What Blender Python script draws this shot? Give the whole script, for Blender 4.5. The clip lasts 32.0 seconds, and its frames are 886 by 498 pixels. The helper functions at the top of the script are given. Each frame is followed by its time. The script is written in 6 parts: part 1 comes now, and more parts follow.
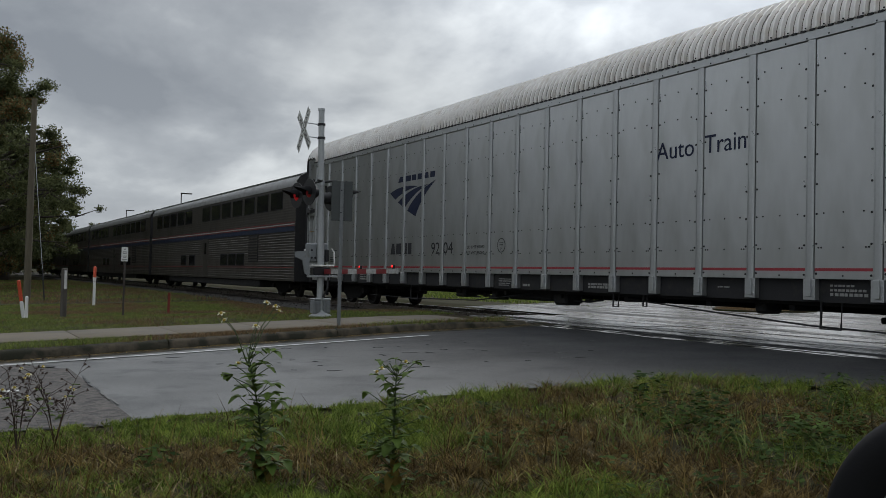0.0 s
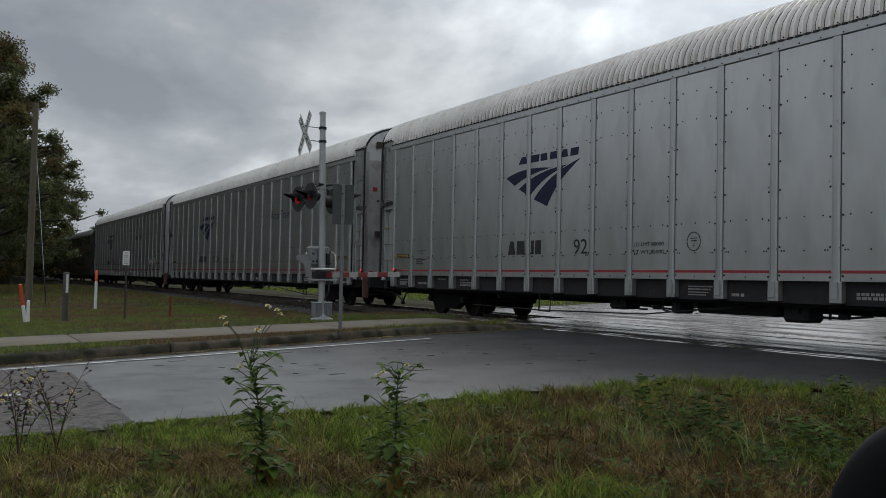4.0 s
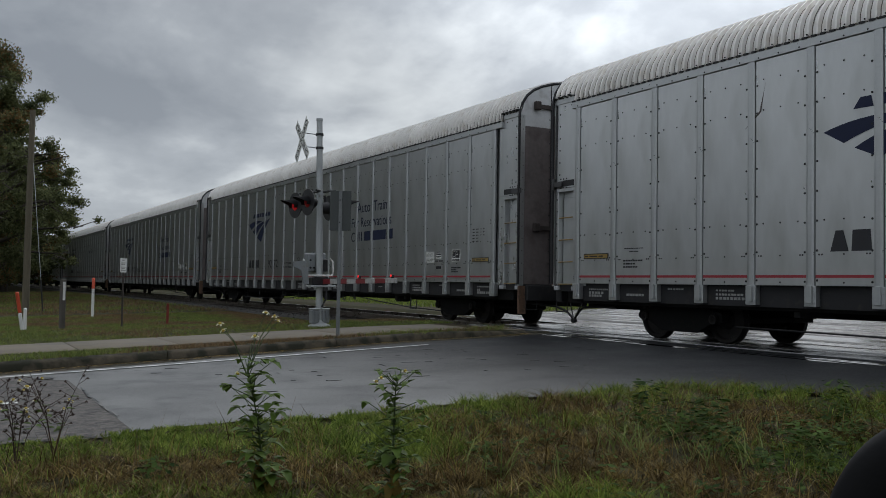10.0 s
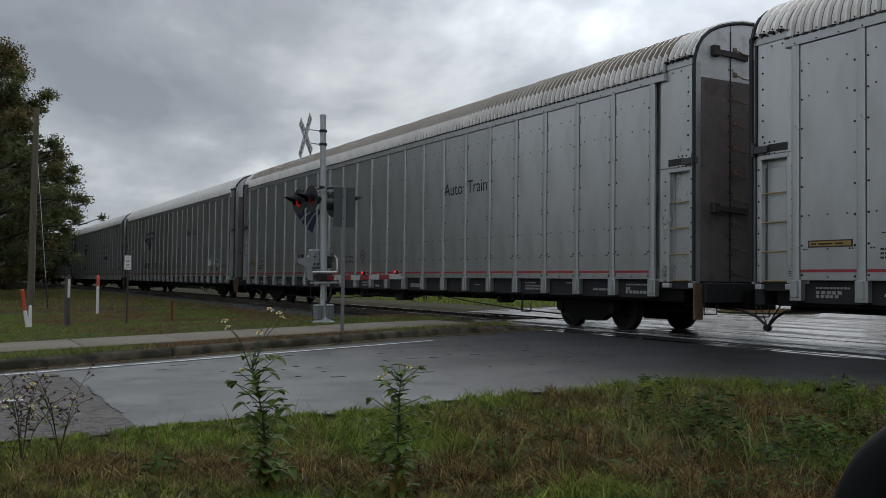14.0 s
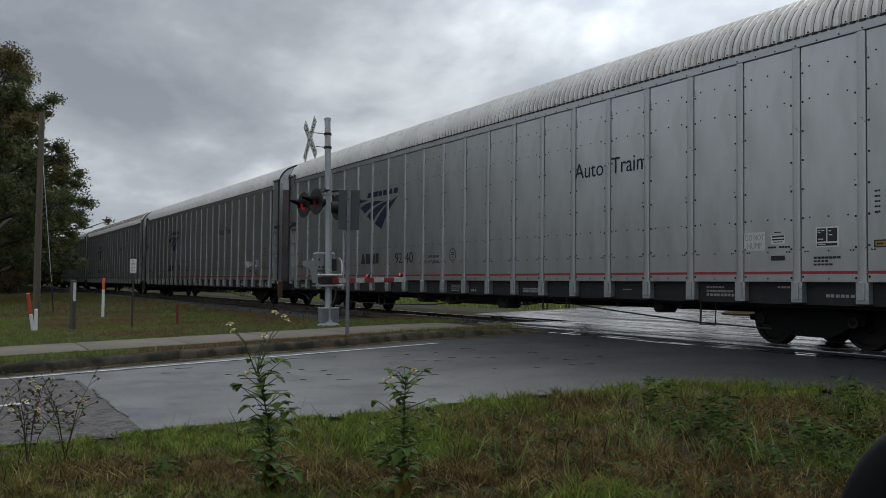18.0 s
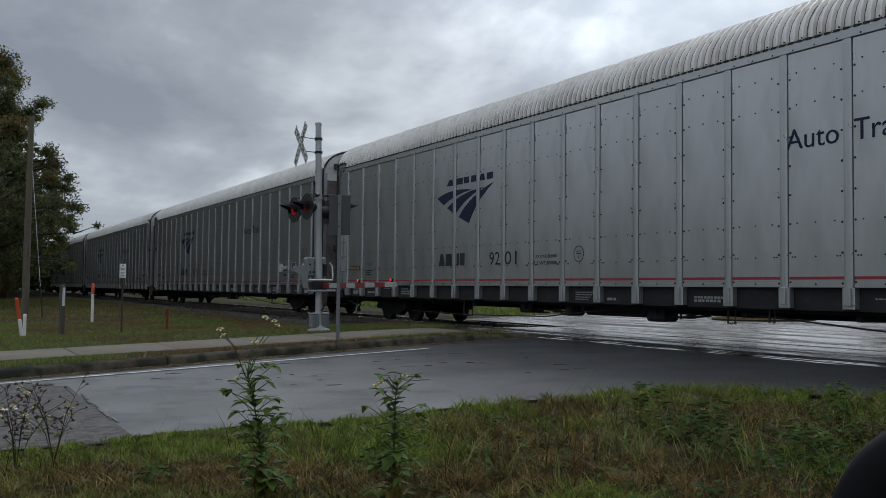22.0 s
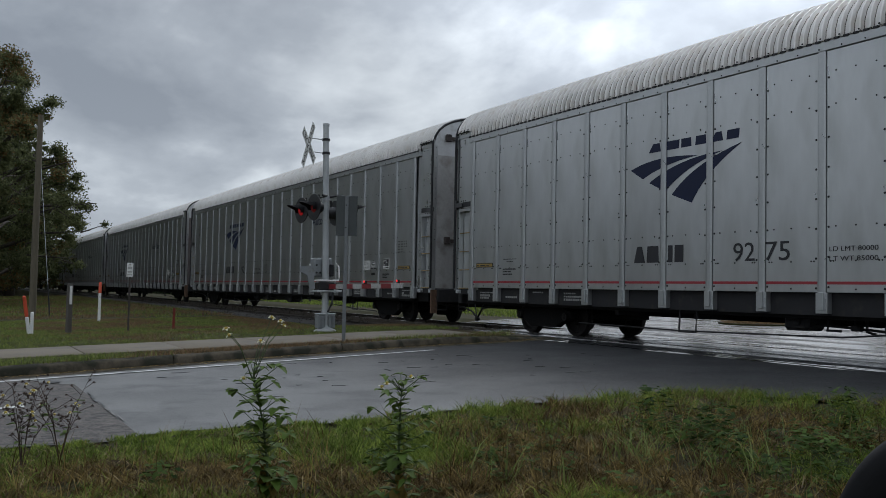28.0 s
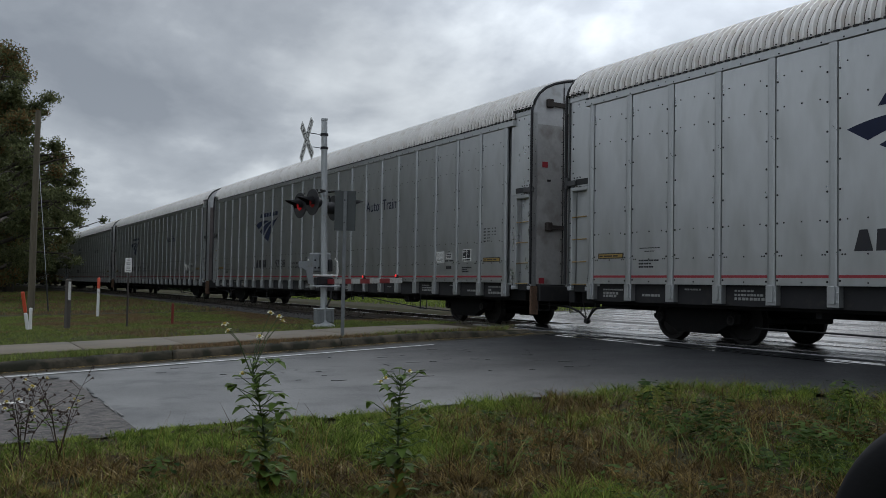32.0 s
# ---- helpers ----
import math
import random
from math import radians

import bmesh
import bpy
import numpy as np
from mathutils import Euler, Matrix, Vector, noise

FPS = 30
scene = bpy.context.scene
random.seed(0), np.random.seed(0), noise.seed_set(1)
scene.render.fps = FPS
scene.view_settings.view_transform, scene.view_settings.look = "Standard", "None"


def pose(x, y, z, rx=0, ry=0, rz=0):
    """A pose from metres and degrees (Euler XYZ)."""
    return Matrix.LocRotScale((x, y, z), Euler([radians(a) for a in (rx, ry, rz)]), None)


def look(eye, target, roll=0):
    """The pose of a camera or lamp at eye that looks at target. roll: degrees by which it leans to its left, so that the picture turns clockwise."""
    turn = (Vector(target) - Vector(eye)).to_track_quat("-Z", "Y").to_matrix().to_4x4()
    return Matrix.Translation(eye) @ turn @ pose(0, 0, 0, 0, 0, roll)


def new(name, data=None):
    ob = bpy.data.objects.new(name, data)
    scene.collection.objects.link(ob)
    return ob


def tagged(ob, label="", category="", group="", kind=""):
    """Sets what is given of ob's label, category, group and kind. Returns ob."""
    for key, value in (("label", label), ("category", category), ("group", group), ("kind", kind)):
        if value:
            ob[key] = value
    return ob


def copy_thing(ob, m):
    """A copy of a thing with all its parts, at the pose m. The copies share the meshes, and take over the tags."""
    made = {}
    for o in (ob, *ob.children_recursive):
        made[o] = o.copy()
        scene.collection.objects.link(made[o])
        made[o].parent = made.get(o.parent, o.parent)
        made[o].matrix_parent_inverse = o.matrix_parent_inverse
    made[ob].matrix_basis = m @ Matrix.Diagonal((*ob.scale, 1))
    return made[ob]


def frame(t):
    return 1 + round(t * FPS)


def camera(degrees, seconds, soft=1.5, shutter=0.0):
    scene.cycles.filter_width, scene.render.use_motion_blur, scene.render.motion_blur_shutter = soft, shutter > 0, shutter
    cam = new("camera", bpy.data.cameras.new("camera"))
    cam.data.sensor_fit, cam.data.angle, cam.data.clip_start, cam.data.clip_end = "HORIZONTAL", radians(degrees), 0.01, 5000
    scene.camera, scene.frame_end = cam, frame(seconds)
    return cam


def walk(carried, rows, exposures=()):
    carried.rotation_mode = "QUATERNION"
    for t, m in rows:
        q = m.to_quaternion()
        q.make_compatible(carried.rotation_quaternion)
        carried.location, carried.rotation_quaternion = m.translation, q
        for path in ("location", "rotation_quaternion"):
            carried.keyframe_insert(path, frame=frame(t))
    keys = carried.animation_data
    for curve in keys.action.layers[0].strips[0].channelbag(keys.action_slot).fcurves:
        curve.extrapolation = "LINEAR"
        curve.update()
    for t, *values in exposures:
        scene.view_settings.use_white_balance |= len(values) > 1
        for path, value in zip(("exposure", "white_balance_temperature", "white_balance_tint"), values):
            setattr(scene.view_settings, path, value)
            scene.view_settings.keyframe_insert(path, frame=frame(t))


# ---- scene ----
cam = camera(51.43, 32.0, 0.8)
EYE = (0.0, 0.0, 0.94)

# seconds, turn from the track's direction, tilt, lean (degrees): held in the hand, turning a little
VIEW = [
    (0, 28.842, 1.696, 1.334), (0.5, 28.848, 1.734, 1.332), (1, 28.968, 1.819, 1.402), (1.5, 28.949, 1.840, 1.366),
    (2, 28.837, 1.849, 1.332), (2.5, 28.783, 1.866, 1.331), (3, 28.802, 1.873, 1.288), (3.5, 28.786, 1.877, 1.251),
    (5.5, 28.669, 1.902, 1.046), (6, 28.680, 1.755, 0.927), (6.5, 28.620, 1.753, 1.013), (7, 28.624, 1.908, 1.196),
    (7.5, 28.772, 2.296, 1.306), (8, 28.811, 2.414, 1.181), (8.5, 28.730, 2.221, 0.993), (9, 28.724, 2.159, 0.916),
    (9.5, 28.772, 2.163, 0.900), (10, 28.911, 2.267, 0.987), (10.5, 28.895, 2.297, 1.067), (11, 28.796, 2.221, 0.943),
    (11.5, 28.723, 2.172, 0.857), (12, 28.601, 2.003, 0.819), (12.5, 28.578, 1.950, 0.914), (13, 28.642, 1.918, 0.945),
    (13.5, 28.675, 1.967, 0.877), (14, 28.671, 2.008, 0.769), (14.5, 28.586, 2.012, 0.726), (16.5, 28.486, 2.152, 0.767),
    (17, 28.423, 2.161, 0.741), (17.5, 28.408, 2.157, 0.688), (18, 28.373, 2.168, 0.632), (18.5, 28.394, 2.167, 0.618),
    (19, 28.673, 2.354, 0.757), (19.5, 28.851, 2.593, 0.874), (20, 28.810, 2.563, 0.861), (20.5, 28.799, 2.448, 0.721),
    (21, 28.783, 2.428, 0.700), (21.5, 28.797, 2.439, 0.690), (22, 28.943, 2.496, 0.677), (22.5, 28.959, 2.622, 0.810),
    (23, 28.905, 2.697, 0.985), (23.5, 28.803, 2.632, 0.967), (24, 28.685, 2.579, 0.958), (24.5, 28.644, 2.503, 0.938),
    (25, 28.662, 2.466, 0.953), (25.5, 28.625, 2.474, 0.978), (27.5, 28.518, 2.620, 1.220), (28, 28.529, 2.593, 1.170),
    (28.5, 28.539, 2.541, 1.101), (29, 28.574, 2.446, 1.114), (29.5, 28.600, 2.379, 1.145), (30, 28.647, 2.286, 1.100),
    (30.5, 28.676, 2.284, 1.146), (31, 28.636, 2.258, 1.020), (31.5, 28.625, 2.216, 0.987), (32, 28.624, 2.263, 1.014),
]


def view(turn, tilt, lean):
    a, b, c = radians(turn), radians(tilt), radians(lean)
    level = Vector((-math.cos(a), math.sin(a), 0))
    side = Vector((math.sin(a), math.cos(a), 0))
    up = Vector((0, 0, 1))
    ahead = level * math.cos(b) + up * math.sin(b)
    top = up * math.cos(b) - level * math.sin(b)
    r = side * math.cos(c) + top * math.sin(c)
    u = top * math.cos(c) - side * math.sin(c)
    m = Matrix((r, u, -ahead)).transposed().to_4x4()
    m.translation = EYE
    return m


# seconds, stops, kelvin, tint: the camera's white balance cools a little on the way
LOOK = [(0, 0.08, 6850, 10), (3, 0.08, 6850, 10), (7, 0.09, 6900, 10), (9, 0.11, 6770, 10), (14, 0.12, 6760, 10), (17, 0.11, 6740, 10), (18, 0.12, 6720, 10), (19, 0.18, 6850, 10),
        (20, 0.10, 6650, 10), (22, 0.06, 6500, 10), (24, 0.06, 6500, 10), (26, 0.10, 6500, 10), (28, 0.17, 6520, 10), (32, 0.10, 6600, 10)]
walk(cam, [(t, view(a, b, c)) for t, a, b, c in VIEW], LOOK)

# ---- world and sun ----
SUN_AZ, SUN_EL = 50.0, 36.0          # degrees from -x towards +y, and height
sun_way = Vector((-math.cos(radians(SUN_AZ)) * math.cos(radians(SUN_EL)),
                  math.sin(radians(SUN_AZ)) * math.cos(radians(SUN_EL)), math.sin(radians(SUN_EL))))


def make_world():
    w = bpy.data.worlds.new("overcast_sky")
    scene.world = w
    w.use_nodes = True
    nt = w.node_tree
    nt.nodes.clear()
    N, L = nt.nodes.new, nt.links.new
    out, bg = N("ShaderNodeOutputWorld"), N("ShaderNodeBackground")
    L(bg.outputs[0], out.inputs[0])
    sky = N("ShaderNodeTexSky")
    sky.sky_type, sky.sun_disc = "NISHITA", False
    sky.sun_elevation, sky.sun_rotation = radians(SUN_EL), math.atan2(sun_way.x, sun_way.y)
    dim = N("ShaderNodeVectorMath"); dim.operation = "SCALE"; dim.inputs["Scale"].default_value = 0.06
    L(sky.outputs[0], dim.inputs[0])
    tc = N("ShaderNodeTexCoord")
    sep = N("ShaderNodeSeparateXYZ"); L(tc.outputs["Generated"], sep.inputs[0])
    zc = N("ShaderNodeMath"); zc.operation = "MAXIMUM"; L(sep.outputs[2], zc.inputs[0]); zc.inputs[1].default_value = 0.0
    za = N("ShaderNodeMath"); za.operation = "ADD"; L(zc.outputs[0], za.inputs[0]); za.inputs[1].default_value = 0.42
    dv = N("ShaderNodeVectorMath"); dv.operation = "DIVIDE"
    comb = N("ShaderNodeCombineXYZ")
    for i in range(3):
        L(za.outputs[0], comb.inputs[i])
    L(tc.outputs["Generated"], dv.inputs[0]); L(comb.outputs[0], dv.inputs[1])
    mp = N("ShaderNodeMapping"); L(dv.outputs[0], mp.inputs[0])
    mp.inputs["Location"].default_value = (1.35, 4.3, 0)
    mp.inputs["Scale"].default_value = (1, 1, 0.15)
    n1 = N("ShaderNodeTexNoise"); n1.inputs["Scale"].default_value = 1.9; n1.inputs["Detail"].default_value = 6; n1.inputs["Roughness"].default_value = 0.5
    n1.inputs["Distortion"].default_value = 0.5
    n2 = N("ShaderNodeTexNoise"); n2.inputs["Scale"].default_value = 6.5; n2.inputs["Detail"].default_value = 6; n2.inputs["Roughness"].default_value = 0.52
    L(mp.outputs[0], n1.inputs["Vector"]); L(mp.outputs[0], n2.inputs["Vector"])
    mix = N("ShaderNodeMath"); mix.operation = "MULTIPLY_ADD"; L(n2.outputs[0], mix.inputs[0]); mix.inputs[1].default_value = 0.26
    sc = N("ShaderNodeMath"); sc.operation = "MULTIPLY"; L(n1.outputs[0], sc.inputs[0]); sc.inputs[1].default_value = 0.74
    L(sc.outputs[0], mix.inputs[2])
    ramp = N("ShaderNodeValToRGB")
    e = ramp.color_ramp.elements
    e[0].position, e[0].color = 0.37, (0.236, 0.268, 0.316, 1)
    e[1].position, e[1].color = 0.64, (0.62, 0.675, 0.728, 1)
    m_ = e.new(0.5); m_.color = (0.352, 0.392, 0.445, 1)
    L(mix.outputs[0], ramp.inputs[0])
    # brighter cloud round the hidden sun
    dot = N("ShaderNodeVectorMath"); dot.operation = "DOT_PRODUCT"
    L(tc.outputs["Generated"], dot.inputs[0]); dot.inputs[1].default_value = sun_way
    gl = N("ShaderNodeMapRange"); gl.interpolation_type = "SMOOTHSTEP"
    L(dot.outputs["Value"], gl.inputs[0])
    for i, v in ((1, 0.83), (2, 1.0), (3, 1.0), (4, 2.6)):
        gl.inputs[i].default_value = v
    # a paler band near the horizon
    hz = N("ShaderNodeMapRange"); L(zc.outputs[0], hz.inputs[0])
    for i, v in ((1, 0.0), (2, 0.20), (3, 1.22), (4, 1.0)):
        hz.inputs[i].default_value = v
    # an overcast sky is brighter overhead
    ov = N("ShaderNodeMapRange"); ov.interpolation_type = "SMOOTHSTEP"; L(zc.outputs[0], ov.inputs[0])
    for i, v in ((1, 0.35), (2, 1.0), (3, 1.0), (4, 2.3)):
        ov.inputs[i].default_value = v
    oh = N("ShaderNodeMath"); oh.operation = "MULTIPLY"; L(ov.outputs[0], oh.inputs[0]); L(hz.outputs[0], oh.inputs[1])
    both = N("ShaderNodeMath"); both.operation = "MULTIPLY"; L(gl.outputs[0], both.inputs[0]); L(oh.outputs[0], both.inputs[1])
    lit = N("ShaderNodeVectorMath"); lit.operation = "SCALE"; L(ramp.outputs[0], lit.inputs[0]); L(both.outputs[0], lit.inputs["Scale"])
    add = N("ShaderNodeMix"); add.data_type = "RGBA"; add.inputs["Factor"].default_value = 0.94
    L(dim.outputs[0], add.inputs["A"]); L(lit.outputs[0], add.inputs["B"])
    L(add.outputs["Result"], bg.inputs[0])
    bg.inputs[1].default_value = 1.0


make_world()
sun = new("sun", bpy.data.lights.new("sun", "SUN"))
sun.data.energy, sun.data.angle, sun.data.color = 0.5, radians(40), (1.0, 0.96, 0.9)
sun.matrix_world = look(sun_way * 80, (0, 0, 0))

# ---- geometry helpers ----


class Geo:
    """Collects vertices and faces of one part."""

    def __init__(self):
        self.v, self.f = [], []

    def add(self, vs, fs):
        n = len(self.v)
        self.v += [tuple(p) for p in vs]
        self.f += [tuple(i + n for i in q) for q in fs]
        return self

    def box(self, x0, x1, y0, y1, z0, z1, c=0.0):
        xs, ys, zs = (x0, x1), (y0, y1), (z0, z1)
        if c <= 0:
            vs = [(x, y, z) for x in xs for y in ys for z in zs]
            return self.add(vs, [(0, 1, 3, 2), (4, 6, 7, 5), (0, 4, 5, 1), (2, 3, 7, 6), (0, 2, 6, 4), (1, 5, 7, 3)])
        vs, at = [], {}
        for i in (0, 1):
            for j in (0, 1):
                for k in (0, 1):
                    sx, sy, sz = (1 - 2 * i), (1 - 2 * j), (1 - 2 * k)
                    X, Y, Z = xs[i], ys[j], zs[k]
                    for a, p in enumerate(((X, Y + sy * c, Z + sz * c), (X + sx * c, Y, Z + sz * c), (X + sx * c, Y + sy * c, Z))):
                        at[i, j, k, a] = len(vs)
                        vs.append(p)
        fs = []
        for i in (0, 1):
            fs.append([at[i, j, k, 0] for j, k in ((0, 0), (0, 1), (1, 1), (1, 0))][::1 if i == 0 else -1])
            fs.append([at[j, i, k, 1] for j, k in ((0, 0), (1, 0), (1, 1), (0, 1))][::1 if i == 0 else -1])
            fs.append([at[j, k, i, 2] for j, k in ((0, 0), (0, 1), (1, 1), (1, 0))][::1 if i == 0 else -1])
        for i in (0, 1):
            for j in (0, 1):
                fs.append((at[i, j, 0, 0], at[i, j, 1, 0], at[i, j, 1, 1], at[i, j, 0, 1])[::1 if (i + j) % 2 else -1])
                fs.append((at[i, 0, j, 0], at[i, 1, j, 0], at[i, 1, j, 2], at[i, 0, j, 2])[::1 if (i + j) % 2 == 0 else -1])
                fs.append((at[0, i, j, 1], at[1, i, j, 1], at[1, i, j, 2], at[0, i, j, 2])[::1 if (i + j) % 2 else -1])
                for k in (0, 1):
                    fs.append((at[i, j, k, 0], at[i, j, k, 1], at[i, j, k, 2])[::1 if (i + j + k) % 2 == 0 else -1])
        return self.add(vs, fs)

    def tube(self, pts, r, n=8, caps=True):
        pts = [Vector(p) for p in pts]
        rs = r if isinstance(r, (list, tuple)) else [r] * len(pts)
        ref = Vector((0, 0, 1))
        vs, fs = [], []
        for i, p in enumerate(pts):
            d = (pts[min(i + 1, len(pts) - 1)] - pts[max(i - 1, 0)]).normalized()
            u = d.cross(ref if abs(d.dot(ref)) < 0.95 else Vector((1, 0, 0))).normalized()
            w = d.cross(u)
            for k in range(n):
                a = 2 * math.pi * k / n
                vs.append(p + (u * math.cos(a) + w * math.sin(a)) * rs[i])
        for i in range(len(pts) - 1):
            for k in range(n):
                a, b = i * n + k, i * n + (k + 1) % n
                fs.append((a, a + n, b + n, b))
        if caps:
            fs.append(tuple(range(n)))
            fs.append(tuple((len(pts) - 1) * n + k for k in reversed(range(n))))
        return self.add(vs, fs)

    def spin(self, profile, origin, axis, n=24):
        """Turns (distance along the axis, radius) pairs about an axis."""
        ax = Vector(axis).normalized()
        u = ax.orthogonal().normalized()
        w = ax.cross(u)
        o = Vector(origin)
        vs, fs, m = [], [], len(profile)
        for k in range(n):
            a = 2 * math.pi * k / n
            for d, r in profile:
                vs.append(o + ax * d + (u * math.cos(a) + w * math.sin(a)) * r)
        for k in range(n):
            for i in range(m - 1):
                a, b = k * m + i, ((k + 1) % n) * m + i
                fs.append((a, b, b + 1, a + 1))
        return self.add(vs, fs)

    def prism(self, pts, a0, a1, plane="xz"):
        """A flat outline given depth: in plane xz from y=a0 to a1, xy from z=a0 to a1, yz from x=a0 to a1."""
        def at(p, d):
            return {"xz": (p[0], d, p[1]), "xy": (p[0], p[1], d), "yz": (d, p[0], p[1])}[plane]
        n = len(pts)
        vs = [at(p, a0) for p in pts] + [at(p, a1) for p in pts]
        fs = [tuple(range(n)), tuple(range(2 * n - 1, n - 1, -1))]
        fs += [(i, i + n, (i + 1) % n + n, (i + 1) % n) for i in range(n)]
        return self.add(vs, fs)

    def strip(self, rows, close=False):
        """A sheet over rows of points."""
        n = len(rows[0])
        vs = [p for row in rows for p in row]
        fs = [(i * n + k, i * n + k + 1, (i + 1) * n + k + 1, (i + 1) * n + k) for i in range(len(rows) - 1) for k in range(n - 1)]
        return self.add(vs, fs)

    def mesh(self, name, smooth=None, fix=True):
        me = bpy.data.meshes.new(name)
        me.from_pydata(self.v, [], self.f)
        if fix:
            bm = bmesh.new()
            bm.from_mesh(me)
            bmesh.ops.recalc_face_normals(bm, faces=bm.faces)
            bm.to_mesh(me)
            bm.free()
        if smooth:
            me.polygons.foreach_set("use_smooth", [True] * len(me.polygons))
            me.set_sharp_from_angle(angle=radians(smooth))
        return me


def part(name, geo, material, parent, label="", smooth=None, at=None):
    """Links a Geo or a mesh as one mesh object under a thing or a part."""
    me = geo if isinstance(geo, bpy.types.Mesh) else geo.mesh(name, smooth)
    if not me.materials:
        me.materials.append(material)
    ob = new(name, me)
    ob.parent = parent
    if at is not None:
        ob.matrix_basis = at
    if label:
        ob["label"] = label
    return ob


def thing(name, m, label, category, group="", kind=""):
    ob = new(name)
    ob.empty_display_size = 0.2
    ob.matrix_basis = m
    return tagged(ob, label, category, group, kind)


def solid(name, geo, material, label, category, group="", kind="", smooth=None, m=None):
    me = geo if isinstance(geo, bpy.types.Mesh) else geo.mesh(name, smooth)
    if not me.materials:
        me.materials.append(material)
    ob = new(name, me)
    if m is not None:
        ob.matrix_basis = m
    return tagged(ob, label, category, group, kind)


# ---- materials ----


def mat(name, colour, rough=0.6, metal=0.0, vary=0.25, scale=3.0, fine=40.0, bump=0.1, stain=None, stain_at=(0.55, 0.7), spec=0.5,
        coords="Object", stretch=(1, 1, 1), rnd=0.0, gloss_vary=0.1, clear=0.0, gloss_at=(0.6, 1.4)):
    """A surface with colour variation at two scales, a stain colour, relief and uneven gloss."""
    m = bpy.data.materials.new(name)
    m.use_nodes = True
    nt = m.node_tree
    N, L = nt.nodes.new, nt.links.new
    b = nt.nodes["Principled BSDF"]
    tc = N("ShaderNodeTexCoord")
    mp = N("ShaderNodeMapping"); L(tc.outputs[coords], mp.inputs[0]); mp.inputs["Scale"].default_value = stretch
    big = N("ShaderNodeTexNoise"); big.inputs["Scale"].default_value = scale; big.inputs["Detail"].default_value = 5
    small = N("ShaderNodeTexNoise"); small.inputs["Scale"].default_value = fine; small.inputs["Detail"].default_value = 4
    L(mp.outputs[0], big.inputs["Vector"]); L(mp.outputs[0], small.inputs["Vector"])
    info = N("ShaderNodeObjectInfo")
    s = N("ShaderNodeMath"); s.operation = "ADD"; L(big.outputs[0], s.inputs[0]); L(small.outputs[0], s.inputs[1])
    k = N("ShaderNodeMapRange"); L(s.outputs[0], k.inputs[0])
    for i, v in ((1, 0.6), (2, 1.4), (3, 1 - vary), (4, 1 + vary)):
        k.inputs[i].default_value = v
    rr = N("ShaderNodeMapRange"); L(info.outputs["Random"], rr.inputs[0])
    for i, v in ((3, 1 - rnd), (4, 1 + rnd)):
        rr.inputs[i].default_value = v
    kk = N("ShaderNodeMath"); kk.operation = "MULTIPLY"; L(k.outputs[0], kk.inputs[0]); L(rr.outputs[0], kk.inputs[1])
    col = N("ShaderNodeVectorMath"); col.operation = "SCALE"; col.inputs[0].default_value = colour; L(kk.outputs[0], col.inputs["Scale"])
    last = col.outputs[0]
    if stain:
        st = N("ShaderNodeTexNoise"); st.inputs["Scale"].default_value = scale * 1.7; st.inputs["Detail"].default_value = 6
        L(mp.outputs[0], st.inputs["Vector"])
        sr = N("ShaderNodeMapRange"); L(st.outputs[0], sr.inputs[0])
        sr.inputs[1].default_value, sr.inputs[2].default_value = stain_at
        mx = N("ShaderNodeMix"); mx.data_type = "RGBA"; L(sr.outputs[0], mx.inputs["Factor"])
        L(last, mx.inputs["A"]); mx.inputs["B"].default_value = (*stain, 1)
        last = mx.outputs["Result"]
    L(last, b.inputs["Base Color"])
    g = N("ShaderNodeMapRange"); L(s.outputs[0], g.inputs[0])
    for i, v in ((1, gloss_at[0]), (2, gloss_at[1]), (3, max(0.02, rough - gloss_vary)), (4, min(1, rough + gloss_vary))):
        g.inputs[i].default_value = v
    L(g.outputs[0], b.inputs["Roughness"])
    b.inputs["Metallic"].default_value = metal
    b.inputs["Specular IOR Level"].default_value = spec
    b.inputs["Coat Weight"].default_value = clear
    if bump:
        bp = N("ShaderNodeBump"); bp.inputs["Strength"].default_value = bump; bp.inputs["Distance"].default_value = 0.01
        L(s.outputs[0], bp.inputs["Height"]); L(bp.outputs[0], b.inputs["Normal"])
    return m


def glow(name, colour, strength):
    m = bpy.data.materials.new(name)
    m.use_nodes = True
    b = m.node_tree.nodes["Principled BSDF"]
    b.inputs["Base Color"].default_value = (*colour, 1)
    b.inputs["Emission Color"].default_value = (*colour, 1)
    b.inputs["Emission Strength"].default_value = strength
    b.inputs["Roughness"].default_value = 0.3
    return m


ALU = mat("aluminium_sheet", (0.545, 0.557, 0.562), 0.29, 0.86, 0.08, 0.8, 6, 0.0, stain=(0.41, 0.42, 0.41), stain_at=(0.50, 0.80), gloss_vary=0.05, stretch=(1, 1, 0.35), rnd=0.05)
ALU_POST = mat("aluminium_post", (0.50, 0.515, 0.52), 0.36, 0.8, 0.08, 1.5, 20, 0.0)
ROOF = mat("roof_sheet_steel", (0.80, 0.78, 0.755), 0.40, 0.40, 0.10, 1.2, 14, 0.05, stain=(0.60, 0.54, 0.47), stain_at=(0.58, 0.86), rnd=0.05)
ROOF_RUST = mat("roof_sheet_stained", (0.29, 0.25, 0.21), 0.6, 0.2, 0.25, 2.0, 12, 0.05, stain=(0.24, 0.17, 0.11), stain_at=(0.45, 0.7), rnd=0.08)
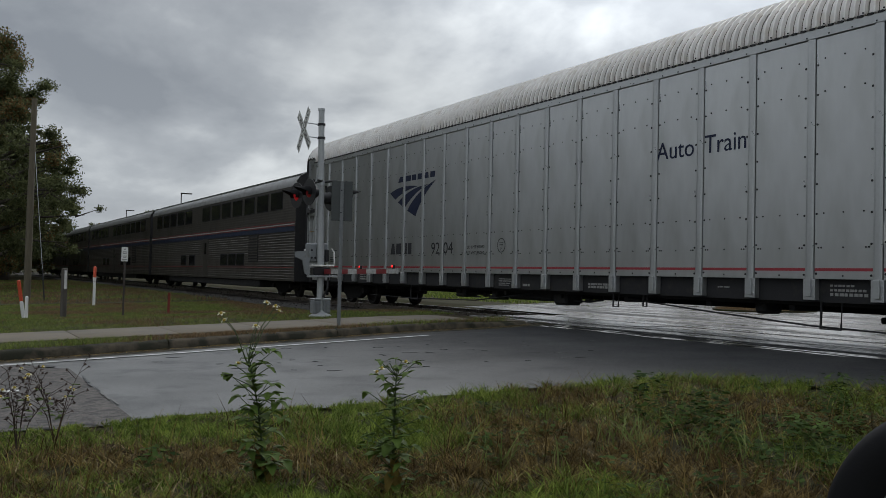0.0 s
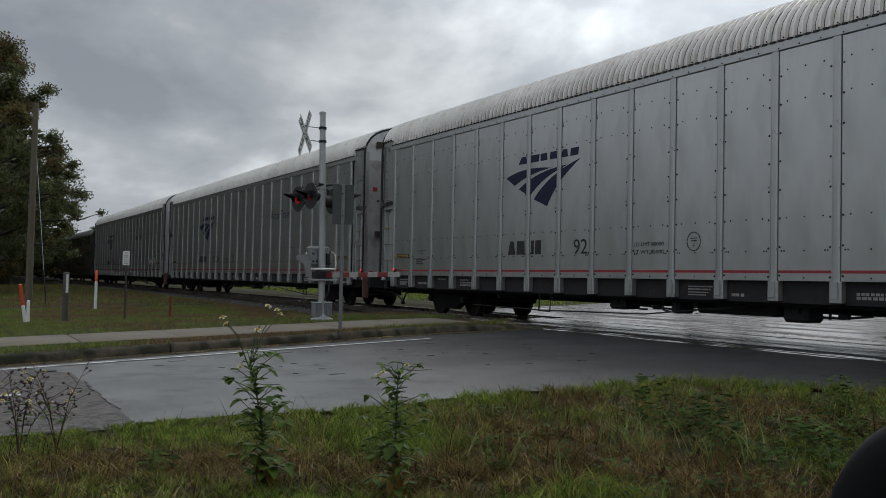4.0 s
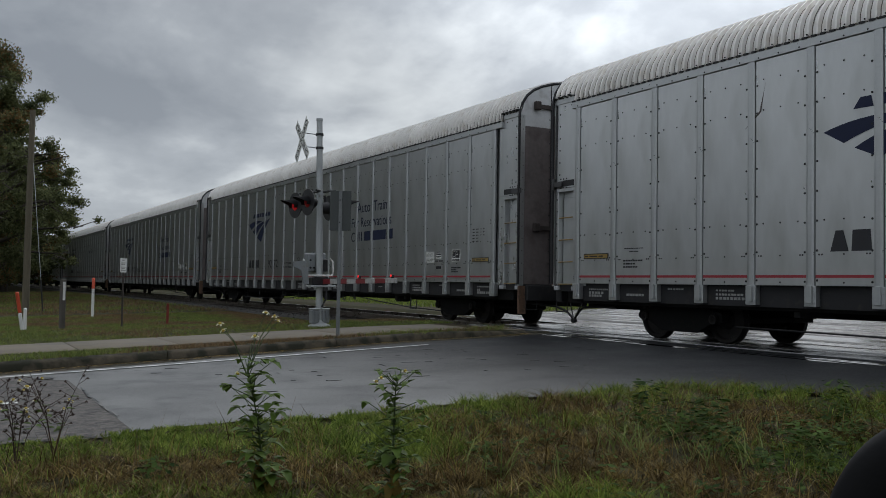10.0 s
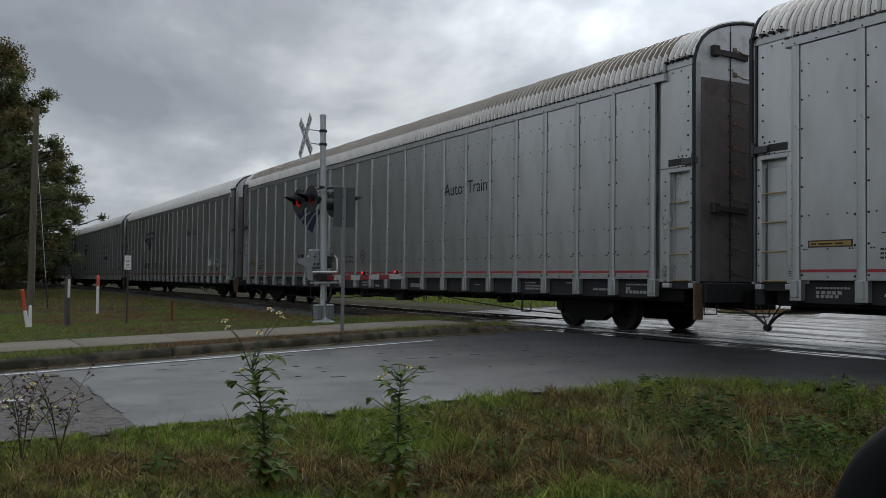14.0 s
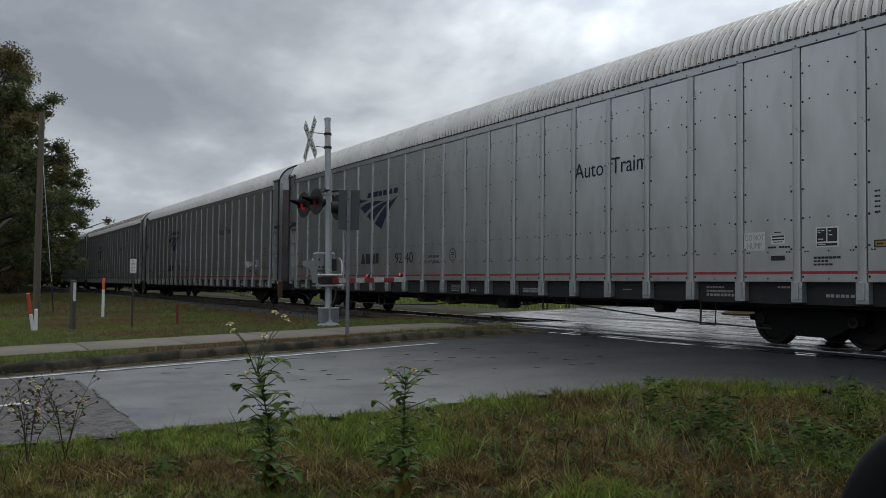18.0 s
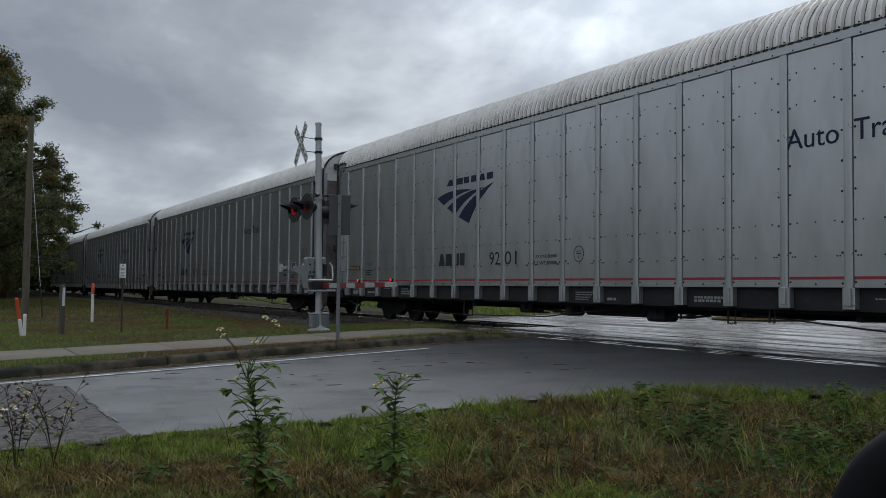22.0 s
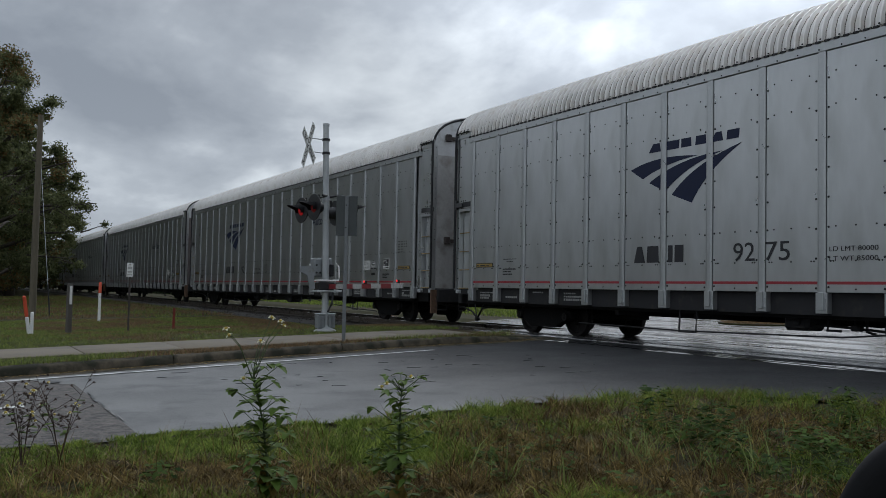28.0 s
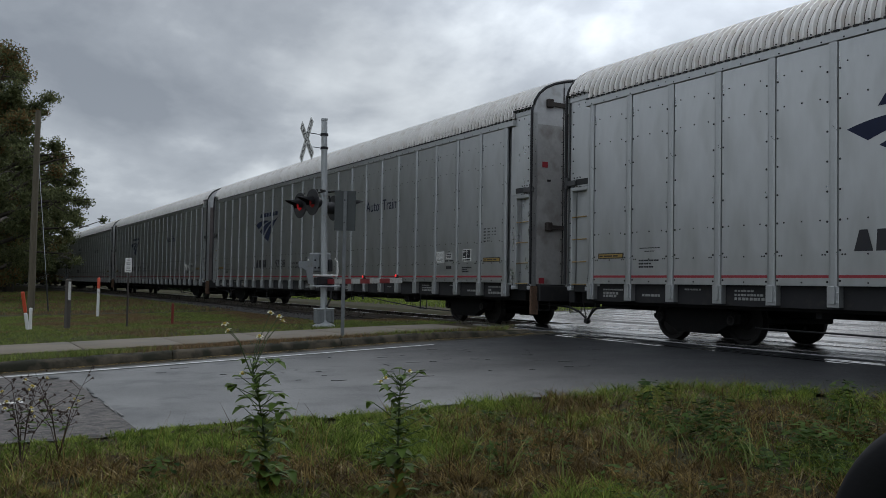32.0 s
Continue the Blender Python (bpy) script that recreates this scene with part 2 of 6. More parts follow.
# duller valleys and near-black grooves: shading of the corrugations put into the colour
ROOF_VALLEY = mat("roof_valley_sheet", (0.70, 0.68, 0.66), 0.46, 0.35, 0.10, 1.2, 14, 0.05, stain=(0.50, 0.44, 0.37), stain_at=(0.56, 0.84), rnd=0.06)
ROOF_GROOVE = mat("roof_groove_shade", (0.13, 0.115, 0.10), 0.75, 0.1, 0.3, 3.0, 20, 0.05)
END_ALU = mat("end_door_sheet", (0.60, 0.61, 0.62), 0.5, 0.4, 0.12, 1.5, 15, 0.05, stain=(0.3, 0.28, 0.26), stain_at=(0.55, 0.8))
END_CLEAN = mat("end_door_washed", (0.44, 0.44, 0.435), 0.5, 0.4, 0.15, 1.5, 15, 0.05, stain=(0.25, 0.22, 0.20), stain_at=(0.5, 0.75))
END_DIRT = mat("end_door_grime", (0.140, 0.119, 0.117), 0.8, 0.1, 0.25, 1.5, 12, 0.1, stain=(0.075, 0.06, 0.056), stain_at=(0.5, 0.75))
DARK = mat("underframe_black", (0.018, 0.018, 0.02), 0.7, 0.1, 0.35, 4, 30, 0.15, stain=(0.04, 0.035, 0.03), stain_at=(0.55, 0.8))
TRUCK = mat("truck_black", (0.008, 0.008, 0.008), 0.85, 0.0, 0.4, 6, 30, 0.15, stain=(0.016, 0.013, 0.011), stain_at=(0.55, 0.8), spec=0.15)
WHEEL = mat("wheel_steel", (0.014, 0.012, 0.011), 0.7, 0.2, 0.3, 6, 40, 0.1)
BOLT = mat("bolt_dark", (0.02, 0.02, 0.023), 0.6, 0.2, 0.2, 20, 60, 0)
RED = mat("stripe_red", (0.32, 0.030, 0.042), 0.45, 0.0, 0.12, 4, 40, 0.02)
YELLOW = mat("rung_yellow", (0.30, 0.20, 0.065), 0.55, 0.1, 0.2, 8, 60, 0.05, stain=(0.3, 0.28, 0.24))
NAVY = mat("marking_navy", (0.013, 0.019, 0.050), 0.5, 0.0, 0.15, 6, 50, 0, spec=0.25)
INK = mat("marking_black", (0.02, 0.02, 0.025), 0.5, 0.0, 0.2, 6, 50, 0)
WHITE_INK = mat("marking_white", (0.62, 0.62, 0.6), 0.6, 0.0, 0.15, 6, 50, 0)
PLACARD = mat("placard_faded", (0.56, 0.56, 0.54), 0.6, 0.0, 0.08, 8, 50, 0)
OCHRE = mat("strip_ochre", (0.33, 0.22, 0.06), 0.55, 0.0, 0.15, 8, 60, 0.02)
STENCIL = mat("stencil_faded_white", (0.30, 0.30, 0.29), 0.7, 0.0, 0.3, 12, 60, 0)
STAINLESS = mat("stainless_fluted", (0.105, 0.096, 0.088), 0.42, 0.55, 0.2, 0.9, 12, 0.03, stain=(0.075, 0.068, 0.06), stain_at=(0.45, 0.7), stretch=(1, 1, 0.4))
GALV = mat("galvanised_steel", (0.46, 0.48, 0.50), 0.45, 0.4, 0.12, 6, 60, 0.05)
SILVER = mat("silver_paint", (0.42, 0.44, 0.45), 0.4, 0.35, 0.1, 5, 50, 0.04, stain=(0.3, 0.27, 0.22), stain_at=(0.62, 0.8))
BLACK = mat("black_paint", (0.012, 0.012, 0.014), 0.45, 0.0, 0.3, 6, 40, 0.05)
WHITE = mat("white_paint", (0.74, 0.74, 0.72), 0.5, 0.0, 0.1, 6, 50, 0.03, stain=(0.45, 0.43, 0.38), stain_at=(0.6, 0.8))
ORANGE = mat("orange_plastic", (0.58, 0.075, 0.03), 0.5, 0.0, 0.12, 8, 50, 0.03)
GLASS = mat("dark_window_glass", (0.010, 0.011, 0.013), 0.08, 0.0, 0.2, 1, 4, 0, spec=0.5, gloss_vary=0.03)
BLUE = mat("stripe_blue", (0.020, 0.030, 0.062), 0.5, 0.1, 0.1, 4, 40, 0)
RUBBER = mat("tyre_rubber", (0.008, 0.008, 0.009), 0.9, 0.0, 0.3, 12, 80, 0.1, spec=0.2)
CONCRETE = mat("concrete", (0.130, 0.107, 0.076), 0.75, 0.0, 0.22, 1.2, 30, 0.25, stain=(0.09, 0.08, 0.065), stain_at=(0.5, 0.75))
KERB = mat("kerb_concrete", (0.070, 0.057, 0.040), 0.85, 0.0, 0.35, 2.2, 30, 0.4, stain=(0.018, 0.018, 0.011), stain_at=(0.42, 0.58), spec=0.2)
LINE = mat("road_line_white", (0.56, 0.56, 0.54), 0.5, 0.0, 0.2, 2, 40, 0.1, stain=(0.2, 0.2, 0.2), stain_at=(0.52, 0.66))
ASPHALT = mat("wet_asphalt", (0.150, 0.150, 0.148), 0.48, 0.0, 0.48, 1.1, 38, 0.5, stain=(0.080, 0.081, 0.083), stain_at=(0.5, 0.72), gloss_vary=0.10, spec=0.14)


def darker_towards_rails(m):
    """Puts the train's dark reflection into the colour by the crossing, edge uneven."""
    nt = m.node_tree
    N, L = nt.nodes.new, nt.links.new
    b = nt.nodes["Principled BSDF"]
    src = b.inputs["Base Color"].links[0].from_socket
    tc, sep = N("ShaderNodeTexCoord"), N("ShaderNodeSeparateXYZ")
    L(tc.outputs["Object"], sep.inputs[0])
    nz = N("ShaderNodeTexNoise"); nz.inputs["Scale"].default_value = 0.8; nz.inputs["Detail"].default_value = 4
    L(tc.outputs["Object"], nz.inputs["Vector"])
    a = N("ShaderNodeMath"); a.operation = "MULTIPLY_ADD"; L(nz.outputs[0], a.inputs[0]); a.inputs[1].default_value = 2.2; L(sep.outputs[1], a.inputs[2])
    r = N("ShaderNodeMapRange"); r.interpolation_type = "SMOOTHSTEP"; L(a.outputs[0], r.inputs[0])
    for i, v in ((1, 4.6), (2, 8.8), (3, 0.0), (4, 1.0)):
        r.inputs[i].default_value = v
    mx = N("ShaderNodeMix"); mx.data_type = "RGBA"; L(r.outputs[0], mx.inputs["Factor"]); L(src, mx.inputs["A"])
    mx.inputs["B"].default_value = (0.013, 0.0135, 0.015, 1)
    L(mx.outputs["Result"], b.inputs["Base Color"])


darker_towards_rails(ASPHALT)
OLD_ASPHALT = mat("old_asphalt", (0.092, 0.080, 0.073), 0.62, 0.0, 0.85, 8, 34, 1.0, stain=(0.032, 0.029, 0.027), stain_at=(0.47, 0.60), spec=0.3)
RUBBER_CROSS = mat("crossing_panel", (0.026, 0.027, 0.029), 0.27, 0.0, 0.25, 0.8, 12, 0.06, stain=(0.03, 0.03, 0.032), stain_at=(0.5, 0.65), stretch=(0.12, 2.2, 1), gloss_vary=0.15, gloss_at=(0.88, 1.12))
WET_STREAK = mat("wet_streaked_asphalt", (0.034, 0.035, 0.037), 0.50, 0.0, 0.35, 0.9, 9, 0.2, stain=(0.028, 0.029, 0.032), stain_at=(0.48, 0.6), stretch=(0.07, 1.2, 1), gloss_vary=0.42, gloss_at=(0.90, 1.12))
WET_STEEL = mat("wet_edge_steel", (0.30, 0.30, 0.30), 0.22, 0.7, 0.3, 1.5, 20, 0.05, stretch=(0.3, 1, 1), gloss_vary=0.12)
PUDDLE = mat("rain_water", (0.02, 0.021, 0.022), 0.06, 0.0, 0.2, 3, 30, 0.03, gloss_vary=0.04)
RAIL = mat("rail_steel", (0.22, 0.19, 0.17), 0.3, 0.8, 0.2, 4, 40, 0.05)
RAIL_TOP = mat("rail_polished", (0.62, 0.61, 0.60), 0.2, 0.95, 0.1, 2, 30, 0.0, stretch=(0.2, 1, 1))
BALLAST = mat("ballast_stone", (0.034, 0.031, 0.029), 0.9, 0.0, 0.4, 6, 30, 0.6, stain=(0.04, 0.036, 0.03), stain_at=(0.5, 0.65))
TIE = mat("timber_tie", (0.06, 0.048, 0.04), 0.85, 0.0, 0.35, 4, 40, 0.3, stretch=(1, 0.2, 1))
SOIL = mat("verge_ground", (0.034, 0.034, 0.015), 0.95, 0.0, 0.5, 0.7, 12, 0.5, stain=(0.042, 0.027, 0.015), stain_at=(0.50, 0.66), spec=0.1)
BARK = mat("bark", (0.055, 0.045, 0.035), 0.9, 0.0, 0.35, 3, 25, 0.5, stretch=(1, 1, 0.25))
POLE_WOOD = mat("pole_timber", (0.115, 0.098, 0.068), 0.85, 0.0, 0.3, 3, 25, 0.3, stretch=(1, 1, 0.15))


def leaf_mat(name, a, b, rough=0.65, trans=0.25, spec=0.10, scale=5.0, few=1.0):
    """Leaves that differ one from another."""
    m = bpy.data.materials.new(name)
    m.use_nodes = True
    nt = m.node_tree
    N, L = nt.nodes.new, nt.links.new
    bs = nt.nodes["Principled BSDF"]
    g = N("ShaderNodeNewGeometry")
    ramp = N("ShaderNodeMix"); ramp.data_type = "RGBA"
    tc = N("ShaderNodeTexCoord")
    nz = N("ShaderNodeTexNoise"); nz.inputs["Scale"].default_value = scale; nz.inputs["Detail"].default_value = 4
    L(tc.outputs["Object"], nz.inputs["Vector"])
    md = N("ShaderNodeMath"); md.operation = "MULTIPLY_ADD"; L(g.outputs["Random Per Island"], md.inputs[0]); md.inputs[1].default_value = 0.75
    of = N("ShaderNodeMath"); of.operation = "MULTIPLY_ADD"; L(nz.outputs[0], of.inputs[0]); of.inputs[1].default_value = 1.6; of.inputs[2].default_value = -0.72
    L(of.outputs[0], md.inputs[2])
    cl = N("ShaderNodeClamp"); L(md.outputs[0], cl.inputs[0])
    pw = N("ShaderNodeMath"); pw.operation = "POWER"; L(cl.outputs[0], pw.inputs[0]); pw.inputs[1].default_value = few
    L(pw.outputs[0], ramp.inputs["Factor"])
    ramp.inputs["A"].default_value, ramp.inputs["B"].default_value = (*a, 1), (*b, 1)
    L(ramp.outputs["Result"], bs.inputs["Base Color"])
    bs.inputs["Roughness"].default_value = rough
    bs.inputs["Specular IOR Level"].default_value = spec
    tr = N("ShaderNodeBsdfTranslucent"); L(ramp.outputs["Result"], tr.inputs[0])
    mx = N("ShaderNodeMixShader"); mx.inputs[0].default_value = trans
    L(bs.outputs[0], mx.inputs[1]); L(tr.outputs[0], mx.inputs[2])
    L(mx.outputs[0], nt.nodes["Material Output"].inputs[0])
    return m


GRASS = leaf_mat("grass_green", (0.046, 0.084, 0.011), (0.350, 0.430, 0.090), few=1.4)
GRASS_DRY = leaf_mat("grass_dry", (0.036, 0.021, 0.008), (0.360, 0.260, 0.095), few=1.5)
GRASS_VERGE = leaf_mat("grass_verge", (0.100, 0.070, 0.034), (0.265, 0.170, 0.095))
GRASS_FAR = leaf_mat("grass_far", (0.062, 0.092, 0.020), (0.260, 0.310, 0.085))
LEAF = leaf_mat("weed_leaf", (0.034, 0.068, 0.011), (0.120, 0.180, 0.034), 0.55, 0.2, 0.14)
LEAF_LOW = leaf_mat("low_weed_leaf", (0.015, 0.034, 0.007), (0.075, 0.118, 0.026), 0.7, 0.2, 0.04)
LEAF_TREE = leaf_mat("tree_leaf", (0.052, 0.066, 0.032), (0.190, 0.205, 0.090), trans=0.35, scale=1.2)
LEAF_SCRUB = leaf_mat("scrub_leaf", (0.010, 0.018, 0.008), (0.030, 0.045, 0.018), trans=0.1, scale=1.2)
LEAF_RUST = leaf_mat("tree_leaf_brown", (0.150, 0.085, 0.035), (0.190, 0.140, 0.055), trans=0.3, scale=1.2)
SEED = mat("seed_head", (0.05, 0.03, 0.022), 0.8, 0.0, 0.3, 30, 90, 0.1)
PETAL = leaf_mat("petal_white", (0.72, 0.70, 0.52), (0.82, 0.80, 0.66), 0.5, 0.5)
POLLEN = mat("flower_centre", (0.42, 0.30, 0.03), 0.6, 0.0, 0.2, 60, 120, 0.1)


def text_mesh(words, size):
    cu = bpy.data.curves.new("lettering", "FONT")
    cu.body, cu.size, cu.extrude, cu.resolution_u = words, size, 0.001, 3
    ob = bpy.data.objects.new("lettering", cu)
    scene.collection.objects.link(ob)
    me = bpy.data.meshes.new_from_object(ob.evaluated_get(bpy.context.evaluated_depsgraph_get()))
    bpy.data.objects.remove(ob)
    me.materials.clear()
    return me


# the writing in the scene, as meshes of unit size
NUMBERS = ["9204", "9224", "92", "9219", "9272", "9260", "9276", "92", "9240", "9251", "9201", "9262", "92", "9275", "9238", "92", "92"]
WORDS = {w: text_mesh(w, 1.0) for w in sorted({n[i:i + 2] for n in NUMBERS for i in (0, 2) if n[i:i + 2]} |
                                              {"Auto", "Train", "For Reservations", "Call", "LD LMT 80000", "LT WT 85000", "RAILROAD", "CROSSING", "F", "DO NOT", "HUMP", "EXCESS", "H"})}


def words_mesh(words, size, width, material):
    """A copy of some writing, its height and width set."""
    me = WORDS[words].copy()
    w = max(v.co.x for v in me.vertices)
    me.transform(Matrix.Diagonal((width / w, size, 1, 1)))
    me.materials.append(material)
    return me

# ---- ground, road, pavement ----
TRACK_Y = 13.12


def smooth(a, b, x):
    t = min(1.0, max(0.0, (x - a) / (b - a)))
    return t * t * (3 - 2 * t)


def ground_z(x, y):
    z = -0.30 + 0.027 * min(max(y, -4.0), 10.4)
    return z - 0.22 * smooth(-19, -27, x) if y < 16 else z - 0.05 * smooth(16, 24, y)


def near_edge(y):
    return -7.6 + 3.4 * smooth(6.6, 9.6, y) + 0.09 * math.sin(y * 2.3) + 0.06 * math.sin(y * 7.1) + 0.03 * math.sin(y * 17.3)


def kerb_x(y):
    return -12.75 - 0.30 * y + 0.35 * smooth(7.5, 9.5, y)


def line_x(y):
    return -12.20 - 0.245 * y


def axis(stops):
    """Cell lines: (from, to, step) runs."""
    out = []
    for a, b, s in stops:
        n = max(1, round((b - a) / s))
        out += [a + (b - a) * i / n for i in range(n)]
    return out + [stops[-1][1]]


def make_ground():
    xs = axis([(-3000, -300, 900), (-300, -60, 40), (-60, -30, 3), (-30, 2, 0.5), (2, 30, 7), (30, 300, 90), (300, 3000, 900)])
    ys = axis([(-3000, -300, 900), (-300, -20, 40), (-20, -2, 3), (-2, 20, 0.5), (20, 60, 5), (60, 300, 40), (300, 3000, 900)])

    def z(x, y):
        d = ground_z(x, y)
        if -40 < x < 5 and -5 < y < 16:
            d += 0.03 * noise.noise((x * 0.7, y * 0.7, 0)) + 0.015 * noise.noise((x * 2.1, y * 2.1, 3))
        inside = smooth(-0.15, 0.25, x - kerb_x(y)) * smooth(-0.1, 0.3, near_edge(y) - x) if y > -60 else 0
        d -= 0.10 * inside
        if y > 10.6:
            d -= 0.12 * smooth(10.6, 11.4, y) * (1 - smooth(15.0, 15.8, y))
        # grass verge stands level with the kerb's top
        d += 0.12 * smooth(kerb_x(y) - 0.12, kerb_x(y) - 0.3, x) * (1 - smooth(10.0, 11.0, y)) * smooth(-27, -20, x)
        return d
    g = Geo().strip([[(x, y, z(x, y)) for x in xs] for y in ys])
    solid("ground", g, SOIL, "damp soil and short grass reaching to the horizon", "ground", kind="structure", smooth=60)


make_ground()


def sheet(name, material, label, ys, left, right, lift, nx=8, category="road"):
    rows = []
    for y in ys:
        a, b = left(y), right(y)
        rows.append([(a + (b - a) * i / nx, y, ground_z(-15, y) + lift) for i in range(nx + 1)])
    return solid(name, Geo().strip(rows), material, label, category, kind="structure", smooth=60)


def island():
    ring = [(-24.3 + 1.7 * math.cos(a) - 0.25 * 2.8 * math.sin(a), 27.2 + 2.8 * math.sin(a)) for a in np.linspace(0, 2 * math.pi, 40)[:-1]]
    solid("traffic_island", Geo().prism(ring, -0.12, 0.0, "xy"), SOIL, "low grassed traffic island beyond the railway", "traffic island", kind="structure")


island()
Y_NEAR = axis([(-60, -6, 6), (-6, 11.62, 0.3)])
sheet("road", ASPHALT, "wet grey asphalt road rising to the railway crossing", Y_NEAR, kerb_x, lambda y: near_edge(y) + 0.05, 0.006)
sheet("road_beyond", WET_STREAK, "wet asphalt road beyond the railway", axis([(14.75, 60, 1.5)]), lambda y: -25.5 - 0.75 * (y - 15), lambda y: 12, 0.01)
sheet("old_road_patch", OLD_ASPHALT, "older brownish worn asphalt with a broken edge", axis([(-30, -2, 4), (-2, 1.42, 0.09)]),
      lambda y: line_x(y) - 0.2 + 1.0 * smooth(0.6, 1.42, y) + 0.12 * math.sin(y * 5), lambda y: near_edge(y) + 0.03 - 0.3 * smooth(1.0, 1.3, y) * 0, 0.012, 12)
sheet("edge_line", LINE, "worn white painted edge line", axis([(-40, -2, 4), (-2, 7.5, 0.25)]), lambda y: line_x(y) - 0.05, lambda y: line_x(y) + 0.05, 0.017, 1, "road marking")
sheet("lane_line", LINE, "worn white painted lane line", axis([(-2.4, 0.75, 0.25)]), lambda y: -9.88 - 0.2 * (y - 0.7), lambda y: -9.76 - 0.2 * (y - 0.7), 0.017, 1, "road marking")


def make_kerb():
    base = new("kerb", None)
    tagged(base, "stained concrete kerb in cast lengths beside the road", "kerb", kind="structure")
    y, i = -30.0, 0
    while y < 11.2:
        y1 = min(y + 3.0, 11.3)
        rows = []
        n = 8
        for k in range(n + 1):
            yy = y + 0.006 + (y1 - y - 0.012) * k / n
            x, z = kerb_x(yy), ground_z(-15, yy)
            drop = 0.10 * smooth(8.6, 11.0, yy)
            rows.append([(x + 0.34, yy, z + 0.009), (x + 0.05, yy, z + 0.016), (x + 0.02, yy, z + 0.10 - drop), (x - 0.03, yy, z + 0.135 - drop),
                         (x - 0.16, yy, z + 0.14 - drop), (x - 0.17, yy, z - 0.1)])
        part("kerb_stone", Geo().strip(rows), KERB, base, smooth=50)
        y = y1
        i += 1


make_kerb()


def make_pavement():
    base = new("pavement", None)
    tagged(base, "pale concrete footpath slabs between strips of grass", "pavement", kind="structure")
    y = -30.0
    while y < 10.6:
        y1 = y + 1.52
        rows = []
        for yy in (y + 0.008, y + 0.03, y1 - 0.03, y1 - 0.008):
            e = 0.0 if y + 0.02 < yy < y1 - 0.02 else -0.012
            a, b = -15.95 - 0.2 * yy, -14.2 - 0.19 * yy
            z = ground_z(-15, yy) + 0.15 - 0.10 * smooth(9.0, 10.8, yy) + e
            rows.append([(a - 0.002, yy, z - 0.06), (a, yy, z - 0.012), (a + 0.02, yy, z), (b - 0.02, yy, z), (b, yy, z - 0.012), (b + 0.002, yy, z - 0.06)])
        part("slab", Geo().strip(rows), CONCRETE, base, smooth=50)
        y = y1


make_pavement()


# ---- railway ----
def rail_geo(y, x0, x1):
    pr = [(-0.07, -0.17), (0.07, -0.17), (0.07, -0.155), (0.012, -0.13), (0.012, -0.045), (0.036, -0.035), (0.036, -0.004), (0.028, 0.0), (-0.028, 0.0),
          (-0.036, -0.004), (-0.036, -0.035), (-0.012, -0.045), (-0.012, -0.13), (-0.07, -0.155)]
    return Geo().prism([(y + a, b) for a, b in pr], x0, x1, "yz")


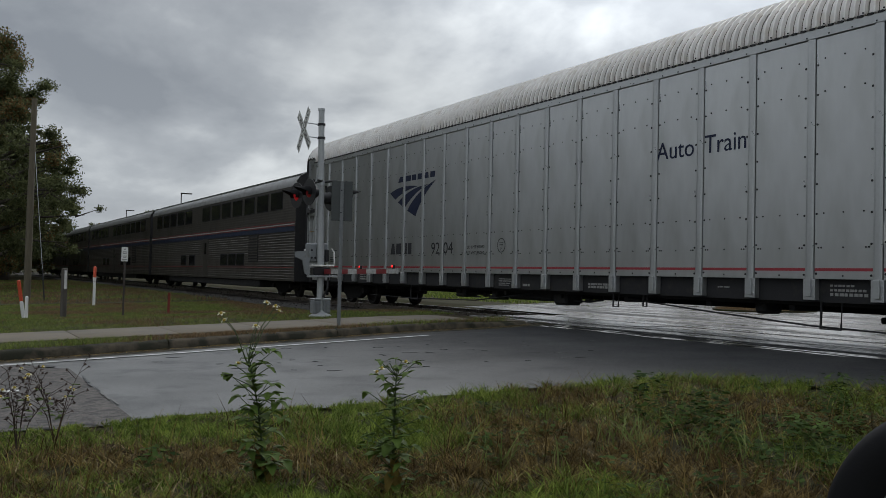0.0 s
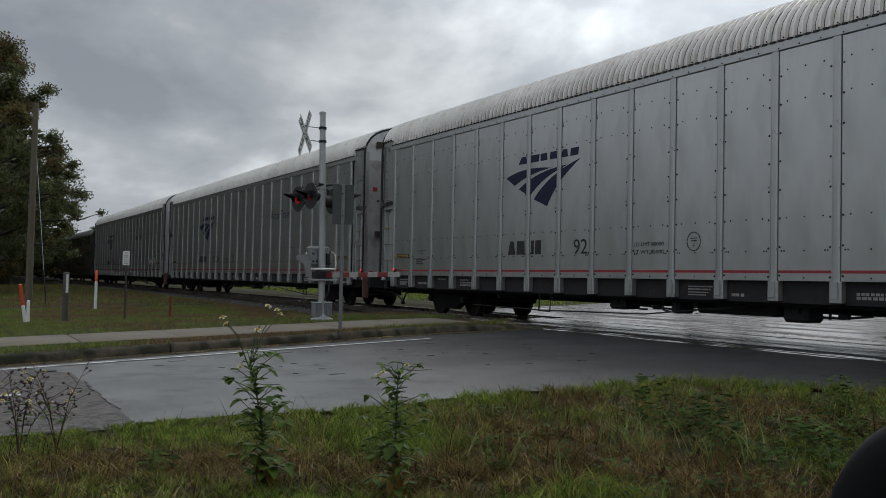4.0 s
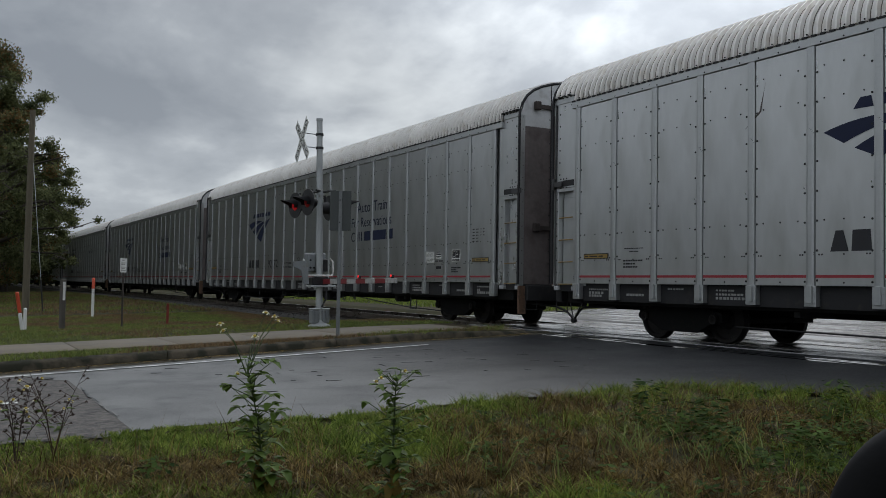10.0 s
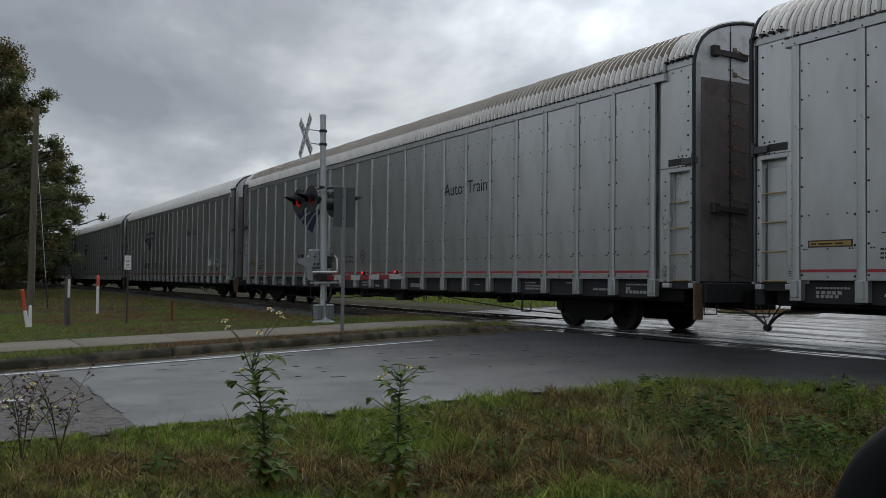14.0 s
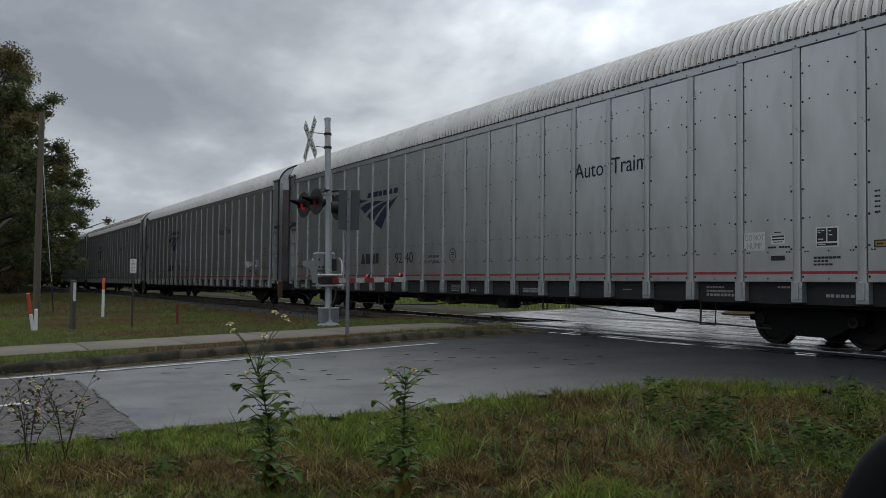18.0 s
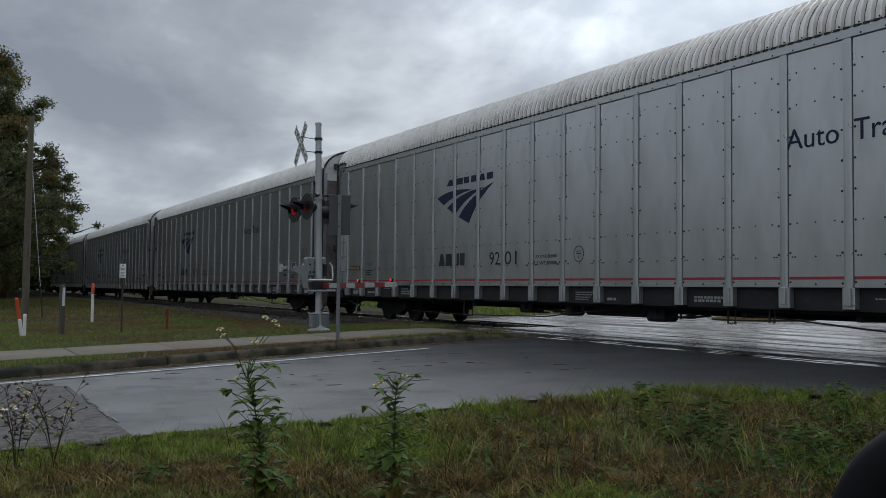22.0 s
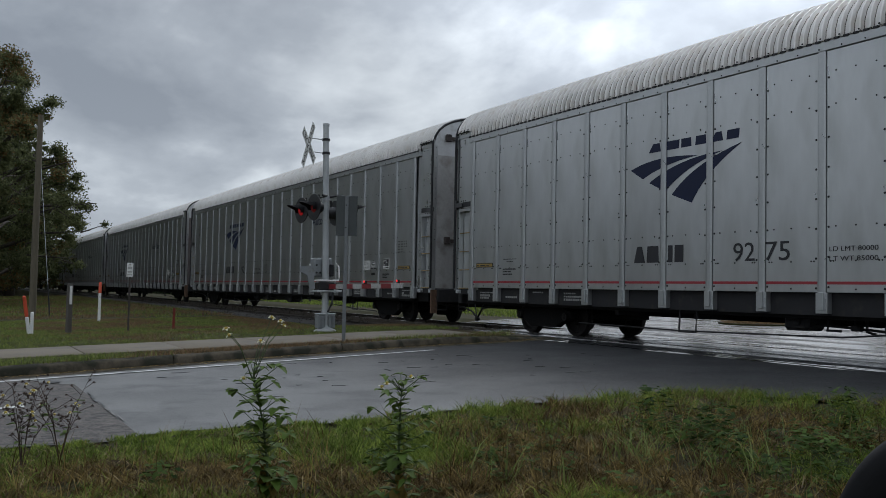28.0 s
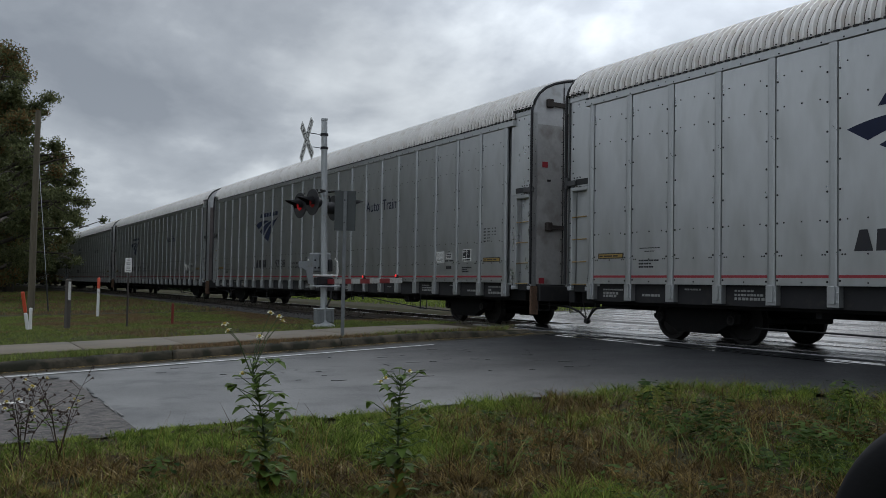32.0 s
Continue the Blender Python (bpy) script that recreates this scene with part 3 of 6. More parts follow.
def make_track():
    tr = thing("railway_track", pose(0, 0, 0), "railway track with steel rails on dark timber ties", "railway track")
    for y in (TRACK_Y - 0.7525, TRACK_Y + 0.7525):
        rail = part("rail", rail_geo(y, -420, 40), RAIL, tr, "worn steel rail")
        part("running_band", Geo().box(-420, 40, y - 0.030, y + 0.022, 0.0005, 0.003), RAIL_TOP, rail, "polished wet running band")
    tie = Geo().box(-0.115, 0.115, -1.3, 1.3, -0.36, -0.172, 0.01).mesh("tie")
    tie.materials.append(TIE)
    for i in range(110):
        x = -20.6 - 0.52 * i
        part("tie", tie, TIE, tr, at=pose(x + random.uniform(-0.03, 0.03), TRACK_Y, random.uniform(-0.008, 0.004), 0, 0, random.uniform(-1, 1)))
    rows = []
    for x in axis([(-420, -60, 30), (-60, -19.8, 0.35)]):
        rows.append([(x, TRACK_Y + y, z + 0.035 * noise.noise((x * 5, y * 5, 1)) + 0.02 * noise.noise((x * 13, y * 13, 4)))
                     for y, z in ((-3.0, -0.50), (-2.5, -0.36), (-2.0, -0.24), (-1.6, -0.19), (-0.8, -0.20), (0, -0.21), (0.8, -0.20), (1.6, -0.19), (2.2, -0.28), (3.0, -0.45), (4.4, -0.50), (5.2, -0.55))])
    solid("ballast_bed", Geo().strip(rows), BALLAST, "grey crushed stone ballast under the rails", "ballast", kind="structure")
    rng = np.random.default_rng(5)
    g = Geo()
    for _ in range(5200):
        x = -20 - 45 * rng.random() ** 1.6
        y = TRACK_Y - 2.9 + rng.random() * 2.4
        z = np.interp(y - TRACK_Y, [-3.0, -2.5, -2.0, -1.6, -0.8], [-0.50, -0.36, -0.24, -0.19, -0.20])
        r = rng.uniform(0.02, 0.045)
        q = [(x + r * rng.uniform(-1, 1), y + r * rng.uniform(-1, 1), z + r * rng.uniform(-0.2, 1)) for _ in range(4)]
        q[0] = (x, y, z + r)
        g.add(q, [(0, 1, 2), (0, 2, 3), (0, 3, 1), (1, 3, 2)])
    solid("ballast_stones", g.mesh("ballast_stones"), BALLAST, "loose grey crushed stones on the track shoulder", "ballast", kind="stuff")
    # crossing panels between and beside the rails
    pan = thing("crossing_deck", pose(0, 0, 0), "wet black crossing panels level with the rails", "crossing panel")
    for j, (y0, y1) in enumerate(((-1.55, -0.83), (-0.68, 0.68), (0.83, 1.65))):
        for i in range(11):
            x0 = -19.6 + 2.44 * i
            part("panel", Geo().box(x0 + 0.006, x0 + 2.434, TRACK_Y + y0, TRACK_Y + y1, -0.16, -0.006 + random.uniform(-0.004, 0.003), 0.012), RUBBER_CROSS, pan)
        for y in (y0 + 0.03, y1 - 0.03):
            part("edge_angle", Geo().box(-19.6, 7.2, TRACK_Y + y - 0.022, TRACK_Y + y + 0.022, -0.05, 0.001, 0.004), WET_STEEL, pan, "wet steel edge of the panels")
    rng = random.Random(17)
    for i in range(26):
        x, y = -18.6 + 0.43 * i + rng.uniform(-0.4, 0.4), rng.choice((10.75, 11.05, 11.3)) + rng.uniform(-0.1, 0.1)
        l, w = rng.uniform(0.4, 1.1), rng.uniform(0.03, 0.10)
        ring = [(l * math.cos(a) * rng.uniform(0.7, 1.15), w * math.sin(a) * rng.uniform(0.6, 1.3)) for a in (k * math.pi / 9 for k in range(18))]
        solid("puddle", Geo().prism(ring, 0, 0.002, "xy"), PUDDLE, "shallow rain puddle shining on the road", "puddle", "rain puddles", m=pose(x, y, ground_z(-15, y) + 0.0075))


make_track()

# ---- train ----
PITCH = 28.8                     # from car to car
CAR = 27.50                      # box length
FIRST, LAST = 0.90, 26.42        # the plain side between its end sections
EAVE_X0, EAVE_X1 = 0.70, 26.75   # the low eave; over the end sections the roof starts higher
TRUCKS = (3.45, 23.93)
BAYS = 22
BAY = (LAST - FIRST) / BAYS
SILL, EAVE, SKIRT, STRIPE = 1.03, 4.685, 0.71, 1.172
ROOF_SHAPE = [(-1.50, 4.84), (-1.49, 5.00), (-1.43, 5.18), (-1.31, 5.36), (-1.13, 5.51), (-0.90, 5.62), (-0.60, 5.71), (-0.30, 5.765), (0, 5.78),
              (0.30, 5.765), (0.60, 5.71), (0.90, 5.62), (1.13, 5.51), (1.31, 5.36), (1.43, 5.18), (1.49, 5.00), (1.50, 4.84)]


def bolts(g, pts, r=0.012, y=-1.5):
    for x, z in pts:
        vs = [(x + r * math.cos(a), y - 0.010, z + r * math.sin(a)) for a in (0, 1.05, 2.09, 3.14, 4.19, 5.24)]
        vs += [(x + 1.25 * r * math.cos(a), y, z + 1.25 * r * math.sin(a)) for a in (0, 1.05, 2.09, 3.14, 4.19, 5.24)]
        g.add(vs, [(0, 1, 2, 3, 4, 5)] + [(i, i + 6, (i + 1) % 6 + 6, (i + 1) % 6) for i in range(6)])


def lettering(words, x, z, size, material, parent, width, y=-1.499):
    """Upright writing on the near side, from its lower left corner."""
    ob = new("lettering", words_mesh(words, size, width, material))
    ob.parent, ob.matrix_basis = parent, Matrix.Translation((x, y, z)) @ Matrix.Rotation(radians(90), 4, "X")
    return ob


def stuff(ob):
    return tagged(ob, kind="stuff")


def bars(rows, material, parent, label, y=-1.506, name="marking"):
    """Small unreadable writing as plain bars: (x, z, width, height)."""
    g = Geo()
    for x, z, w, h in rows:
        g.box(x, x + w, y, y + 0.006, z, z + h)
    ob = part(name, g, material, parent, label)
    return stuff(ob) if len(rows) > 4 else ob


def make_truck():
    """Two-axle truck: side frames, bolster, four springs; wheelsets are added by the caller."""
    tk = new("truck")
    for s in (-1, 1):
        y = s * 1.0
        fr = Geo().prism([(-1.06, 0.38), (-1.06, 0.53), (-0.75, 0.60), (-0.40, 0.78), (0.40, 0.78), (0.75, 0.60), (1.06, 0.53), (1.06, 0.38), (0.80, 0.34),
                          (0.45, 0.17), (-0.45, 0.17), (-0.80, 0.34)], y - 0.09, y + 0.09)
        part("side_frame", fr, TRUCK, tk)
        for x in (-0.89, 0.89):
            part("axle_box", Geo().spin([(0, 0), (0, 0.10), (0.07, 0.10), (0.09, 0.06), (0.09, 0)], (x, s * 1.06, 0.43), (0, s, 0), 14), TRUCK, tk, smooth=40)
        sp = Geo()
        for x in (-0.22, 0, 0.22):
            sp.spin([(0.0, 0.085), (0.03, 0.10), (0.06, 0.085), (0.09, 0.10), (0.12, 0.085), (0.15, 0.10), (0.18, 0.085)], (x, y - s * 0.02, 0.26), (0, 0, 1), 10)
        part("springs", sp, TRUCK, tk, smooth=40)
    part("bolster", Geo().box(-0.22, 0.22, -1.05, 1.05, 0.50, 0.72, 0.03), TRUCK, tk)
    g = Geo().box(-1.3, 1.3, -0.3, -0.2, 0.26, 0.34, 0.02).box(-1.3, 1.3, 0.2, 0.3, 0.26, 0.34, 0.02)
    for x in (-1.4, 1.4):
        g.box(x - 0.05, x + 0.05, -0.8, 0.8, 0.38, 0.48, 0.02)
    for x in (-0.45, 0.45):
        g.box(x - 0.03, x + 0.03, -0.5, -0.46, 0.22, 0.70, 0.01)
    part("brake_rigging", g, TRUCK, tk)
    return tk


def wheelset_mesh():
    g = Geo()
    for s in (-1, 1):
        y = s * 0.7525
        g.spin([(-0.07, 0.09), (-0.07, 0.15), (-0.015, 0.18), (-0.015, 0.33), (-0.06, 0.36), (-0.068, 0.445), (-0.045, 0.452), (-0.035, 0.425),
                (0.065, 0.418), (0.068, 0.36), (0.02, 0.33), (0.02, 0.18), (0.09, 0.15), (0.09, 0.09)], (0, y, 0), (0, s, 0), 28)
        for k in range(5):
            a = k * 2 * math.pi / 5
            g.box(-0.03 + 0.25 * math.cos(a), 0.03 + 0.25 * math.cos(a), y + s * 0.015, y + s * 0.03, -0.03 + 0.25 * math.sin(a), 0.03 + 0.25 * math.sin(a))
    g.tube([(0, -1.15, 0), (0, 1.15, 0)], 0.085, 12)
    me = g.mesh("wheelset", 40)
    me.materials.append(WHEEL)
    return me


RUNG_DULL = mat("rung_dull", (0.17, 0.125, 0.065), 0.6, 0.2, 0.25, 8, 60, 0.05, stain=(0.07, 0.055, 0.045))
RUST_PLATE = mat("plate_rust_brown", (0.13, 0.075, 0.048), 0.8, 0.1, 0.3, 5, 40, 0.15, stain=(0.06, 0.038, 0.028), stain_at=(0.5, 0.7))
RUSTY_BAR = mat("door_bar_rust", (0.055, 0.045, 0.042), 0.7, 0.3, 0.35, 6, 40, 0.15)


def make_end(car, x, s):
    """End doors at x, facing along s: a flat-topped arch in leaves, with rungs, hinges and door rods."""
    arch = [(y * 0.985, z - 0.015) for y, z in ROOF_SHAPE]
    seams = [-1.485, -0.62, 0.06, 0.62, 1.485]

    def top(y):
        ys, zs = [p[0] for p in arch], [p[1] for p in arch]
        return float(np.interp(y, ys, zs))
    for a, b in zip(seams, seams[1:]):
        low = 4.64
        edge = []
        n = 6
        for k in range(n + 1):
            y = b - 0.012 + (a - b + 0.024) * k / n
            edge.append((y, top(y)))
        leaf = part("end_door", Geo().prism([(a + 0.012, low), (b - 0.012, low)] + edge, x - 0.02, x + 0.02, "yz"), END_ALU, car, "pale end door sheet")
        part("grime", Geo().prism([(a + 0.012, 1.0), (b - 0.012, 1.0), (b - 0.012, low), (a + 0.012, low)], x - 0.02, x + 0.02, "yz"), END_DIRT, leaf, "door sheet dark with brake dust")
    # hasp bars across the door seam, each in a clamp with bolts
    for z in (5.12, 2.30):
        g = Geo().prism([(-1.02, z - 0.04), (-0.55, z - 0.055), (-0.24, z - 0.085), (-0.22, z + 0.03), (-0.55, z + 0.045), (-1.02, z + 0.05)], x + s * 0.025, x + s * 0.085, "yz")
        g.box(x + s * 0.02, x + s * 0.13, -1.12, -0.96, z - 0.09, z + 0.11, 0.02)
        g.tube([(x + s * 0.13, -1.04, z - 0.07), (x + s * 0.15, -1.04, z - 0.07)], 0.02, 8)
        g.tube([(x + s * 0.13, -1.04, z + 0.08), (x + s * 0.15, -1.04, z + 0.08)], 0.02, 8)
        part("door_bar", g, RUSTY_BAR, car, "dark rusty door bar in a bracket")
    for i in range(10):
        z = 1.09 + 0.45 * i
        g = Geo().tube([(x + s * 0.02, -0.52, z + 0.07), (x + s * 0.09, -0.47, z + 0.04), (x + s * 0.11, -0.40, z), (x + s * 0.11, 0.10, z - 0.01), (x + s * 0.02, 0.13, z + 0.03)], 0.012, 6)
        g.box(x + s * 0.02, x + s * 0.035, -0.56, -0.47, z + 0.03, z + 0.12)
        part("rung", g, RUNG_DULL, car, "dull worn ladder rung", smooth=40)
    g = Geo()
    for z in np.arange(1.2, 5.4, 0.28):
        for y in (-1.40, -0.66, -0.57, 0.0, 0.12):
            if top(y) > z + 0.1:
                g.box(x + s * 0.02, x + s * 0.032, y - 0.012, y + 0.012, z - 0.012, z + 0.012)
    stuff(part("door_bolts", g, BOLT, car))
    part("seam_rod", Geo().box(x + s * 0.018, x + s * 0.03, -0.632, -0.608, 1.02, 5.55), BOLT, car, "dark seam between the end doors")
    if s > 0:
        for w, y, wd in (("EXCESS", -0.16, 0.42), ("H", 0.36, 0.07)):
            t = new("lettering", words_mesh(w, 0.16, wd, INK))
            t.parent, t.matrix_basis = car, Matrix.Translation((x + 0.0215, y, 5.38)) @ Matrix.Rotation(radians(90), 4, "Z") @ Matrix.Rotation(radians(90), 4, "X")
        part("corner_plate", Geo().box(x - 0.03, x + 0.03, -1.47, -1.27, 0.32, 0.96, 0.01).box(x + 0.03, x + 0.045, -1.44, -1.41, 0.40, 0.90), RUST_PLATE, car, "rusty brown plate hanging below the corner")
    rim = [(y * 1.0, z - 0.02) for y, z in ROOF_SHAPE]
    part("end_seal", Geo().tube([(x + s * 0.015, -1.49, 1.0)] + [(x + s * 0.015, y, z) for y, z in rim] + [(x + s * 0.015, 1.49, 1.0)], 0.034, 6), BOLT, car, "dark rim round the end doors", smooth=50)


LATCH = mat("latch_steel", (0.085, 0.085, 0.088), 0.5, 0.5, 0.25, 8, 50, 0.1)


def make_end_section(car, x0, x1, outer):
    """Side end section with the ladder niche; outer: the side (x) where the car ends."""
    s = -1 if outer == x0 else 1
    y = -1.445
    inner = x1 if s < 0 else x0

    def at(d0, d1):
        """A stretch measured inwards from the car's end."""
        a, b = outer - s * d0, outer - s * d1
        return (min(a, b), max(a, b))
    top = 2.985
    a, b = at(0.17, 0.68)
    part("end_panel", Geo().box(*at(0.10, abs(outer - inner)), y, y + 0.03, top + 0.075, 4.99, 0.006), ALU, car)
    p, q = sorted((inner, inner + s * -0.30))
    part("recess_strip", Geo().box(p, q, y + 0.035, y + 0.05, 0.98, 4.86), ALU_POST, car, "shadowed strip behind the last post")
    part("niche_back", Geo().box(a, b, y + 0.15, y + 0.17, 0.98, top), ALU, car)
    part("inner_leaf", Geo().box(a + 0.10 if s > 0 else a + 0.02, b - 0.02 if s > 0 else b - 0.10, y + 0.12, y + 0.148, 1.0, top - 0.13, 0.004), ALU, car)
    for p, q in (at(0.08, 0.17), at(0.68, abs(outer - inner))):
        part("flange", Geo().box(p, q, y, y + 0.15, 0.98, top + 0.07, 0.006), ALU, car)
    part("niche_lintel", Geo().box(a - 0.03, b + 0.03, y - 0.012, y + 0.16, top - 0.01, top + 0.065, 0.004), ALU_POST, car)
    part("corner_post", Geo().box(*at(-0.012, 0.042), y - 0.025, y + 0.10, 0.96, 4.90, 0.008), ALU_POST, car)
    part("corner_gap", Geo().box(*at(0.042, 0.080), y + 0.03, y + 0.10, 0.98, 4.90), BOLT, car, "dark gap beside the corner post")
    part("top_flashing", Geo().box(*at(0.02, abs(outer - inner)), y - 0.016, y + 0.03, 4.865, 5.01, 0.006), ALU_POST, car, "weathered flashing under the roof's edge")
    for i in range(4):
        z = 1.01 + 0.47 * i
        part("rung", Geo().tube([(a, y + 0.02, z), (b, y + 0.02, z + 0.005)], 0.014, 6), YELLOW, car, "worn yellow ladder rung", smooth=40)
    p, q = at(0.30, 0.70)
    part("latch_slot", Geo().box(p, q, y - 0.008, y + 0.004, 3.09, 3.215, 0.002), BLACK, car, "black slot of the door latch")
    p, q = at(-0.06, 0.32)
    g = Geo().box(p, q, y - 0.055, y - 0.012, 3.08, 3.20, 0.012)
    g.box(*at(0.0, 0.06), y - 0.075, y + 0.02, 3.03, 3.27, 0.012)
    part("latch", g, LATCH, car, "grey steel door latch bar")
    g = Geo()
    bolts(g, [(outer - s * d, z) for d in (0.12, 0.78) for z in np.arange(1.0, 2.95, 0.26)], 0.014, y)
    bolts(g, [(outer - s * 0.20, z) for z in np.arange(3.35, 4.8, 0.26)], 0.016, y)
    bolts(g, [(outer - s * d, z) for d in (0.24, 0.34, 0.44) for z in (3.06, 3.25)], 0.015, y)
    bolts(g, [(outer - s * d, 4.80) for d in (0.38, 0.60, 0.78)], 0.013, y)
    bolts(g, [(outer - s * (0.06 + 0.13 * k), 4.98) for k in range(6)], 0.014, y - 0.016)
    stuff(part("bolts", g, BOLT, car))
    p, q = at(0.72, 0.84)
    bars([(p, 1.09 + 0.035 * j, 0.10, 0.014) for j in range(3)] + [(p, 1.20, 0.10, 0.01)], INK, car, "small black stencilled lines", y - 0.006)
    part("foot_step", Geo().box(*at(0.66, 0.84), y - 0.02, y + 0.20, 0.88, 0.965, 0.01).box(*at(0.05, 0.18), y - 0.02, y + 0.20, 0.88, 0.965, 0.01), GALV, car, "grey steel step block under the end section")


def make_car():
    car = thing("autorack_car", pose(0, 0, 0), "long silver aluminium car-carrying railway wagon with corrugated roof", "railway car", "autorack cars of the train")
    # plain side bays
    panel = Geo().box(0.082, BAY - 0.082, -1.49, -1.465, SILL, EAVE - 0.006, 0.003).mesh("side_panel")
    panel.materials.append(ALU)
    g = Geo()
    edge = [(x, SILL + 0.06 + 0.452 * k + d) for x, d in ((0.112, 0.02), (BAY - 0.112, 0.0)) for k in range(8)]
    bolts(g, edge, 0.0155, -1.49)
    rows = [(x, z) for z in (4.36, 3.86, 2.02) for x in (0.24, BAY / 2, BAY - 0.24)] + [(x, 1.50) for x in (0.15, 0.20, BAY / 2, BAY - 0.20, BAY - 0.15)] + [(BAY / 2, 1.08)]
    bolts(g, rows, 0.0115, -1.49)
    rivets = g.mesh("bolts")
    rivets.materials.append(BOLT)
    stripe = Geo().box(0.088, BAY - 0.088, -1.494, -1.488, STRIPE - 0.022, STRIPE + 0.022).mesh("stripe")
    stripe.materials.append(RED)
    post = Geo().prism([(-0.072, -1.46), (-0.072, -1.506), (-0.066, -1.514), (-0.03, -1.522), (0.03, -1.522), (0.066, -1.514), (0.072, -1.506), (0.072, -1.46)], SILL - 0.05, EAVE - 0.004, "xy").mesh("post")
    post.materials.append(ALU_POST)
    g = Geo().box(-0.105, 0.105, -1.515, -1.40, SKIRT, SILL - 0.005, 0.006).box(-0.05, 0.05, -1.548, -1.515, SKIRT + 0.05, SILL - 0.0, 0.006)
    for x in (-0.075, 0.075):
        bolts(g, [(x, SKIRT + 0.08), (x, SKIRT + 0.22)], 0.014, -1.515)
    bracket = g.mesh("bracket")
    bracket.materials.append(ALU_POST)
    part("skirt", Geo().box(FIRST, LAST, -1.40, -1.36, SKIRT - 0.03, SILL), DARK, car, "black side skirt between the brackets")
    for i in range(BAYS):
        m = Matrix.Translation((FIRST + i * BAY, 0, 0))
        p = part("side_panel", panel, ALU, car, at=m)
        stuff(part("bolts", rivets, BOLT, p))
        part("stripe", stripe, RED, p, "thin red stripe")
    for i in range(BAYS + 1):
        p = part("post", post, ALU_POST, car, at=Matrix.Translation((FIRST + i * BAY, 0, 0)))
        part("bracket", bracket, ALU_POST, p)
    part("eave_rail", Geo().box(EAVE_X0, EAVE_X1, -1.52, -1.44, EAVE, EAVE + 0.142, 0.008), ALU_POST, car)
    g = Geo()
    bolts(g, [(FIRST + 0.2 * k, EAVE + 0.035) for k in range(0, 128, 2)], 0.012, -1.52)
    stuff(part("eave_bolts", g, BOLT, car))
    # dark sheet added behind the seams as the unlit inside; far side and floor, out of sight
    part("inner_lining", Geo().box(FIRST, LAST, -1.45, -1.44, SILL, EAVE), DARK, car)
    part("far_side", Geo().box(0, CAR, 1.46, 1.50, SILL, 4.85), ALU, car)
    part("deck", Geo().box(0.1, CAR - 0.1, -1.38, 1.38, 0.86, 1.02), DARK, car)
    # roof in corrugated sheets; the end pieces start higher up, over the end sections
    sheets, wave = 26, 6
    length = (EAVE_X1 - EAVE_X0) / sheets
    pitch = length / wave
    shape = ((0.0, -0.9), (0.10, -1.0), (0.52, -1.0), (0.60, -0.8), (0.68, 1.0), (0.84, 1.0), (0.92, -0.8))

    def roof_mesh(x0, waves, step, arc):
        rows = []
        for k in range(waves):
            for a, b in shape + (((1.0, -0.7),) if k == waves - 1 else ()):
                x, d = x0 + step * (k + a), 0.034 * b
                row = []
                for y, z in arc:
                    nx, nz = y / 1.5, 0.35 + (z - 4.84)
                    ln = math.hypot(nx, nz)
                    row.append((x, y + d * nx / ln, z + d * nz / ln))
                rows.append(row)
        me = Geo().strip(rows).mesh("roof_sheet", 24)
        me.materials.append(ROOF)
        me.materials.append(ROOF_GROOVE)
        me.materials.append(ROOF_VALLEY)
        # groove and valley faces take the darker colours, painting in the ribs' shading
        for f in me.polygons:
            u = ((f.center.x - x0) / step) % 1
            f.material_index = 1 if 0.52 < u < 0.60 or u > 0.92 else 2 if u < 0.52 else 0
        return me
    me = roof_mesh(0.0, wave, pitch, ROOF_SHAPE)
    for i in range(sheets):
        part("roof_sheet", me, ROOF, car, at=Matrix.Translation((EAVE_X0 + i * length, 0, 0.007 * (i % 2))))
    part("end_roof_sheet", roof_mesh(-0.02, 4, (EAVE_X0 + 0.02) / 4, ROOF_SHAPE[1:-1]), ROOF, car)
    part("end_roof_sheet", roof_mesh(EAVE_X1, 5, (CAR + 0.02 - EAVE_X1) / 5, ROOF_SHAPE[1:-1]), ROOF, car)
    g = Geo()
    for k in range(sheets * wave):
        x = EAVE_X0 + pitch * (k + 0.32)
        g.box(x - 0.042, x + 0.042, -1.535, -1.49, EAVE + 0.135, EAVE + 0.168)
        if k % 2:
            g.box(x + 0.05, x + 0.07, -1.545, -1.49, EAVE + 0.18, EAVE + 0.20)
    for x0, n, step in ((0.0, 4, EAVE_X0 / 4), (EAVE_X1, 5, (CAR - EAVE_X1) / 5)):
        for k in range(n):
            x = x0 + step * (k + 0.32)
            g.box(x - 0.042, x + 0.042, -1.525, -1.45, 4.995, 5.025)
            g.box(x + 0.05, x + 0.07, -1.535, -1.45, 5.035, 5.055)
    stuff(part("roof_edge", g, BOLT, car, "dark closers under the roof's corrugations"))
    make_end_section(car, 0.0, FIRST - 0.12, 0.0)
    make_end_section(car, LAST + 0.16, CAR, CAR)
    make_end(car, 0.02, -1)
    make_end(car, CAR - 0.02, 1)
    # underframe
    part("centre_sill", Geo().box(-0.2, CAR + 0.2, -0.35, 0.35, 0.50, 0.86, 0.02), TRUCK, car)
    part("side_sill", Geo().box(0.4, CAR - 0.4, -1.34, -1.22, 0.62, 0.90, 0.01).box(0.4, CAR - 0.4, 1.22, 1.36, 0.62, 0.90, 0.01), TRUCK, car)
    cross = Geo().box(-0.06, 0.06, -1.2, 1.2, 0.52, 0.88, 0.01).mesh("cross_bearer")
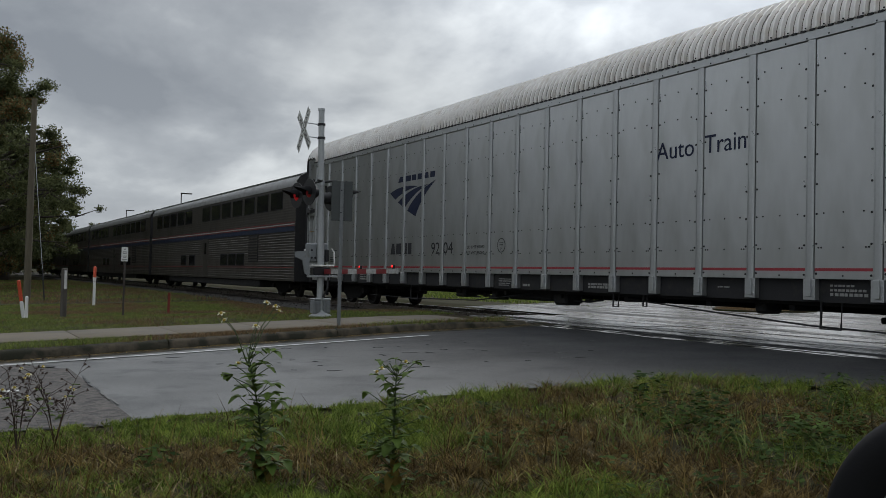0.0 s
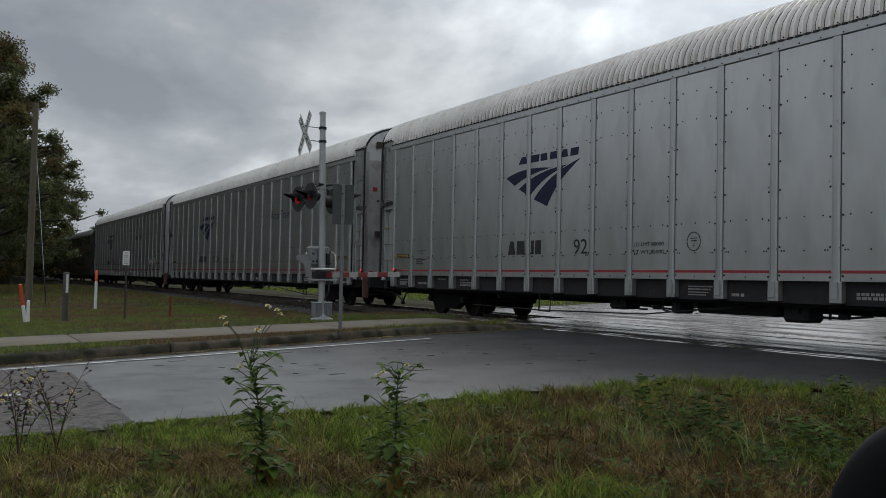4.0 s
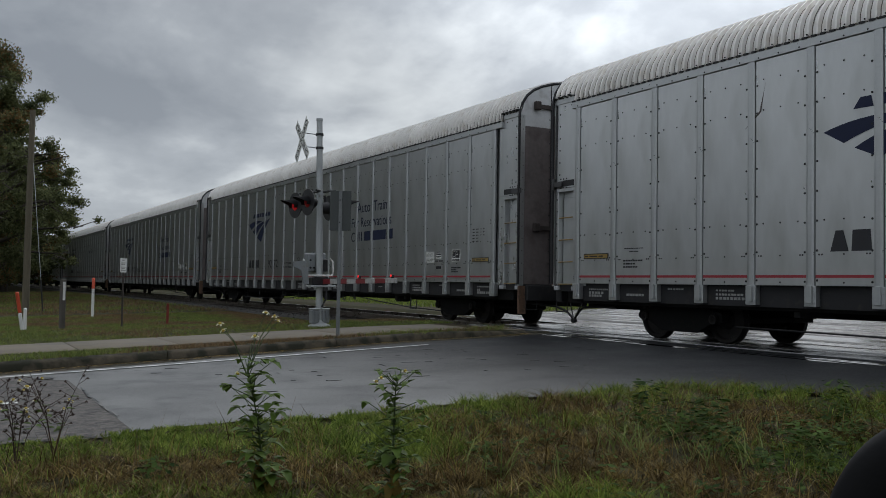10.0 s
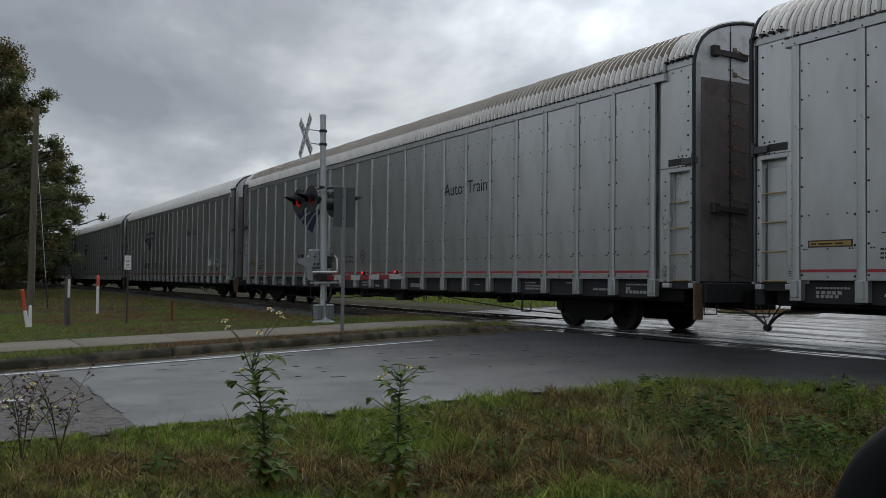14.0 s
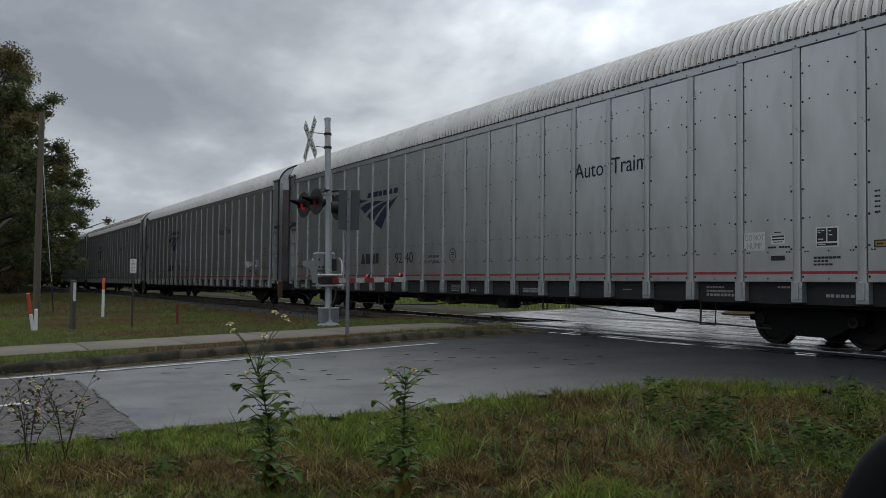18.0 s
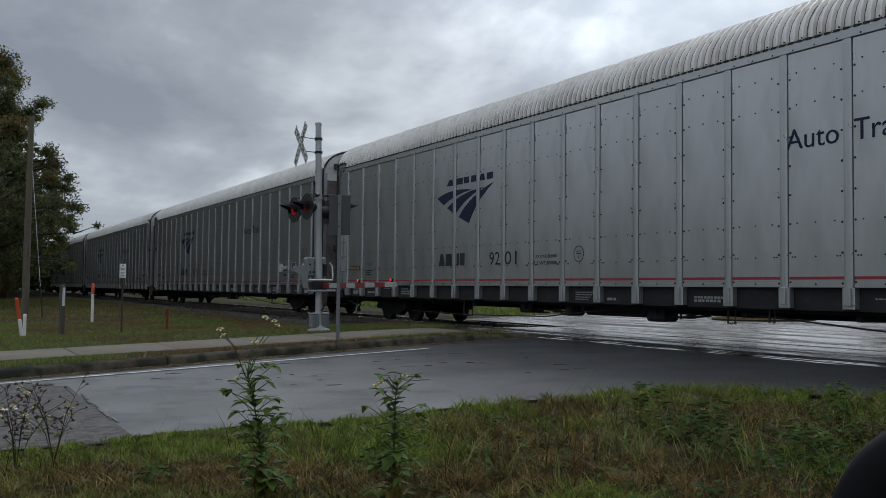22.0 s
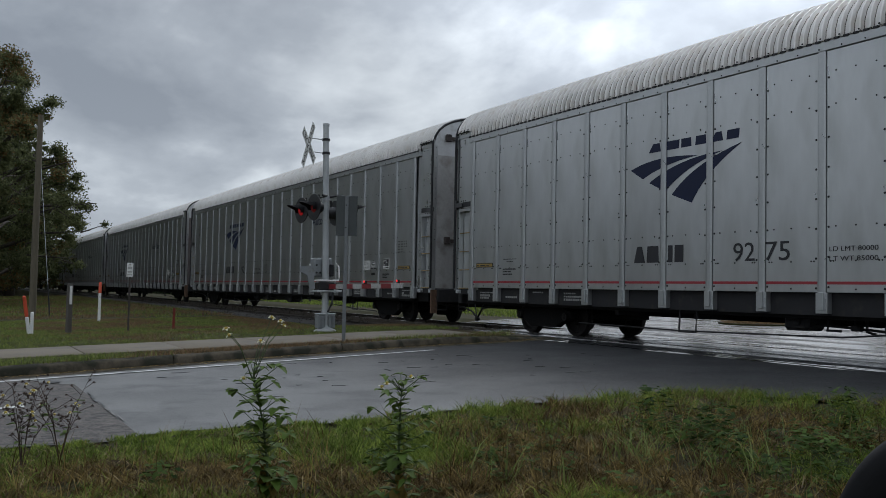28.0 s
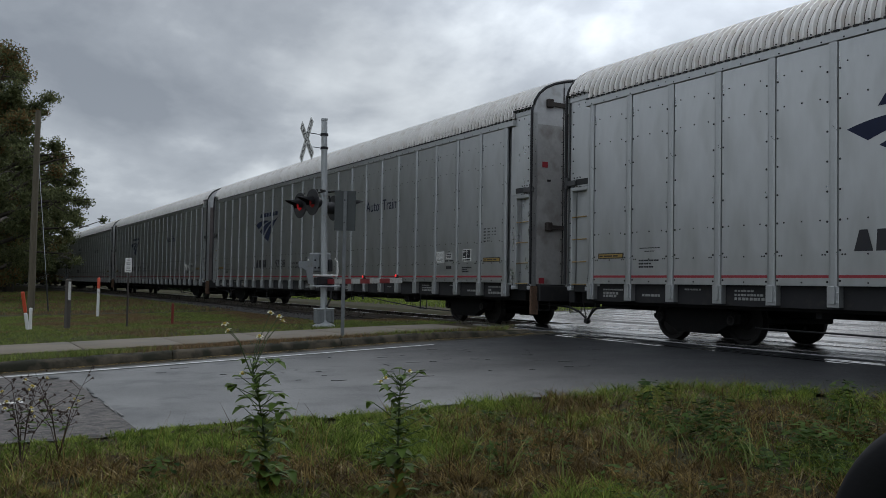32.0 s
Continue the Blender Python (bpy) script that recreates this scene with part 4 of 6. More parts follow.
    cross.materials.append(DARK)
    for x in (6.2, 8.4, 10.6, 12.8, 15.0, 17.2, 19.4, 21.2):
        part("cross_bearer", cross, DARK, car, at=Matrix.Translation((x, 0, 0)))
    for x0, x1, y, z0, z1 in ((10.3, 10.78, -0.92, 0.42, 0.78), (12.12, 12.34, -0.95, 0.40, 0.70), (12.58, 14.46, -0.75, 0.43, 0.80), (14.68, 15.16, -0.92, 0.37, 0.78), (20.35, 20.6, -0.9, 0.44, 0.7)):
        part("brake_equipment", Geo().box(x0, x1, y - 0.22, y + 0.22, z0, z1, 0.05), DARK, car)
    valve_pipes = (([(10.8, -0.95, 0.52), (11.4, -0.97, 0.50), (12.1, -0.95, 0.46)], [(11.0, -0.9, 0.62), (11.0, -0.95, 0.44), (11.25, -0.95, 0.44)],
                    [(11.5, -0.95, 0.66), (11.52, -0.95, 0.47)], [(11.7, -0.95, 0.66), (11.7, -0.95, 0.45), (11.85, -0.95, 0.42)]),
                   ([(13.9, -1.0, 0.50), (14.5, -1.02, 0.46)],),
                   ([(15.2, -0.95, 0.47), (15.7, -0.95, 0.47), (16.2, -0.95, 0.52), (16.2, -0.95, 0.64)], [(15.45, -0.95, 0.6), (15.45, -0.95, 0.43)]))
    for runs, valve in zip(valve_pipes, (11.44, None, 15.62)):
        g = Geo()
        for pts in runs:
            g.tube(pts, 0.022, 6)
        if valve:
            g.box(valve, valve + 0.17, -1.0, -0.88, 0.45, 0.55, 0.02)
        part("brake_pipe", g, DARK, car, "dark brake pipes with a valve" if valve else "")
    part("air_tank", Geo().spin([(0, 0), (0.0, 0.08), (0.05, 0.14), (0.85, 0.14), (0.90, 0.08), (0.90, 0)], (16.6, -0.4, 0.64), (1, 0, 0), 16), DARK, car, smooth=40)
    for rod in ([(4.9, -1.15, 0.32), (8.1, -1.24, 0.30), (11.5, -1.24, 0.36), (14.0, -1.2, 0.60)], [(17.3, -1.2, 0.58), (19.5, -1.24, 0.43), (21.6, -1.26, 0.31), (23.3, -1.15, 0.26)]):
        part("brake_rod", Geo().tube(rod, 0.016, 6), DARK, car, smooth=40)
    for x, w, z in ((8.36, 0.21, 0.29), (22.06, 0.18, 0.28), (17.08, 0.08, 0.42), (17.93, 0.05, 0.46)):
        g = Geo().tube([(x - w, -1.34, 0.72), (x - w, -1.36, z), (x + w, -1.36, z), (x + w, -1.34, 0.72)], 0.021, 6)
        part("side_step", g, DARK, car)
    # couplers and hoses
    for x, s in ((0, -1), (CAR, 1)):
        part("buffer_beam", Geo().box(x - 0.10, x + 0.10, -1.3, 1.3, 0.62, 0.98, 0.02), DARK, car)
        part("coupler", Geo().box(x - 0.1 if s > 0 else x - 0.55, x + 0.55 if s > 0 else x + 0.1, -0.11, 0.11, 0.72, 0.94, 0.02)
             .box(x + s * 0.62 - 0.16, x + s * 0.62 + 0.16, -0.17, 0.17, 0.66, 1.0, 0.05), DARK, car)
        g = Geo()
        g.tube([(x - s * 1.1, -0.62, 0.56), (x - s * 0.3, -0.60, 0.53), (x + s * 0.15, -0.52, 0.50), (x + s * 0.42, -0.42, 0.40), (x + s * 0.63, -0.38, 0.24)], 0.026, 8)
        g.tube([(x + s * 0.34, -0.30, 0.72), (x + s * 0.48, -0.34, 0.50), (x + s * 0.62, -0.38, 0.28)], 0.013, 6)
        g.spin([(-0.05, 0), (-0.05, 0.05), (0.0, 0.065), (0.05, 0.05), (0.05, 0)], (x + s * 0.64, -0.38, 0.20), (0, 1, 0), 10)
        part("air_hose", g, BLACK, car, smooth=40)
        part("grab_iron", Geo().tube([(x + s * 0.06, -1.3, 0.62), (x + s * 0.06, -1.3, 0.42), (x + s * 0.06, -1.0, 0.42), (x + s * 0.06, -1.0, 0.62)], 0.014, 6), DARK, car)
    axles = []
    wm = wheelset_mesh()
    for x in TRUCKS:
        tk = make_truck()
        tk.parent = car
        tk.matrix_basis = Matrix.Translation((x, 0, 0))
        for d in (-0.89, 0.89):
            part("wheelset", wm, WHEEL, tk, at=Matrix.Translation((d, 0, 0.42)))
    return car


def dress_car(car, number, reservations, k):
    """Markings on the near side; the maker's and owner's marks stay plain shapes."""
    # owner's emblem as plain shapes: three sweeping blades, and a row of blocks above
    def arc(a, c, b, n=10):
        return [tuple((1 - t) ** 2 * p + 2 * t * (1 - t) * q + t * t * r for p, q, r in zip(a, c, b)) for t in (i / n for i in range(n + 1))]
    blades = (((6.93, 3.33), (7.66, 3.56), (8.72, 3.42), (7.84, 3.37), (7.28, 3.13)),
              ((7.46, 3.04), (8.22, 3.42), (9.31, 3.43), (8.44, 3.27), (7.89, 2.85)),
              ((8.07, 2.77), (8.60, 3.28), (9.74, 3.52), (8.92, 3.12), (8.58, 2.59)))
    em = new("emblem")
    em.parent = car
    em["label"] = "navy emblem of three sweeping blades"
    for a, b, c, d, e in blades:
        part("blade", Geo().prism(arc(a, b, c) + arc(c, d, e)[1:], -1.4965, -1.4905), NAVY, em)
    for x0, x1, l, r in ((7.44, 7.79, 0.12, 0.06), (7.84, 8.26, 0.07, 0.0), (8.31, 8.58, 0.0, 0.03), (8.66, 8.94, 0.02, 0.03), (9.03, 9.34, 0.12, 0.06), (9.40, 9.69, 0.02, 0.0)):
        part("block", Geo().prism([(x0, 3.605), (x1 - 0.02, 3.605), (x1 - r, 3.765), (x0 + l, 3.765)], -1.4965, -1.4905), NAVY, em)
    mk = new("owner_mark")
    mk.parent = car
    mk["label"] = "row of black blocks"
    for x0, x1, d in ((7.05, 7.36, 0.09), (7.41, 7.74, 0.02), (7.99, 8.10, 0.0), (8.16, 8.38, 0.0)):
        part("block", Geo().prism([(x0, 1.54), (x1, 1.54), (x1 - d, 1.85), (x0 + d, 1.85)], -1.4965, -1.4905), INK, mk)
    lettering(number[:2], 9.55, 1.53, 0.44, INK, car, 0.48, -1.4955)
    if number[2:]:
        lettering(number[2:], 10.22, 1.53, 0.44, INK, car, 0.52, -1.4955)
    x = 18.34
    lettering("Auto", x, 3.17, 0.46, NAVY, car, 0.96, -1.4955)
    lettering("Train", x + 1.21, 3.17, 0.46, NAVY, car, 0.94, -1.4955)
    if reservations:
        lettering("For Reservations", x - 0.47, 2.72, 0.43, NAVY, car, 2.94, -1.4955)
        lettering("Call", x - 0.47, 2.27, 0.43, NAVY, car, 0.67, -1.4955)
        bars([(x + 0.31, 2.28, 0.06, 0.29), (x + 0.55, 2.28, 0.48, 0.29), (x + 1.16, 2.28, 0.93, 0.29), (x + 2.16, 2.28, 0.41, 0.29)], NAVY, car, "navy blocks", -1.4965)
    lettering("LD LMT 80000", 11.46, 1.645, 0.105, INK, car, 0.83, -1.4955)
    lettering("LT WT 85000", 11.46, 1.50, 0.105, INK, car, 0.83, -1.4955)
    # round stencil
    g = Geo()
    cx, cz = 13.05, 1.70
    for i in range(20):
        a, b = 2 * math.pi * i / 20, 2 * math.pi * (i + 0.85) / 20
        g.prism([(cx + r * math.cos(t), cz + r * math.sin(t)) for r, t in ((0.155, a), (0.155, b), (0.172, b), (0.172, a))], -1.4955, -1.4905)
    g.box(cx - 0.09, cx + 0.09, -1.4955, -1.4905, cz + 0.05, cz + 0.065).box(cx - 0.07, cx + 0.07, -1.4955, -1.4905, cz + 0.0, cz + 0.02)
    part("round_stencil", g, INK, car, "round black stencilled mark")
    lettering("F", cx - 0.025, cz - 0.12, 0.12, INK, car, 0.05, -1.4955)
    # placards near the trailing end; one car has lost them
    if k != 6:
        trailing_placards(car)
    mid_markings(car)
    dents(car, k)


def trailing_placards(car):
    """Placards, plates and the small table near the trailing end."""
    part("placard", Geo().box(23.02, 23.47, -1.4965, -1.4905, 1.535, 1.835), PLACARD, car, "pale placard with faint grey words")
    lettering("DO NOT", 23.05, 1.70, 0.14, STENCIL, car, 0.39, -1.4990)
    lettering("HUMP", 23.09, 1.57, 0.14, STENCIL, car, 0.31, -1.4990)
    p = part("ruled_plate", Geo().box(23.59, 23.86, -1.4965, -1.4905, 1.635, 1.775), WHITE, car, "small white plate with black rules")
    part("rule", Geo().box(23.61, 23.85, -1.4995, -1.4965, 1.735, 1.765).box(23.61, 23.85, -1.4995, -1.4965, 1.69, 1.715).box(23.63, 23.82, -1.4995, -1.4965, 1.655, 1.67), INK, p)
    bars([(23.53 + 0.055 * i, 1.565, 0.045, 0.03) for i in range(8) if i != 3] + [(23.65, 1.81, 0.13, 0.015)], INK, car, "small black stencilled line", -1.4955)
    part("plate", Geo().box(23.59, 23.86, -1.4965, -1.4905, 1.37, 1.445), DARK, car, "small dark plate")
    p = part("label_plate", Geo().box(24.45, 24.86, -1.4965, -1.4905, 1.555, 1.86), WHITE, car, "black and white stencilled plate")
    part("plate_panel", Geo().box(24.475, 24.64, -1.5000, -1.4965, 1.64, 1.84).box(24.665, 24.835, -1.5000, -1.4965, 1.64, 1.84).box(24.475, 24.835, -1.5000, -1.4965, 1.575, 1.615), INK, p)
    bars([(24.49, 1.80, 0.05, 0.012), (24.56, 1.80, 0.05, 0.012), (24.49, 1.77, 0.05, 0.012), (24.50, 1.67, 0.09, 0.014), (24.69, 1.79, 0.04, 0.014), (24.69, 1.73, 0.06, 0.016), (24.50, 1.59, 0.14, 0.010)], WHITE, p, "tiny white lines", -1.503)
    bars([(24.41 + 0.07 * i, 1.38, 0.055, 0.035) for i in range(7)] + [(24.41 + 0.07 * i, 1.33, 0.05, 0.03) for i in range(4)] + [(24.41 + 0.07 * i, 1.28, 0.055, 0.03) for i in range(5)], INK, car, "small black stencilled lines", -1.4955)
    bars([(25.46 + q, 2.02 + 0.075 * j, w, 0.028) for j in range(5) for q, w in ((0.0, 0.05), (0.06, 0.03), (0.18, 0.04), (0.24, 0.03), (0.38, 0.03), (0.50, 0.05))
          if not (j < 2 and q > 0.3)], INK, car, "small black stencilled table", -1.4945)
    for x in (25.45,):
        p = part("warning_strip", Geo().box(x, x + 0.78, -1.4965, -1.4905, 1.525, 1.635), INK, car, "ochre strip in a black border")
        part("strip_fill", Geo().box(x + 0.025, x + 0.755, -1.5000, -1.4965, 1.545, 1.615), OCHRE, p)
        stuff(part("strip_lettering", Geo().box(x + 0.05, x + 0.15, -1.5015, -1.5000, 1.565, 1.59).box(x + 0.19, x + 0.44, -1.5015, -1.5000, 1.565, 1.59).box(x + 0.48, x + 0.62, -1.5015, -1.5000, 1.565, 1.59), BOLT, p))


def mid_markings(car):
    """Stencils at the leading end and in the black skirt."""
    for x in (1.13,):
        p = part("warning_strip", Geo().box(x, x + 0.78, -1.4965, -1.4905, 1.525, 1.635), INK, car, "ochre strip in a black border")
        part("strip_fill", Geo().box(x + 0.025, x + 0.755, -1.5000, -1.4965, 1.545, 1.615), OCHRE, p)
        stuff(part("strip_lettering", Geo().box(x + 0.05, x + 0.15, -1.5015, -1.5000, 1.565, 1.59).box(x + 0.19, x + 0.44, -1.5015, -1.5000, 1.565, 1.59).box(x + 0.48, x + 0.62, -1.5015, -1.5000, 1.565, 1.59), BOLT, p))
    bars([(2.38 + 0.07 * i, 1.70, 0.06, 0.016) for i in range(8)] + [(2.52 + 0.07 * i, 1.64, 0.06, 0.016) for i in range(4)] +
         [(2.36 + 0.07 * i, z, 0.055, 0.03) for z, n in ((1.46, 8), (1.40, 5), (1.34, 6)) for i in range(n)], INK, car, "small black stencilled lines", -1.4945)
    # white stencils in the black skirt: bay, start, then width, foot and height of each line
    for b, x, lines in ((0, 0.30, ((0.62, 0.90, 0.03), (0.48, 0.82, 0.05), (0.42, 0.765, 0.045))), (1, 0.30, ((0.52, 0.80, 0.045),)), (2, 0.28, ((0.42, 0.93, 0.03),)),
                        (3, 0.30, ((0.42, 0.92, 0.03), (0.62, 0.85, 0.035), (0.66, 0.78, 0.045))), (10, 0.34, ((0.60, 0.90, 0.02), (0.55, 0.85, 0.025), (0.50, 0.80, 0.02), (0.44, 0.755, 0.02))),
                        (11, 0.20, ((0.30, 0.76, 0.05),)), (13, 0.28, ((0.78, 0.83, 0.04), (0.64, 0.77, 0.045))), (16, 0.36, ((0.28, 0.86, 0.02),)),
                        (18, 0.30, ((0.42, 0.92, 0.03), (0.62, 0.85, 0.035), (0.66, 0.78, 0.045))), (19, 0.70, ((0.26, 0.93, 0.03),)), (20, 0.46, ((0.52, 0.80, 0.045),)),
                        (21, 0.32, ((0.72, 0.91, 0.03), (0.14, 0.82, 0.055), (0.70, 0.755, 0.055)))):
        row = []
        for w, z, h in lines:
            n = max(2, round(w / (h * 1.5 + 0.02)))
            row += [(FIRST + b * BAY + x + w * i / n, z, w / n * (0.62 + 0.2 * ((i * 7 + b) % 3) / 2), h) for i in range(n)]
        bars(row, STENCIL, car, "small white stencilled lines", -1.406)


def dents(car, k):
    """Dents and scrapes on some of the cars."""
    for x, z, l in {5: ((5.4, 3.6, 0.7),), 9: ((1.72, 3.86, 0.22), (1.70, 3.34, 0.24), (1.78, 2.9, 0.1)), 12: ((1.70, 3.5, 0.26), (1.64, 3.05, 0.3))}.get(k, ()):
        part("dent_crease", Geo().tube([(x, -1.488, z), (x + 0.45 * l, -1.492, z + 0.35 * l), (x + 0.6 * l, -1.488, z + l)], [0.004, 0.016, 0.003], 6), END_DIRT, car, "dark dent in the sheet")


def make_train():
    first = make_car()
    cars = [first]
    for k in range(1, len(NUMBERS)):
        cars.append(copy_thing(first, pose(0, 0, 0)))
    for k, c in enumerate(cars):
        dress_car(c, NUMBERS[k], k in (3, 4), k)
        if k in (0, 1, 12, 14):
            for door in [o for o in c.children if o.name.startswith("end_door")]:
                for sheet_part in door.children:
                    sheet_part.data = sheet_part.data.copy()
                    sheet_part.data.materials[0] = END_CLEAN
                    sheet_part["label"] = "door sheet lightly stained"
        if k in (0, 1, 14):
            for y, z in ((-1.20, 3.66), (-1.26, 1.02)):
                part("reflector", Geo().box(CAR, CAR + 0.006, y, y + 0.15, z, z + 0.13), RED, c, "red reflective square")
            part("dark_tab", Geo().box(CAR, CAR + 0.012, -1.06, -0.97, 3.34, 3.39), BLACK, c, "small black tab")
        if k == 6:
            c["label"] = "long silver car-carrying railway wagon with a rust-stained roof"
            stained = None
            for o in c.children:
                if o.name.startswith("roof_sheet"):
                    if stained is None:
                        stained = o.data.copy()
                        stained.materials.append(ROOF_RUST)
                        for f in stained.polygons:
                            u = (f.center.x / (EAVE_X1 - EAVE_X0) * 156) % 1
                            if f.center.z > 5.24 and f.material_index in (0, 2) and not 0.62 < u < 0.86:
                                f.material_index = 3
                    o.data = stained
    return cars


AUTORACKS = make_train()


# ---- passenger cars ahead ----
COACH_ROOF = mat("coach_roof_grey", (0.30, 0.30, 0.30), 0.45, 0.5, 0.2, 1.5, 14, 0.05, stain=(0.18, 0.17, 0.16), stain_at=(0.5, 0.75))
COACH_RED = mat("coach_band_red", (0.20, 0.045, 0.045), 0.6, 0.0, 0.15, 4, 40, 0)
COACH_WHITE = mat("coach_band_white", (0.34, 0.32, 0.31), 0.6, 0.0, 0.15, 4, 40, 0)
COACH = 25.6


def make_coach():
    c = thing("passenger_car", pose(0, 0, 0), "dark two-storey fluted steel passenger car with coloured bands", "railway car", "passenger cars of the train")
    L = COACH
    # lower and upper body walls, fluted
    def wall(y, s):
        rows = []
        z = 0.62
        prof = []
        while z < 4.18:
            e = 0.010 if z < 2.4 else 0.003
            prof += [(0.0, z), (0.0, z + 0.045), (e, z + 0.055), (e, z + 0.085)]
            z += 0.10
        for x in (0.0, L):
            rows.append([(x, y + s * d, zz) for d, zz in prof])
        return Geo().strip(rows)
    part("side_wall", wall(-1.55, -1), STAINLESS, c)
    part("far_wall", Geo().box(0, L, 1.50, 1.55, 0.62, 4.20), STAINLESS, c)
    for x in (0.0, L - 0.06):
        part("end_wall", Geo().prism([(-1.55, 0.62), (1.55, 0.62), (1.55, 4.18), (1.42, 4.50), (1.0, 4.70), (-1.0, 4.70), (-1.42, 4.50), (-1.55, 4.18)], x, x + 0.06, "yz"), DARK, c)
    shape = [(-1.57, 4.16), (-1.54, 4.34), (-1.43, 4.52), (-1.22, 4.65), (-0.8, 4.74), (0, 4.78), (0.8, 4.74), (1.22, 4.65), (1.43, 4.52), (1.54, 4.34), (1.57, 4.16)]
    part("roof", Geo().strip([[(x, y, z) for y, z in shape] for x in np.linspace(0, L, 30)]), COACH_ROOF, c, "paler grey roof", smooth=50)
    part("roof_rail", Geo().box(0.05, L - 0.05, -1.36, -1.30, 4.58, 4.62).box(0.05, L - 0.05, -1.05, -0.98, 4.70, 4.735), ALU, c)
    part("red_band", Geo().box(0.05, L - 0.05, -1.575, -1.566, 2.80, 2.835).box(0.05, L - 0.05, -1.575, -1.566, 2.69, 2.715), COACH_RED, c, "thin red bands")
    part("white_band", Geo().box(0.05, L - 0.05, -1.575, -1.566, 2.735, 2.775), COACH_WHITE, c, "thin white band")
    part("blue_band", Geo().box(0.05, L - 0.05, -1.574, -1.566, 2.49, 2.67), BLUE, c, "dark blue band")
    part("lower_red_band", Geo().box(0.05, L - 0.05, -1.574, -1.566, 1.12, 1.15), COACH_RED, c, "thin red band")

    def window(x, z, w, h):
        f = part("window", Geo().box(x - 0.04, x + w + 0.04, -1.572, -1.556, z - 0.04, z + h + 0.04, 0.006), DARK, c)
        part("pane", Geo().box(x, x + w, -1.578, -1.5725, z, z + h), GLASS, f)
    for i in range(13):
        if i not in (5,):
            window(1.4 + i * 1.78, 3.39, 1.36, 0.64)
    for x in (15.6, 16.9, 18.2, 7.8, 9.6):
        window(x, 1.24, 1.05, 0.46)
    g = part("door", Geo().box(12.4, 13.3, -1.580, -1.56, 0.70, 2.50, 0.01), STAINLESS, c)
    part("door_window", Geo().box(12.68, 13.02, -1.586, -1.5802, 1.75, 2.30), GLASS, g)
    vent = part("louvre", Geo().box(19.9, 21.2, -1.574, -1.556, 1.35, 2.45), DARK, c)
    for k in range(9):
        part("slat", Geo().box(19.95, 21.15, -1.590, -1.5745, 1.40 + 0.115 * k, 1.46 + 0.115 * k), STAINLESS, vent)
    part("underfloor", Geo().box(4.5, L - 4.5, -1.45, 1.45, 0.32, 0.62, 0.04), DARK, c)
    part("centre_sill", Geo().box(-0.1, L + 0.1, -0.4, 0.4, 0.55, 0.80), DARK, c)
    for x in (2.6, L - 2.6):
        tk = make_truck()
        tk.parent = c
        tk.matrix_basis = Matrix.Translation((x, 0, 0))
        for d in (-1.0, 1.0):
            part("wheelset", WHEELSET, WHEEL, tk, at=Matrix.Translation((d, 0, 0.42)))
    part("diaphragm", Geo().box(L - 0.02, L + 0.35, -0.5, 0.5, 2.9, 4.6, 0.05).box(-0.35, 0.02, -0.5, 0.5, 2.9, 4.6, 0.05), BLACK, c, "black rubber gangway bellows")
    return c


WHEELSET = wheelset_mesh()
COACHES = [make_coach()]
for _ in range(3):
    COACHES.append(copy_thing(COACHES[0], pose(0, 0, 0)))


